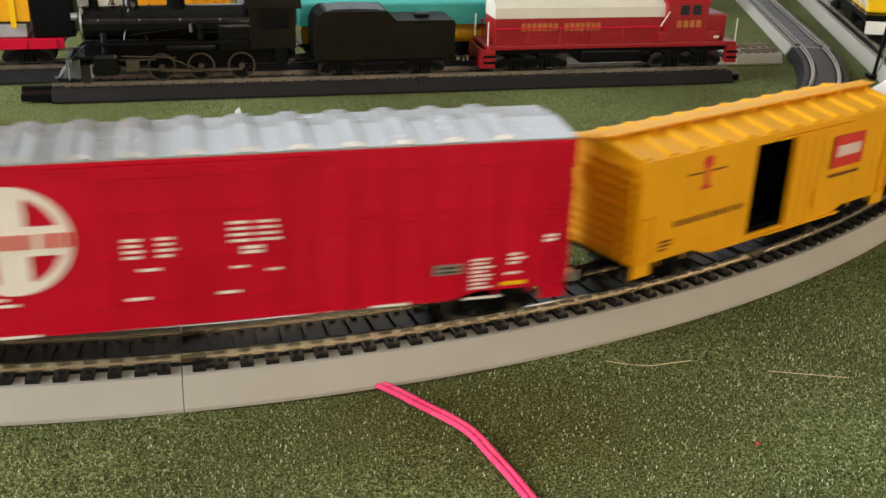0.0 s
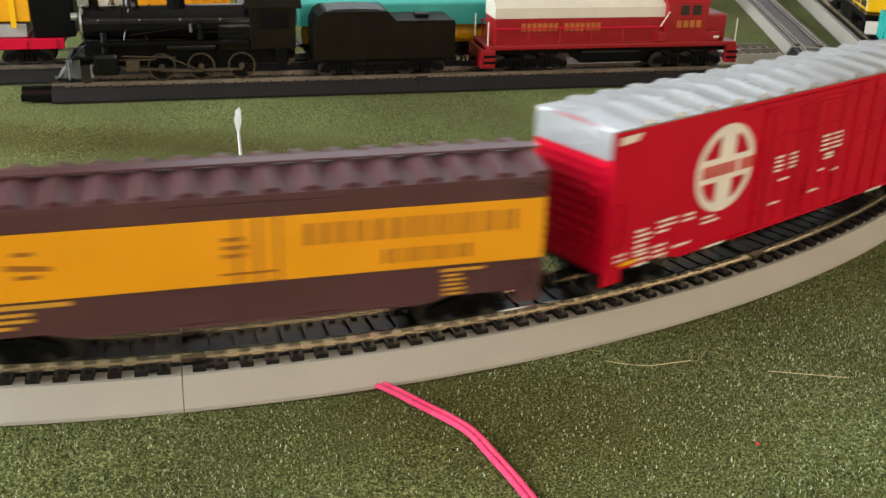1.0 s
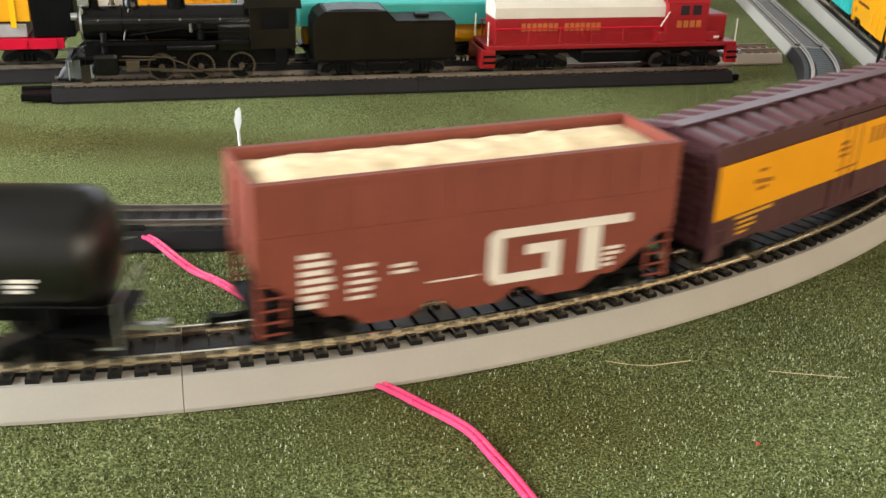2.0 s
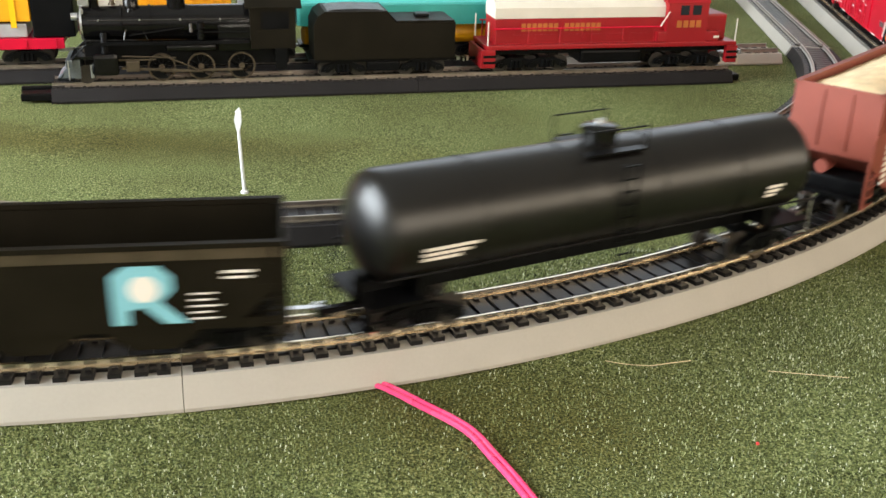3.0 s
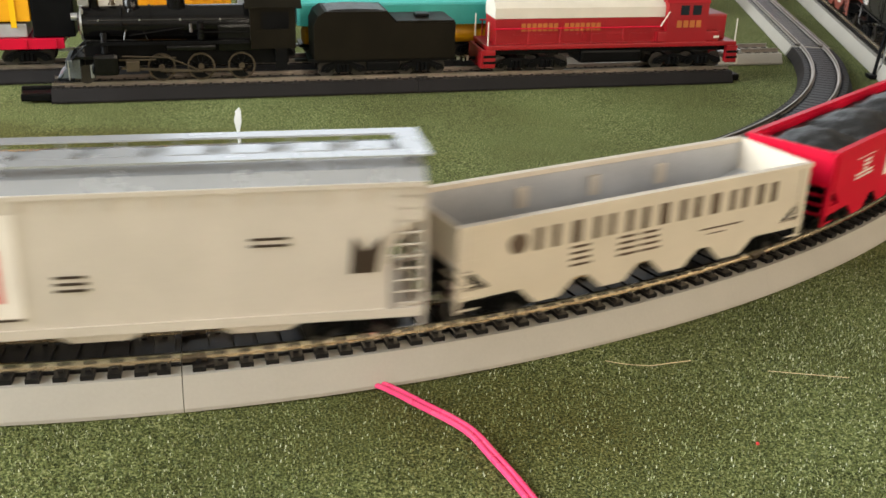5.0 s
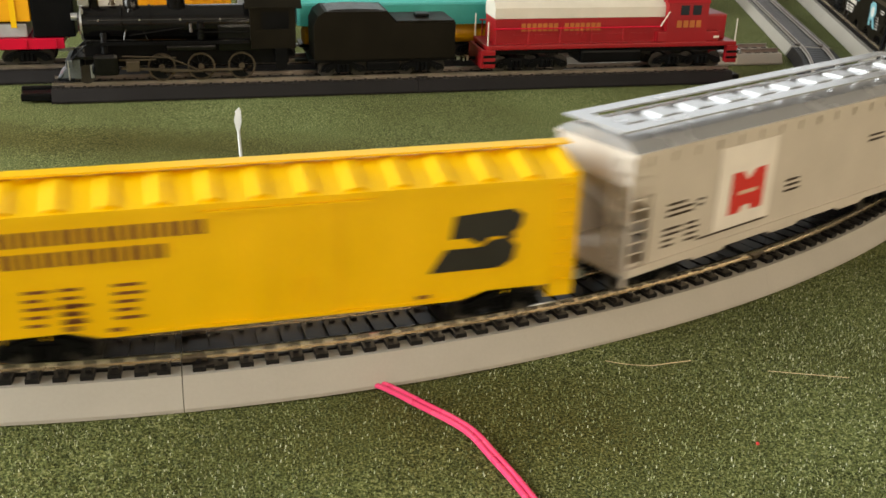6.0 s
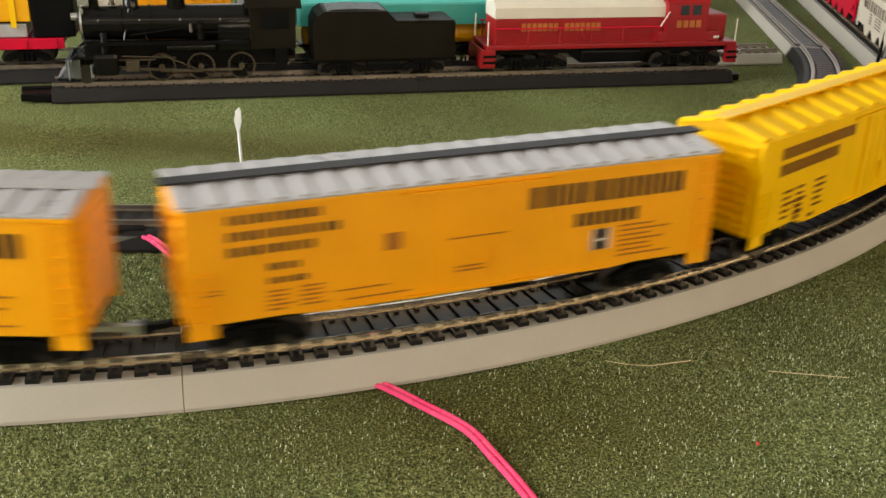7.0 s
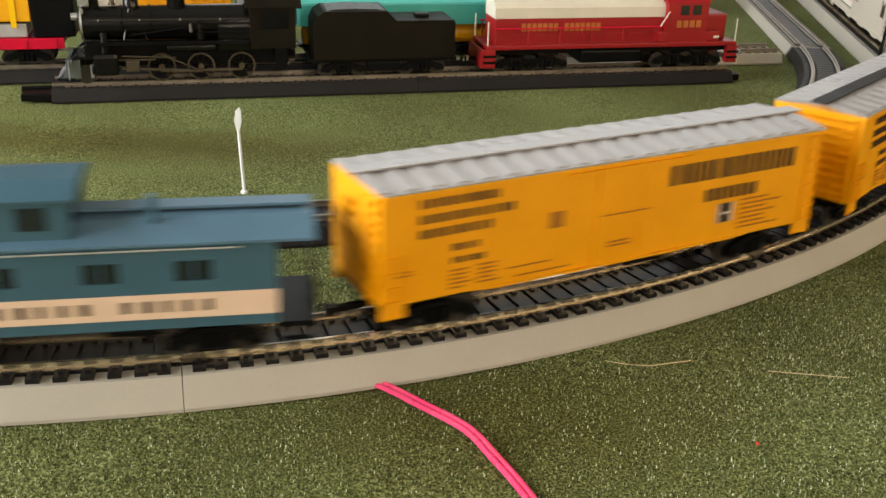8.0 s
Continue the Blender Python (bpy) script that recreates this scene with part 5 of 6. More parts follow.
def lemon_boxcar():
    L = 0.186
    car = boxcar("bright yellow boxcar with a black angular emblem", L, HALF, 0.0495, 0.0545, LEMON, LEMON, LEMON, LEMON, sill=0.0110, door=(-0.012, 0.014), rib=0.0140, rib_h=0.0012)

    def marks(s):
        y = HALF + 0.0004
        bm = bmesh.new()
        flat(bm, [(0.0505, 0.0325), (0.0560, 0.0325), (0.0600, 0.0300), (0.0640, 0.0325), (0.0690, 0.0320), (0.0735, 0.0350), (0.0745, 0.0390), (0.0710, 0.0412), (0.0520, 0.0400)], s, y)
        flat(bm, [(0.0440, 0.0215), (0.0670, 0.0215), (0.0715, 0.0240), (0.0725, 0.0285), (0.0700, 0.0312), (0.0640, 0.0312), (0.0600, 0.0290), (0.0490, 0.0290)], s, y)
        flat(bm, [(0.0680, 0.0310), (0.0715, 0.0310), (0.0715, 0.0335), (0.0680, 0.0335)], s, y - 0.00004)
        part("emblem", bm, EMBLEM_INK, car, "black angular emblem")
        bm = bmesh.new()
        word(car, BROWN_INK, "dark lettering", -0.0790, 0.0412, 10, 0.0040, 0.0044, 0.0057, s, y, 41, gap=0.4, stroke=0.40)
        word(car, BROWN_INK, "dark lettering", -0.0790, 0.0348, 8, 0.0040, 0.0044, 0.0057, s, y, 42, gap=0.4, stroke=0.40)
        for x in (-0.0740, -0.0645, -0.0500):
            small_print(bm, x, 0.0270, 5, s, y, int(-x * 1e4), 0.0085, 0.0009, 0.0026)
        small_print(bm, -0.0640, 0.0215, 4, s, y, 7, 0.0065, 0.0015, 0.0024)
        bar(bm, -0.0520, -0.0480, 0.0128, 0.0140, s, y)
        bar(bm, 0.0400, 0.0440, 0.0130, 0.0142, s, y)
        tagged(part("lettering", bm, BROWN_INK, car, "dark lettering"), kind="stuff")
    both(marks)
    return car


def orange_boxcar(label, board):
    L = 0.182
    car = boxcar(label, L, HALF, 0.0503, 0.0528, ORANGE, LILAC, ORANGE, board, sill=0.0135, step=0.0098, door=(-0.012, 0.013), rib=0.0088, rib_h=0.0006, rib_w=0.30, board_w=0.0062, board_z=0.0004)

    def marks(s):
        y = HALF + 0.0004
        bm = bmesh.new()
        word(car, EMBLEM_INK, "dark lettering", 0.0185, 0.0385, 9, 0.0049, 0.0072, 0.0066, s, y, 51, widths=NINE, gap=0.24, stroke=0.36)
        word(car, EMBLEM_INK, "dark lettering", 0.0355, 0.0302, 4, 0.0046, 0.0046, 0.0063, s, y, 52, widths=FOUR, gap=0.24, stroke=0.36)
        for i, (n, z) in enumerate(((11, 0.0450), (13, 0.0400), (10, 0.0352))):
            row_of_blocks(bm, -0.0780, z, n, 0.0022, 0.0028, 0.0026, s, y, 1, 60 + i)
        row_of_blocks(bm, -0.0665, 0.0296, 4, 0.0022, 0.0022, 0.0026, s, y, 1, 70)
        row_of_blocks(bm, -0.0665, 0.0252, 5, 0.0020, 0.0020, 0.0024, s, y, 1, 71)
        bar(bm, 0.0425, 0.0488, 0.0210, 0.0283, s, y)
        tagged(part("lettering", bm, DARK_INK, car, "dark lettering"), kind="stuff")
        bm = bmesh.new()
        bar(bm, 0.0423, 0.0428, 0.0208, 0.0285, s, y + 0.0002)
        bar(bm, 0.0485, 0.0490, 0.0208, 0.0285, s, y + 0.0002)
        bar(bm, 0.0445, 0.0468, 0.0242, 0.0250, s, y + 0.0002)
        part("consolidated_stencil", bm, WHITE, car, "small white framed stencil")
        bm = bmesh.new()
        small_print(bm, 0.0530, 0.0282, 7, s, y, 8, 0.0200, 0.0005, 0.0018)
        small_print(bm, -0.0670, 0.0225, 5, s, y, 9, 0.0080, 0.0005, 0.0015)
        small_print(bm, -0.0570, 0.0228, 5, s, y, 10, 0.0080, 0.0005, 0.0015)
        bar(bm, -0.0100, 0.0100, 0.0320, 0.0324, s, y + 0.0007)
        small_print(bm, -0.0070, 0.0220, 2, s, y + 0.0007, 5, 0.0110, 0.0005, 0.0014)
        bar(bm, -0.0305, -0.0255, 0.0310, 0.0365, s, y)
        bar(bm, -0.0460, -0.0300, 0.0195, 0.0199, s, y)
        bar(bm, -0.0430, -0.0220, 0.0163, 0.0167, s, y)
        small_print(bm, -0.0860, 0.0250, 2, s, y, 5, 0.0060, 0.0004, 0.0012)
        tagged(part("lettering", bm, FADED_INK, car, "fine brown print"), kind="stuff")
    both(marks)
    return car


def caboose():
    L = 0.121
    car = empty("caboose", "steel blue caboose with a peach band and a roof cupola", "caboose", "train")
    h, half, eave = L / 2, 0.0172, 0.0395
    for s in (-1, 1):
        bm = bmesh.new()
        y0, y1 = sorted((s * (half - 0.0012), s * half))
        holes = [(-0.047, -0.037), (-0.022, -0.012), (0.006, 0.016), (0.0315, 0.0420)]
        x = -h
        for a, b in holes:
            box(bm, x, a, y0, y1, 0.0125, eave)
            box(bm, a, b, y0, y1, 0.0125, 0.0275)
            box(bm, a, b, y0, y1, 0.0345, eave)
            x = b
        box(bm, x, h, y0, y1, 0.0125, eave)
        side = part("side_panel", bm, BLUE, car)
        for a, b in holes:
            w = part("window", box(bmesh.new(), a, b, *sorted((s * (half - 0.0011), s * (half - 0.0007))), 0.0275, 0.0345), DARK_GLASS, car)
            bm = bmesh.new()
            box(bm, a, b, *sorted((s * (half - 0.0006), s * (half + 0.0003))), 0.0340, 0.0345)
            box(bm, (a + b) / 2 - 0.0003, (a + b) / 2 + 0.0003, *sorted((s * (half - 0.0006), s * (half + 0.0002))), 0.0275, 0.0340)
            part("window_frame", bm, BLUE, w)
        bm = bmesh.new()
        bar(bm, -h, h, 0.0160, 0.0238, s, half + 0.0003)
        part("band", bm, PEACH, car, "peach painted band")
        bm = bmesh.new()
        row_of_blocks(bm, -0.0420, 0.0182, 15, 0.0038, 0.0036, 0.0058, s, half + 0.0005, 1, 81, gaps=(3, 9))
        tagged(part("lettering", bm, DARK_INK, car, "dark lettering"), kind="stuff")
        part("grab_rail", rod(bmesh.new(), (-0.030, s * (half + 0.0012), eave - 0.0015), (0.05, s * (half + 0.0012), eave - 0.0015), 0.0003, 6), BOLT, car)
    for e in (-1, 1):
        bm = box(bmesh.new(), *sorted((e * h, e * (h - 0.0012))), -half + 0.0012, half - 0.0012, 0.0125, eave)
        part("end_panel", bm, BLUE, car)
        part("end_door", box(bmesh.new(), *sorted((e * h, e * (h + 0.0005))), -0.004, 0.004, 0.0130, 0.0350), DARK_GLASS, car)
        bm = bmesh.new()
        box(bm, *sorted((e * h, e * (h + 0.0115))), -half + 0.001, half - 0.001, 0.0105, 0.0122)
        part("end_platform", bm, BLACK, car)
        bm = bmesh.new()
        for k in (-0.0155, -0.006, 0.006, 0.0155):
            rod(bm, (e * (h + 0.0110), k, 0.0070), (e * (h + 0.0110), k, 0.0245), 0.0003, 6)
        for z in (0.0185, 0.0245):
            rod(bm, (e * (h + 0.0110), -0.0155, z), (e * (h + 0.0110), 0.0155, z), 0.0003, 6)
        for s in (-1, 1):
            box(bm, *sorted((e * (h + 0.001), e * (h + 0.010))), *sorted((s * 0.0150, s * 0.0165)), 0.0060, 0.0068)
        part("platform_railing", bm, BLACK, car)
    bm = bmesh.new()
    q = half + 0.0012
    prism(bm, [(-q, eave - 0.0004), (q, eave - 0.0004), (q, eave + 0.0004), (0.008, eave + 0.0042), (-0.008, eave + 0.0042), (-q, eave + 0.0004)], -h - 0.0115, h + 0.0115, "x")
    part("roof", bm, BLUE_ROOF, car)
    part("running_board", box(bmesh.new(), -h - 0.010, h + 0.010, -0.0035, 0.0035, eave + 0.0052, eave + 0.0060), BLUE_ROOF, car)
    part("smoke_stack", rod(bmesh.new(), (0.026, -0.009, eave + 0.002), (0.026, -0.009, eave + 0.012), 0.0014, 10), BLUE, car)
    bm = bmesh.new()
    box(bm, -0.033, 0.004, -half + 0.002, half - 0.002, eave, eave + 0.0130)
    prism(bm, [(-half + 0.0005, eave + 0.0130), (half - 0.0005, eave + 0.0130), (half - 0.0005, eave + 0.0138), (0.006, eave + 0.0165), (-0.006, eave + 0.0165), (-half + 0.0005, eave + 0.0138)], -0.035, 0.006, "x")
    cup = part("cupola", bm, BLUE, car)
    for s in (-1, 1):
        for x in (-0.028, -0.010):
            part("window", box(bmesh.new(), x, x + 0.008, *sorted((s * (half - 0.0021), s * (half - 0.0016))), eave + 0.0046, eave + 0.0112), DARK_GLASS, cup)
    for e, x in ((-1, -0.033), (1, 0.004)):
        for y in (-0.011, 0.004):
            part("window", box(bmesh.new(), *sorted((x - e * 0.0003, x + e * 0.0004)), y, y + 0.007, eave + 0.0046, eave + 0.0112), DARK_GLASS, cup)
    running_gear(car, L, inset=0.020, floor=0.0125)
    return car


def teal_flatcar():
    L = 0.148
    car = empty("flat_car", "teal depressed gondola carrying white cylinders", "freight car", "train")
    h = L / 2
    for s in (-1, 1):
        bm = box(bmesh.new(), -h, h, *sorted((s * (HALF - 0.0012), s * HALF)), 0.0105, 0.0300)
        for i in range(10):
            x = -h + 0.004 + (L - 0.008) * i / 9
            box(bm, x - 0.0007, x + 0.0007, *sorted((s * HALF, s * (HALF + 0.0008))), 0.012, 0.029)
        part("side_panel", bm, CYAN_PAINT, car)
    for e in (-1, 1):
        part("end_panel", box(bmesh.new(), *sorted((e * h, e * (h - 0.0012))), -HALF + 0.0012, HALF - 0.0012, 0.0105, 0.0300), CYAN_PAINT, car)
    for x in (-0.050, 0.0, 0.050):
        bm = lathe(bmesh.new(), [(x - 0.0225, 0.004), (x - 0.021, 0.011), (x - 0.017, 0.0145), (x + 0.017, 0.0145), (x + 0.021, 0.011), (x + 0.0225, 0.004)], 28, "x", (0, 0, 0.0330))
        part("cylinder", bm, WHITE, car, "white rounded container", smooth=True)
    running_gear(car, L)
    return car


def yellow_machine_car(label, L, skirt):
    """A yellow-bodied engine with a dark frame, seen on the far stretch."""
    car = empty("diesel_engine", label, "locomotive", "train")
    h = L / 2
    bm = box(bmesh.new(), -h + 0.012, h - 0.004, -0.0150, 0.0150, 0.0200, 0.0480, bevel=0.0015)
    part("hood", bm, LEMON, car, smooth=False)
    bm = box(bmesh.new(), h - 0.050, h - 0.022, -0.0168, 0.0168, 0.0200, 0.0560, bevel=0.0012)
    cab = part("cab", bm, LEMON, car)
    for s in (-1, 1):
        part("window", box(bmesh.new(), h - 0.044, h - 0.030, *sorted((s * 0.0166, s * 0.0170)), 0.0420, 0.0500), DARK_GLASS, cab)
        for i in range(9):
            x = -h + 0.018 + i * 0.010
            part("louvre", box(bmesh.new(), x, x + 0.0065, *sorted((s * 0.0149, s * 0.0155)), 0.0230, 0.0380), skirt, car)
        bm = bmesh.new()
        rod(bm, (-h + 0.004, s * 0.0175, 0.0300), (h - 0.004, s * 0.0175, 0.0300), 0.0004, 6)
        for i in range(8):
            x = -h + 0.005 + (L - 0.01) * i / 7
            rod(bm, (x, s * 0.0175, 0.0190), (x, s * 0.0175, 0.0300), 0.0003, 5)
        part("handrail", bm, WHITE, car)
    part("frame", box(bmesh.new(), -h, h, -0.0178, 0.0178, 0.0150, 0.0198, bevel=0.0006), BLACK, car)
    part("fuel_tank", box(bmesh.new(), -0.022, 0.022, -0.0140, 0.0140, 0.0055, 0.0150, bevel=0.002), BLACK, car)
    for e in (-1, 1):
        truck(car, e * (h - 0.030))
        coupler(car, e * h, e)
        part("pilot", box(bmesh.new(), *sorted((e * (h - 0.002), e * h)), -0.0165, 0.0165, 0.0050, 0.0150), WHITE, car)
    return car


# name, builder, middle of the car (degrees round the near curve at the start), distance between bogie pivots
TRAIN = [
    (yellow_machine_car("yellow diesel engine with grey louvres and a black frame", 0.170, PALE), 6.2, 0.110),
    (yellow_machine_car("yellow diesel engine with black louvres and a black frame", 0.170, BLACK), -17.6, 0.110),
    (teal_flatcar(), -37.6, 0.100),
    (yellow_boxcar(), -54.2, 0.095),
    (red_boxcar(), -75.55, 0.180),
    (brown_boxcar(), -98.1, 0.133),
    (sand_hopper(), -116.0, 0.107),
    (tank_car(), -136.5, 0.140),
    (black_hopper(), -155.75, 0.111),
    (red_hopper(), -172.0, 0.109),
    (grey_hopper(), -188.5, 0.116),
    (covered_hopper(), -206.85, 0.146),
    (lemon_boxcar(), -227.75, 0.138),
    (orange_boxcar("orange boxcar with a pale grey ribbed roof and dark running board", CHARCOAL), -248.25, 0.131),
    (orange_boxcar("orange boxcar with a pale grey ribbed roof and grey running board", LILAC), -269.1, 0.131),
    (caboose(), -287.15, 0.076),
]


def run(t):
    """Degrees that the train has gone round the curve after t seconds: it gathers a little speed."""
    if t < 1.8:
        return 0.75 + 23.25 * t + 0.582 * t * t
    u = t - 1.8
    return 44.489 + 25.332 * u + 0.584 * min(u, 1.0) ** 2 + (1.168 * (u - 1.0) if u > 1.0 else 0.0)


def motions():
    times = [round(0.1 * i, 1) for i in range(81)]
    for car, mid, pivots in TRAIN:
        rows, bogies = [], [[], []]
        for t in times:
            s = s_of(mid + run(t))
            a, b = on_loop(s - pivots / 2), on_loop(s + pivots / 2)
            yaw = atan2(b[1] - a[1], b[0] - a[0])
            m = Matrix.Translation(((a[0] + b[0]) / 2, (a[1] + b[1]) / 2, ZR)) @ Matrix.Rotation(yaw, 4, "Z")
            rows.append((t, m))
            for k, q in enumerate((a, b)):
                bogies[k].append(atan2(q[2], -q[3]) - yaw)
        walk(car, rows)
        for c, bogie, x in TRUCKS:
            if c is car:
                turns = bogies[0] if x < 0 else bogies[1]
                walk(bogie, [(t, Matrix.Translation((x, 0, 0)) @ Matrix.Rotation((y + pi) % (2 * pi) - pi, 4, "Z")) for t, y in zip(times, turns)])


# ---- standing stock and small things in the yard ----
YARD_RAIL = BLACK_SHAPE["rail"]


def in_yard(ob, along, back=0.0):
    """Stands a thing on a yard track, its x axis along the track."""
    ob.matrix_world = Matrix.Translation((*siding_point(along, back), YARD_RAIL)) @ Matrix.Rotation(SID_A, 4, "Z")
    return ob


def wheel_part_mesh(name, material, build):
    bm = bmesh.new()
    build(bm)
    bmesh.ops.recalc_face_normals(bm, faces=bm.faces[:])
    me = bpy.data.meshes.new(name)
    bm.to_mesh(me)
    bm.free()
    me.materials.append(material)
    return me


def driver_rim(bm, r=0.0086, n=40):
    """The tyre of a driving wheel: a thin flanged ring."""
    rings = []
    for y, q in ((-0.0009, r), (0.0007, r), (0.0009, r * 0.97), (0.0009, r * 0.87), (-0.0009, r * 0.87)):
        rings.append([bm.verts.new((q * cos(2 * pi * i / n), y, q * sin(2 * pi * i / n))) for i in range(n)])
    for k in range(5):
        A, B = rings[k], rings[(k + 1) % 5]
        for i in range(n):
            bm.faces.new((A[i], A[(i + 1) % n], B[(i + 1) % n], B[i]))


def driving_wheel(engine, x, s):
    """A spoked driving wheel: bright tyre, black spokes, hub and counterweight."""
    w = shared("driving_wheel", DRIVER_RIM, engine, Matrix.Translation((x, s * 0.0098, 0.0086)) @ Matrix.Rotation(0.6, 4, "Y"))
    for i in range(10):
        shared("spoke", SPOKE, w, Matrix.Rotation(2 * pi * i / 10, 4, "Y"))
    shared("hub", HUB, w)
    shared("counterweight", COUNTERWEIGHT, w)


DRIVER_RIM = wheel_part_mesh("tyre", BRASS, driver_rim)
SPOKE = wheel_part_mesh("spoke", BLACK, lambda bm: rod(bm, (0.001, 0, 0), (0.0078, 0, 0), 0.0004, 5))
HUB = wheel_part_mesh("hub", BRASS, lambda bm: lathe(bm, [(-0.0013, 0.0019), (0.0013, 0.0019)], 14, "y"))
COUNTERWEIGHT = wheel_part_mesh("counterweight", BLACK, lambda bm: prism(bm, [(0.0076 * cos(a), 0.0076 * sin(a)) for a in [radians(200 + 14 * i) for i in range(11)]], -0.0007, 0.0007, "y"))


def steam_engine():
    e = empty("steam_locomotive", "glossy black steam locomotive with brass-tinted rods, standing on black track", "locomotive")
    zc, r = 0.0345, 0.0100
    boiler = part("boiler", lathe(bmesh.new(), [(0.0175, 0.0098), (0.0180, r), (0.118, r + 0.0010)], 36, "x", (0, 0, zc)), SATIN_BLACK, e, smooth=True)
    for x in (0.041, 0.058, 0.080, 0.100):
        part("boiler_band", lathe(bmesh.new(), [(x - 0.0006, r + 0.0009), (x + 0.0006, r + 0.0009)], 32, "x", (0, 0, zc)), SATIN_BLACK, boiler)
    front = part("smokebox_front", lathe(bmesh.new(), [(0.0150, 0.0030), (0.0155, 0.0060), (0.0168, 0.0080), (0.0175, 0.0097)], 30, "x", (0, 0, zc)), BLACK, e, smooth=True)
    part("headlight", lathe(bmesh.new(), [(0.0115, 0.0022), (0.0155, 0.0024)], 14, "x", (0, 0, zc + 0.004)), BOLT, front, "silver rimmed headlamp")
    part("stack", lathe(bmesh.new(), [(0.0425, 0.0030), (0.0500, 0.0027), (0.0530, 0.0034), (0.0545, 0.0036), (0.0545, 0.0026)], 18, "z", (0.0255, 0, 0)), SATIN_BLACK, e, smooth=True)
    for x, w, h in ((0.047, 0.0046, 0.0500), (0.074, 0.0056, 0.0515)):
        part("dome", lathe(bmesh.new(), [(0.0430, w), (h - 0.002, w), (h - 0.0005, w * 0.75), (h, w * 0.3)], 20, "z", (x, 0, 0)), SATIN_BLACK, e, smooth=True)
    part("bell", lathe(bmesh.new(), [(0.0455, 0.0024), (0.0470, 0.0016), (0.0490, 0.0012), (0.0495, 0.0004)], 14, "z", (0.036, 0, 0)), BRASS, e, smooth=True)
    for s in (-1, 1):
        part("running_board", box(bmesh.new(), 0.020, 0.120, *sorted((s * 0.0095, s * 0.0158)), 0.0240, 0.0252), SATIN_BLACK, e)
        part("handrail", rod(bmesh.new(), (0.022, s * 0.0112, zc + 0.0035), (0.116, s * 0.0112, zc + 0.0035), 0.0003, 6), WHEEL, e)
        for x in (0.028, 0.052, 0.076, 0.100):
            part("stanchion", rod(bmesh.new(), (x, s * 0.0098, zc + 0.0035), (x, s * 0.0118, zc + 0.0035), 0.0006, 6), BOLT, e)
        cyl = part("cylinder", box(bmesh.new(), 0.0230, 0.0380, *sorted((s * 0.0090, s * 0.0168)), 0.0050, 0.0185, bevel=0.0025), SATIN_BLACK, e)
        part("cylinder_head", lathe(bmesh.new(), [(0.0222, 0.0036), (0.0232, 0.0040)], 16, "x", (0, s * 0.0130, 0.0090)), BLACK, cyl)
        part("steam_pipe", rod(bmesh.new(), (0.0300, s * 0.0110, 0.0180), (0.0300, s * 0.0085, 0.0300), 0.0020, 10), BLACK, e)
        part("air_tank", lathe(bmesh.new(), [(0.066, 0.0005), (0.067, 0.0026), (0.096, 0.0026), (0.097, 0.0005)], 16, "x", (0, s * 0.0135, 0.0215)), SATIN_BLACK, e, smooth=True)
        part("side_rod", box(bmesh.new(), 0.0620, 0.1130, *sorted((s * 0.0118, s * 0.0126)), 0.0058, 0.0074, bevel=0.0003), BRASS, e, "tarnished brass rod")
        part("main_rod", box(bmesh.new(), 0, 0.049, *sorted((s * 0.0130, s * 0.0137)), -0.0007, 0.0009, pose(0.0390, 0, 0.0090, 0, 3.4, 0)), BRASS, e, "tarnished brass rod")
        part("crosshead", box(bmesh.new(), 0.0420, 0.0500, *sorted((s * 0.0122, s * 0.0145)), 0.0070, 0.0135, bevel=0.0006), BRASS, e)
        part("guide_bar", box(bmesh.new(), 0.0380, 0.0600, *sorted((s * 0.0126, s * 0.0140)), 0.0138, 0.0146), BRASS, e)
        part("valve_rod", rod(bmesh.new(), (0.0400, s * 0.0136, 0.0165), (0.0720, s * 0.0136, 0.0150), 0.0005, 6), BRASS, e)
        part("eccentric_rod", rod(bmesh.new(), (0.0620, s * 0.0140, 0.0175), (0.0850, s * 0.0140, 0.0075), 0.0005, 6), BRASS, e)
        part("ladder", rod(bmesh.new(), (0.0205, s * 0.0140, 0.0245), (0.0100, s * 0.0140, 0.0150), 0.0005, 6), BLACK, e)
        part("injector_pipe", rod(bmesh.new(), (0.0820, s * 0.0116, zc + 0.001), (0.0820, s * 0.0128, 0.0305), 0.0010, 8), WHEEL, e)
        for x in (0.0630, 0.0870, 0.1120):
            driving_wheel(e, x, s)
        shared("pilot_wheel", WHEEL_MESH, e, Matrix.Translation((0.0180, s * 0.0085, 0.0049)))
        part("cab_step", box(bmesh.new(), 0.1330, 0.1400, *sorted((s * 0.0150, s * 0.0160)), 0.0060, 0.0200), BLACK, e)
        part("running_board_edge", box(bmesh.new(), 0.0240, 0.1170, *sorted((s * 0.0156, s * 0.0163)), 0.0236, 0.0256), BLACK, e)
        part("feed_pipe", rod(bmesh.new(), (0.0450, s * 0.0112, 0.0285), (0.0780, s * 0.0116, 0.0330), 0.0006, 6), SATIN_BLACK, e)
        part("feed_pipe", rod(bmesh.new(), (0.0860, s * 0.0118, 0.0300), (0.1180, s * 0.0122, 0.0300), 0.0006, 6), SATIN_BLACK, e)
        part("sand_pipe", rod(bmesh.new(), (0.0480, s * 0.0060, 0.0440), (0.0560, s * 0.0112, 0.0260), 0.0005, 6), SATIN_BLACK, e)
        part("sand_pipe", rod(bmesh.new(), (0.0460, s * 0.0060, 0.0440), (0.0420, s * 0.0112, 0.0260), 0.0005, 6), SATIN_BLACK, e)
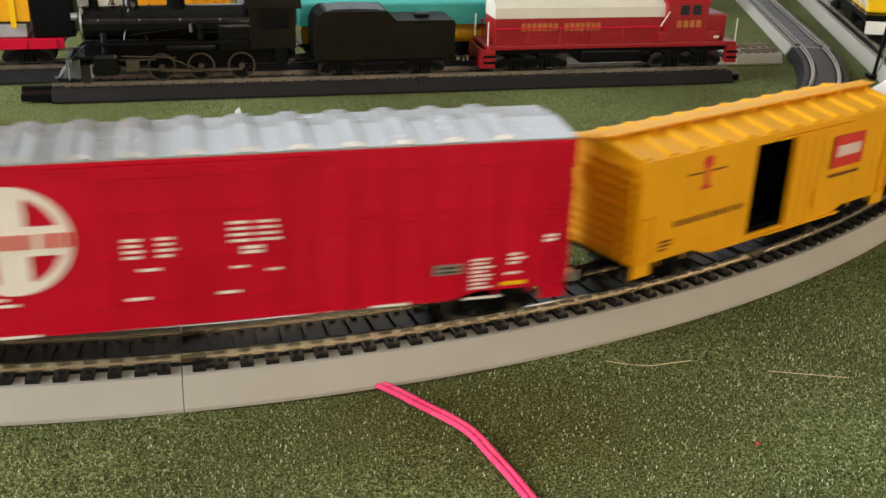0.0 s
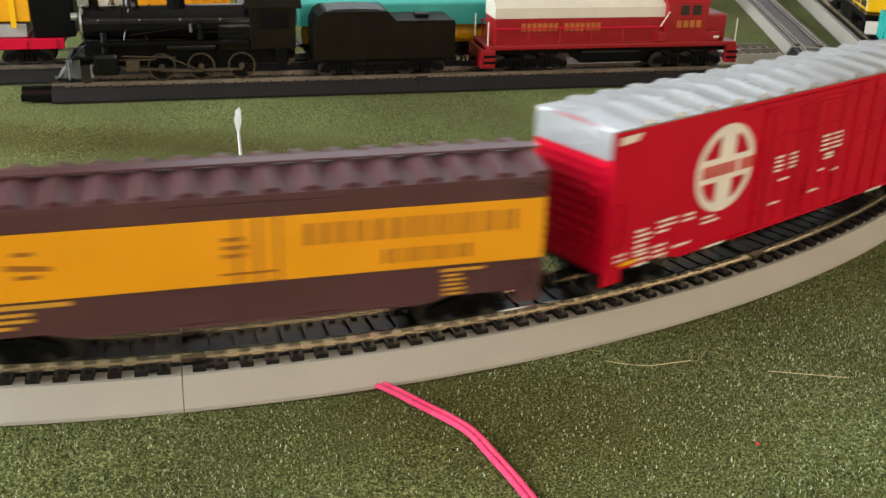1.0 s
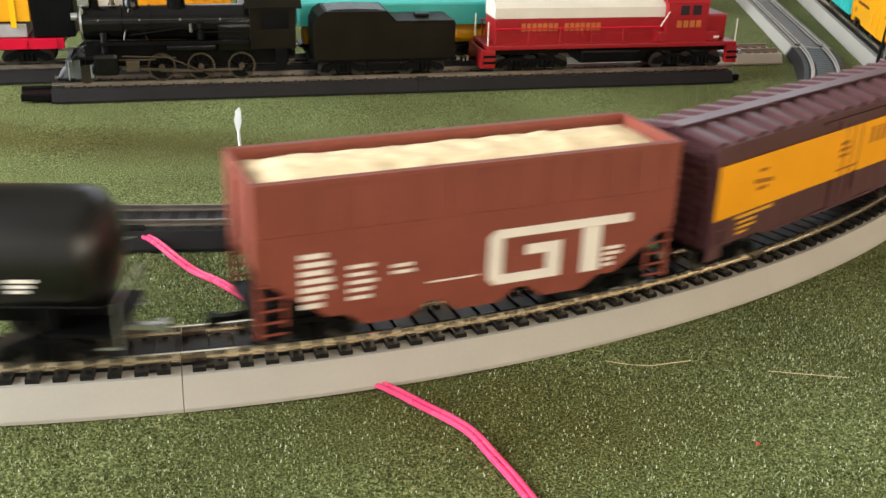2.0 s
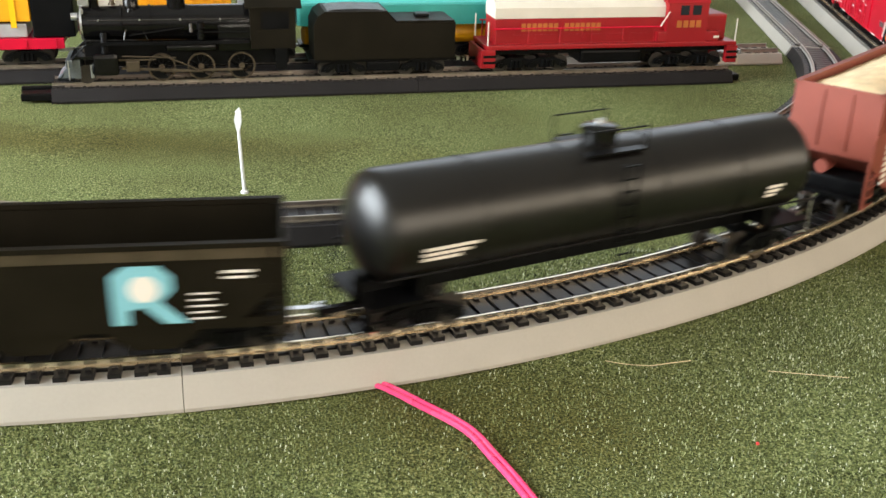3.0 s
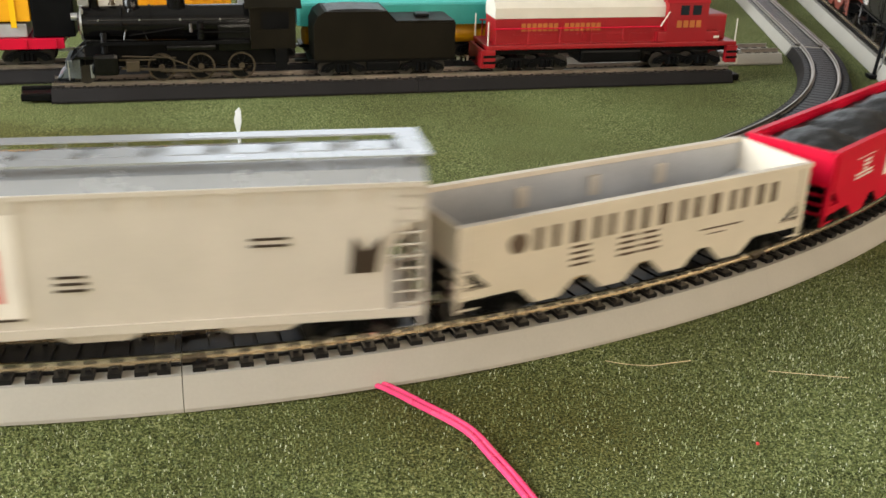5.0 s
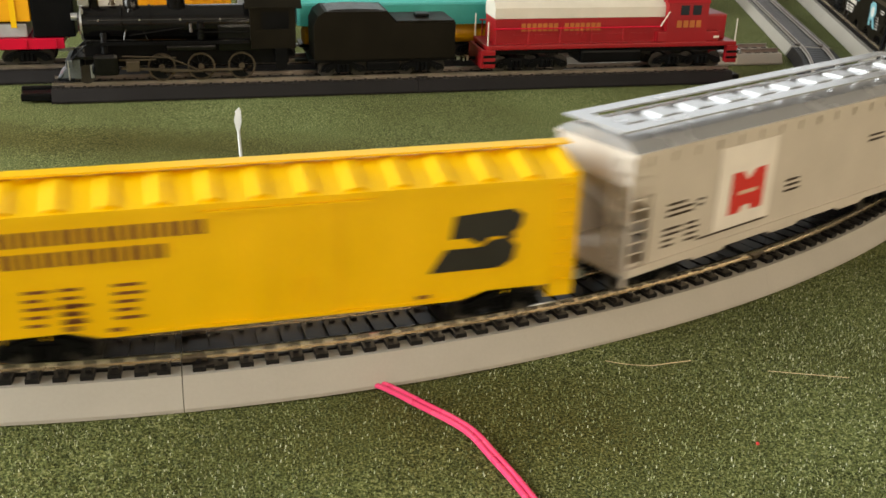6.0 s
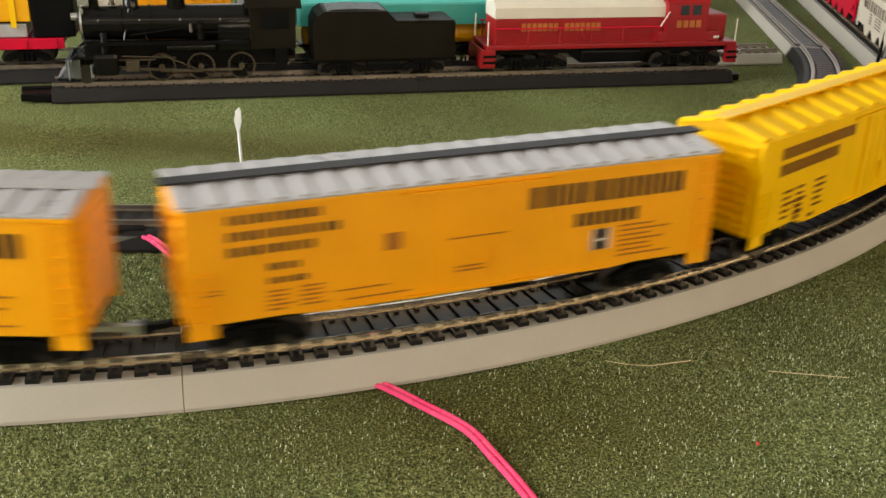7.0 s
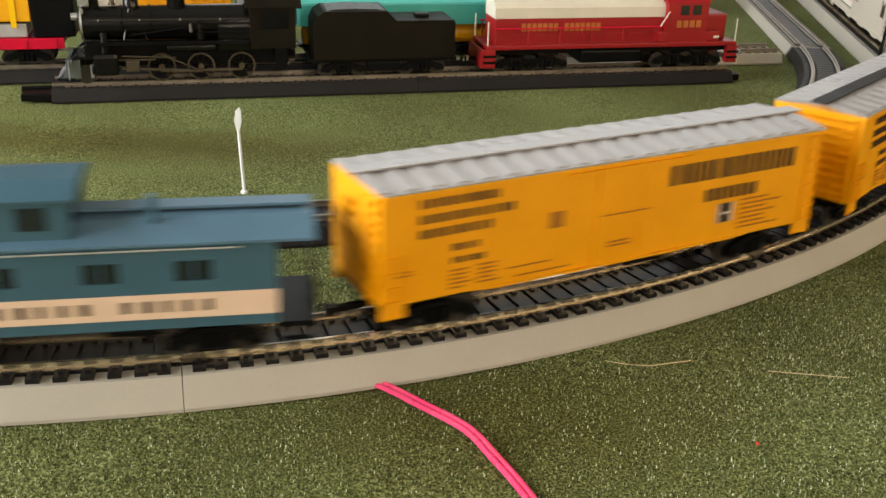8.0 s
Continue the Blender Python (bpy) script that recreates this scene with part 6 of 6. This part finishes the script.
        part("air_pump", lathe(bmesh.new(), [(0.0262, 0.0022), (0.0300, 0.0024), (0.0306, 0.0016), (0.0322, 0.0016), (0.0328, 0.0024), (0.0368, 0.0022)], 14, "z", (0.0880, s * 0.0132, 0)), SATIN_BLACK, e)
        for x in (0.0215, 0.0225):
            part("cylinder_cock", rod(bmesh.new(), (x, s * 0.0150, 0.0040), (x, s * 0.0150, 0.0120), 0.0005, 6), BOLT, cyl)
        part("pilot_grab", rod(bmesh.new(), (0.0085, s * 0.0148, 0.0150), (0.0085, s * 0.0148, 0.0030), 0.0005, 6), BOLT, e)
        part("marker_lamp", lathe(bmesh.new(), [(0.0415, 0.0012), (0.0440, 0.0012), (0.0446, 0.0005)], 10, "z", (0.0185, s * 0.0075, 0)), BOLT, e)
    part("number_board", box(bmesh.new(), 0.0165, 0.0230, -0.0050, 0.0050, 0.0455, 0.0530, bevel=0.0006), BOLT, e, "pale metal headlamp casing")
    # Bright ring added to paint the highlight round the smokebox front.
    part("smokebox_highlight_ring", lathe(bmesh.new(), [(0.0170, 0.0102), (0.0184, 0.0104)], 32, "x", (0, 0, zc)), BOLT, e, "bright ring painted in for the smokebox highlight")
    bm = bmesh.new()
    box(bm, 0.0180, 0.1420, -0.0075, 0.0075, 0.0090, 0.0235)
    part("frame", bm, BLACK, e)
    part("firebox", box(bmesh.new(), 0.0980, 0.1240, -0.0122, 0.0122, 0.0180, 0.0350, bevel=0.002), SATIN_BLACK, e)
    part("pilot_foot", prism(bmesh.new(), [(0.0010, -0.0120), (0.0010, 0.0120), (0.0110, 0.0150), (0.0110, -0.0150)], 0.0020, 0.0035, "z"), BLACK, e)
    for i in range(9):
        y = -0.0120 + 0.0030 * i
        part("pilot_slat", rod(bmesh.new(), (0.0015, y * 0.8, 0.0028), (0.0100, y, 0.0120), 0.0009, 5), PILOT_STEEL, e)
    part("pilot_back", prism(bmesh.new(), [(0.0035, 0.0030), (0.0150, 0.0030), (0.0150, 0.0145), (0.0105, 0.0145)], -0.0125, 0.0125, "y"), PILOT_STEEL, e, "sloping cowcatcher, pale steel painted in for its glints")
    part("pilot_beam", box(bmesh.new(), 0.0070, 0.0110, -0.0152, 0.0152, 0.0105, 0.0150, bevel=0.0005), PILOT_STEEL, e)
    part("pilot_deck", box(bmesh.new(), 0.0100, 0.0230, -0.0130, 0.0130, 0.0150, 0.0165), SATIN_BLACK, e)
    for s in (-1, 1):
        bm = bmesh.new()
        y0, y1 = sorted((s * 0.0150, s * 0.0160))
        for x0, x1, z0, z1 in ((0.118, 0.146, 0.0200, 0.0320), (0.118, 0.1245, 0.0320, 0.0460), (0.1420, 0.146, 0.0320, 0.0460), (0.1245, 0.1420, 0.0430, 0.0460)):
            box(bm, x0, x1, y0, y1, z0, z1)
        side = part("cab_side", bm, OLIVE_BLACK, e)
        part("cab_window", box(bmesh.new(), 0.1245, 0.1420, *sorted((s * 0.0151, s * 0.0155)), 0.0320, 0.0430), BLACK, side)
    part("cab_front", box(bmesh.new(), 0.1180, 0.1190, -0.0150, 0.0150, 0.0240, 0.0470), OLIVE_BLACK, e)
    q = [(-0.0172, 0.0458), (-0.0100, 0.0500), (0, 0.0515), (0.0100, 0.0500), (0.0172, 0.0458)]
    part("cab_roof", prism(bmesh.new(), q + [(a, b - 0.0009) for a, b in q[::-1]], 0.1150, 0.1500, "x"), OLIVE_BLACK, e)
    return in_yard(e, 0.003)


def tender():
    t = empty("tender", "plain dusty black coal tender behind the steam locomotive", "tender")
    bm = bmesh.new()
    prism(bm, [(0.0030, 0.0120), (0.0950, 0.0120), (0.0950, 0.0350), (0.0560, 0.0350), (0.0520, 0.0395), (0.0500, 0.0425), (0.0100, 0.0425), (0.0055, 0.0395), (0.0030, 0.0340)], -0.0165, 0.0165, "y")
    body = part("body", bm, OLIVE_BLACK, t)
    part("deck_rim", box(bmesh.new(), 0.0560, 0.0945, -0.0160, 0.0160, 0.0350, 0.0362, bevel=0.0004), OLIVE_BLACK, t)
    part("hatch", box(bmesh.new(), 0.0710, 0.0800, -0.0045, 0.0045, 0.0362, 0.0385, bevel=0.0008), BLACK, t)
    part("coal", prism(bmesh.new(), [(0.012, 0.0425), (0.049, 0.0425), (0.043, 0.0432), (0.028, 0.0436), (0.016, 0.0432)], -0.0130, 0.0130, "y"), COAL, t)
    part("frame", box(bmesh.new(), 0.000, 0.0970, -0.0140, 0.0140, 0.0098, 0.0120), BLACK, t)
    part("drawbar", box(bmesh.new(), -0.0080, 0.0020, -0.0015, 0.0015, 0.0080, 0.0098), BLACK, t)
    for x in (0.0220, 0.0740):
        truck(t, x)
    coupler(t, 0.0970, 1)
    for s in (-1, 1):
        part("ladder", rod(bmesh.new(), (0.0950, s * 0.0150, 0.0060), (0.0950, s * 0.0150, 0.0340), 0.0004, 6), BLACK, t)
        part("equaliser", box(bmesh.new(), 0.0370, 0.0590, *sorted((s * 0.0120, s * 0.0138)), 0.0035, 0.0095, bevel=0.0008), BLACK, t)
    return in_yard(t, 0.1575)


def red_engine():
    d = empty("diesel_locomotive", "red diesel locomotive with an ivory upper hood, standing on black track", "locomotive")
    L = 0.186
    part("walkway", box(bmesh.new(), 0.0020, L - 0.0020, -0.0172, 0.0172, 0.0160, 0.0190, bevel=0.0006), RED_LOCO, d)
    part("hood", box(bmesh.new(), 0.0090, 0.1300, -0.0118, 0.0118, 0.0190, 0.0355), RED_LOCO, d)
    q = [(-0.0118, 0.0357), (0.0118, 0.0357), (0.0118, 0.0425), (0.0095, 0.0460), (0.0040, 0.0478), (-0.0040, 0.0478), (-0.0095, 0.0460), (-0.0118, 0.0425)]
    part("upper_hood", prism(bmesh.new(), q, 0.0085, 0.1300, "x"), IVORY, d, "ivory painted upper hood")
    bm = box(bmesh.new(), 0.1300, 0.1600, -0.0165, 0.0165, 0.0190, 0.0455)
    q = [(-0.0168, 0.0455), (0.0168, 0.0455), (0.0110, 0.0505), (-0.0110, 0.0505)]
    prism(bm, q, 0.1290, 0.1610, "x")
    cab = part("cab", bm, RED_LOCO, d)
    part("nose", box(bmesh.new(), 0.1600, 0.1770, -0.0120, 0.0120, 0.0190, 0.0372, bevel=0.0015), RED_LOCO, d)
    part("battery_box", box(bmesh.new(), 0.1240, 0.1700, -0.0164, 0.0164, 0.0190, 0.0262, bevel=0.0008), RED_LOCO, d)
    part("headlight", box(bmesh.new(), 0.1765, 0.1780, -0.003, 0.003, 0.0310, 0.0340, bevel=0.0004), IVORY, d)
    for s in (-1, 1):
        for x in (0.1390, 0.1480):
            part("window", box(bmesh.new(), x, x + 0.0062, *sorted((s * 0.0163, s * 0.0168)), 0.0375, 0.0440), DARK_GLASS, cab)
        bm = bmesh.new()
        row_of_blocks(bm, 0.0270 if s < 0 else -0.085, 0.0272, 15, 0.0029, 0.0052, 0.0038, s, 0.0120, 0, 91, gaps=(7,))
        part("lettering", bm, DIM_GOLD_INK, d, "dull gold lettering on the hood")["kind"] = "stuff"
        bm = bmesh.new()
        row_of_blocks(bm, 0.1370 if s < 0 else -0.156, 0.0290, 4, 0.0036, 0.0048, 0.0048, s, 0.0167, 0, 92)
        part("lettering", bm, DIM_GOLD_INK, d, "dull gold marks on the cab")["kind"] = "stuff"
        for i in range(6):
            x = 0.020 + i * 0.017
            part("hood_door", box(bmesh.new(), x, x + 0.0140, *sorted((s * 0.0117, s * 0.0120)), 0.0205, 0.0250), RED_LOCO, d)
        part("handrail", rod(bmesh.new(), (0.0060, s * 0.0168, 0.0300), (0.1250, s * 0.0168, 0.0300), 0.0005, 6), RED_HOT, d)
        part("handrail", rod(bmesh.new(), (0.1250, s * 0.0168, 0.0300), (0.1310, s * 0.0168, 0.0400), 0.0005, 6), IVORY, d)
        for i in range(6):
            x = 0.008 + i * 0.0225
            part("stanchion", rod(bmesh.new(), (x, s * 0.0168, 0.0190), (x, s * 0.0168, 0.0300), 0.0004, 6), RED_LOCO, d)
        for x0, x1 in ((0.0005, 0.0085), (L - 0.0085, L - 0.0005)):
            st = part("step_well", box(bmesh.new(), x0, x1, *sorted((s * 0.0120, s * 0.0170)), 0.0040, 0.0160, bevel=0.0005), RED_LOCO, d)
            for z in (0.0070, 0.0110):
                part("step", box(bmesh.new(), x0 - 0.0002, x1 + 0.0002, *sorted((s * 0.0165, s * 0.0174)), z, z + 0.0016), BLACK, st)
        for x in (0.0030, L - 0.0030):
            part("grab_rail", rod(bmesh.new(), (x, s * 0.0160, 0.0190), (x, s * 0.0160, 0.0345), 0.0005, 6), IVORY, d, "ivory grab rail")
        part("number_plate", box(bmesh.new(), 0.1660, 0.1700, *sorted((s * 0.0163, s * 0.0168)), 0.0215, 0.0230), IVORY, d)
    part("fuel_tank", box(bmesh.new(), 0.0700, 0.1150, -0.0130, 0.0130, 0.0050, 0.0140, bevel=0.002), BLACK, d)
    part("frame", box(bmesh.new(), 0.0030, L - 0.0030, -0.0110, 0.0110, 0.0120, 0.0160), BLACK, d)
    part("pilot", box(bmesh.new(), L - 0.0010, L + 0.0010, -0.0165, 0.0165, 0.0030, 0.0080), IVORY, d, "pale pilot plate")
    part("pilot", box(bmesh.new(), -0.0010, 0.0010, -0.0165, 0.0165, 0.0040, 0.0160), RED_LOCO, d)
    for x in (0.035, 0.150):
        for k in (-0.011, 0.011):
            truck(d, x + k)
    coupler(d, L, 1)
    coupler(d, 0, -1)
    return in_yard(d, 0.272)


def red_flatcar():
    f = empty("flat_car", "red flat car on the yard's second track", "freight car")
    part("deck", box(bmesh.new(), 0, 0.190, -0.0175, 0.0175, 0.0145, 0.0183, bevel=0.0005), RED_HOT, f)
    for s in (-1, 1):
        part("side_sill", box(bmesh.new(), 0, 0.190, *sorted((s * 0.0170, s * 0.0182)), 0.0120, 0.0188), RED_HOT, f)
        for i in range(11):
            x = 0.006 + i * 0.0178
            part("stake_pocket", box(bmesh.new(), x - 0.0012, x + 0.0012, *sorted((s * 0.0180, s * 0.0190)), 0.0130, 0.0183), RED_HOT, f)
    part("centre_sill", box(bmesh.new(), 0.004, 0.186, -0.0060, 0.0060, 0.0090, 0.0145), BLACK, f)
    for x in (0.024, 0.166):
        truck(f, x)
    coupler(f, 0.190, 1)
    in_yard(f, -0.185, 0.052)
    c = empty("loading_crane", "yellow toy crane house with grey tracks and a black counterweight", "toy crane")
    part("track_base", box(bmesh.new(), 0.080, 0.168, -0.0150, 0.0150, 0.0190, 0.0275, bevel=0.001), INNER_GREY, c)
    part("house", box(bmesh.new(), 0.075, 0.171, -0.0165, 0.0165, 0.0292, 0.0640, bevel=0.001), YELLOW, c)
    part("turntable", box(bmesh.new(), 0.090, 0.160, -0.0120, 0.0120, 0.0275, 0.0292), BLACK, c)
    part("corner_post", box(bmesh.new(), 0.1590, 0.1625, -0.0172, -0.0166, 0.0255, 0.0630), LEMON, c)
    part("lettering", box(bmesh.new(), 0.1180, 0.1420, -0.0168, -0.0166, 0.0465, 0.0505), RED_INK, c, "red lettering")
    part("counterweight", box(bmesh.new(), 0.1715, 0.1975, -0.0160, 0.0160, 0.0190, 0.0620, bevel=0.001), BLACK, c)
    in_yard(c, -0.185, 0.052)


def yard_boxcar(label, along, L, body, roof, eave=0.050, back=0.052):
    b = empty("boxcar", label, "freight car")
    h = 0.0180
    part("body", box(bmesh.new(), 0, L, -h, h, 0.0120, eave, bevel=0.0006), body, b)
    part("roof", prism(bmesh.new(), [(-h - 0.0004, eave), (h + 0.0004, eave), (h + 0.0004, eave + 0.0008), (0, eave + 0.0045), (-h - 0.0004, eave + 0.0008)], -0.001, L + 0.001, "x"), roof, b)
    for i in range(9):
        x = 0.006 + (L - 0.012) * i / 8
        part("side_rib", box(bmesh.new(), x - 0.0005, x + 0.0005, -h - 0.0006, -h + 0.0001, 0.0130, eave - 0.001), body, b)
    part("door", box(bmesh.new(), L * 0.4, L * 0.58, -h - 0.0011, -h + 0.0001, 0.0128, eave - 0.0025), body, b)
    part("underframe", box(bmesh.new(), 0.002, L - 0.002, -0.010, 0.010, 0.0095, 0.0122), BLACK, b)
    for x in (0.022, L - 0.022):
        truck(b, x)
    coupler(b, L, 1)
    return in_yard(b, along, back)


def turquoise_car():
    c = empty("hopper_car", "turquoise covered car above a yellow tank, in the yard", "freight car")
    L = 0.150
    q = [(-0.0178, 0.0245), (0.0178, 0.0245), (0.0178, 0.0390), (0.0090, 0.0480), (-0.0090, 0.0480), (-0.0178, 0.0390)]
    part("body", prism(bmesh.new(), q, 0.0, L, "x"), TURQUOISE, c)
    part("body_rim", box(bmesh.new(), 0, L, -0.0184, 0.0184, 0.0375, 0.0395, bevel=0.0004), TURQUOISE, c)
    part("side_skirt", box(bmesh.new(), 0.002, L - 0.002, -0.0182, 0.0182, 0.0240, 0.0375), TEAL, c)
    part("tank", lathe(bmesh.new(), [(0.004, 0.004), (0.006, 0.0085), (L - 0.006, 0.0085), (L - 0.004, 0.004)], 24, "x", (0, -0.004, 0.0160)), YELLOW, c, "yellow cylindrical tank", smooth=True)
    part("end_post", box(bmesh.new(), L - 0.006, L - 0.0045, -0.0178, -0.0165, 0.0080, 0.0245), IVORY, c)
    part("end_frame", box(bmesh.new(), L + 0.0005, L + 0.018, -0.0150, 0.0150, 0.0110, 0.0220, bevel=0.001), RED_LOCO, c)
    part("underframe", box(bmesh.new(), 0.002, L + 0.018, -0.0100, 0.0100, 0.0080, 0.0100), BLACK, c)
    for x in (0.022, L - 0.022):
        truck(c, x)
    return in_yard(c, 0.155, 0.052)


def sign_post():
    s = empty("sign_post", "small white plastic signpost with an arrow-shaped head, on the grass mat", "sign")
    part("base", lathe(bmesh.new(), [(-0.0006, 0.0019), (0.0006, 0.0018), (0.0010, 0.0011)], 14, "z"), SIGN_WHITE, s)
    part("post", rod(bmesh.new(), (0, 0, 0.0008), (-0.0008, 0, 0.0400), 0.00085, 10, 0.0007), SIGN_WHITE, s)
    head = prism(bmesh.new(), [(-0.0014, 0.0310), (0.0000, 0.0300), (0.0012, 0.0345), (0.0013, 0.0395), (0.0006, 0.0418), (-0.0008, 0.0405), (-0.0021, 0.0365), (-0.0020, 0.0345)], -0.0012, -0.0002, "y")
    part("head", head, SIGN_WHITE, s)
    s.matrix_world = pose(-0.0957, 0.4524, 0.0, 0, -1.5, 6)


def black_mast():
    m = empty("signal_mast", "black plastic trackside mast beside the loop track", "signal")
    part("base", box(bmesh.new(), -0.0045, 0.0045, -0.0045, 0.0045, -0.0005, 0.0025, bevel=0.0006), BLACK, m)
    part("pole", rod(bmesh.new(), (0, 0, 0.002), (0, 0, 0.075), 0.0013, 10), BLACK, m)
    part("brace", rod(bmesh.new(), (0.0045, 0, 0.002), (0.0015, 0, 0.060), 0.0007, 8), BOLT, m)
    part("target", lathe(bmesh.new(), [(-0.001, 0.006), (0.001, 0.006)], 18, "y", (0, -0.002, 0.080)), BLACK, m)
    m.matrix_world = pose(0.3135, 0.7390, 0, 0, 5, 0)


def tube(points, r, n=10):
    bm = bmesh.new()
    pts = [Vector(p) for p in points]
    fine = []
    for i in range(len(pts) - 1):
        p0, p1, p2, p3 = pts[max(i - 1, 0)], pts[i], pts[i + 1], pts[min(i + 2, len(pts) - 1)]
        for k in range(8):
            t = k / 8
            fine.append(0.5 * ((2 * p1) + (p2 - p0) * t + (2 * p0 - 5 * p1 + 4 * p2 - p3) * t * t + (3 * p1 - p0 - 3 * p2 + p3) * t ** 3))
    fine.append(pts[-1])
    rings = []
    for i, p in enumerate(fine):
        d = (fine[min(i + 1, len(fine) - 1)] - fine[max(i - 1, 0)]).normalized()
        u = d.cross(Vector((0, 0, 1))).normalized()
        v = u.cross(d)
        rings.append([bm.verts.new(p + u * r * cos(2 * pi * k / n) + v * r * sin(2 * pi * k / n)) for k in range(n)])
    for A, B in zip(rings, rings[1:]):
        for k in range(n):
            bm.faces.new((A[k], A[(k + 1) % n], B[(k + 1) % n], B[k]))
    bm.faces.new(rings[0])
    bm.faces.new(rings[-1])
    bmesh.ops.recalc_face_normals(bm, faces=bm.faces[:])
    return bm


def pink_wire():
    """Twin feeder wire: from the inner track's plug, under the big curve, and out over the front of the mat."""
    w = empty("feeder_wire", "twin pink insulated wire lying on the grass mat", "wire")
    line = [(-0.126, 0.384, 0.005), (-0.118, 0.376, 0.006), (-0.105, 0.3635, 0.0035), (-0.0965, 0.3570, 0.0014), (-0.0848, 0.3482, 0.0011), (-0.066, 0.3290, 0.0010), (-0.043, 0.3010, 0.0010),
            (-0.0235, 0.2810, 0.0010), (-0.0156, 0.2748, 0.0012), (-0.0062, 0.2645, 0.0026), (0.0078, 0.2512, 0.0030), (0.0155, 0.2396, 0.0018), (0.0240, 0.2232, 0.0012), (0.0330, 0.2000, 0.0011), (0.040, 0.165, 0.0011)]
    for k in (-1, 1):
        part("strand", tube([(x + 0.0006 + 0.00068 * k, y + 0.00062 * k, z + 0.0001 * k) for x, y, z in line], 0.00092), PINK, w)


def litter():
    """Straws and specks on the mat."""
    for pts, r, mat, what in ((((0.0560, 0.2985, 0.0006), (0.0630, 0.2962, 0.0008), (0.0705, 0.2950, 0.0012)), 0.00012, SAND, "thin pale straw lying on the grass mat"),
                              (((0.0705, 0.2950, 0.0012), (0.0775, 0.2966, 0.0016), (0.0850, 0.2994, 0.0012)), 0.00014, SAND, "pale straw lying on the grass mat"),
                              (((0.1100, 0.2950, 0.0007), (0.1230, 0.2930, 0.0010), (0.1360, 0.2922, 0.0007)), 0.00012, SAND, "thin pale straw lying on the grass mat")):
        tagged(part("straw", tube(pts, r, 6), mat), what, "straw")
    tagged(part("speck", lathe(bmesh.new(), [(0, 0.0004), (0.0004, 0.0006), (0.0008, 0.0003)], 8, "z", (0.0946, 0.2518, 0.0002)), RED_INK), "tiny red speck on the grass mat", "speck")


steam_engine()
tender()
red_engine()
red_flatcar()
yard_boxcar("pale grey boxcar on the yard's second track", 0.019, 0.030, PALE, SILVER, 0.047)
yard_boxcar("orange boxcar on the yard's second track", 0.052, 0.060, ORANGE, YELLOW, 0.049)
yard_boxcar("pale grey boxcar with a silver roof on the yard's second track", 0.116, 0.034, INNER_GREY, SILVER, 0.046)
turquoise_car()
yard_boxcar("rust-brown boxcar at the back of the yard", 0.385, 0.140, RUST, RUST, 0.042, 0.245)
sign_post()
black_mast()
pink_wire()
litter()


motions()
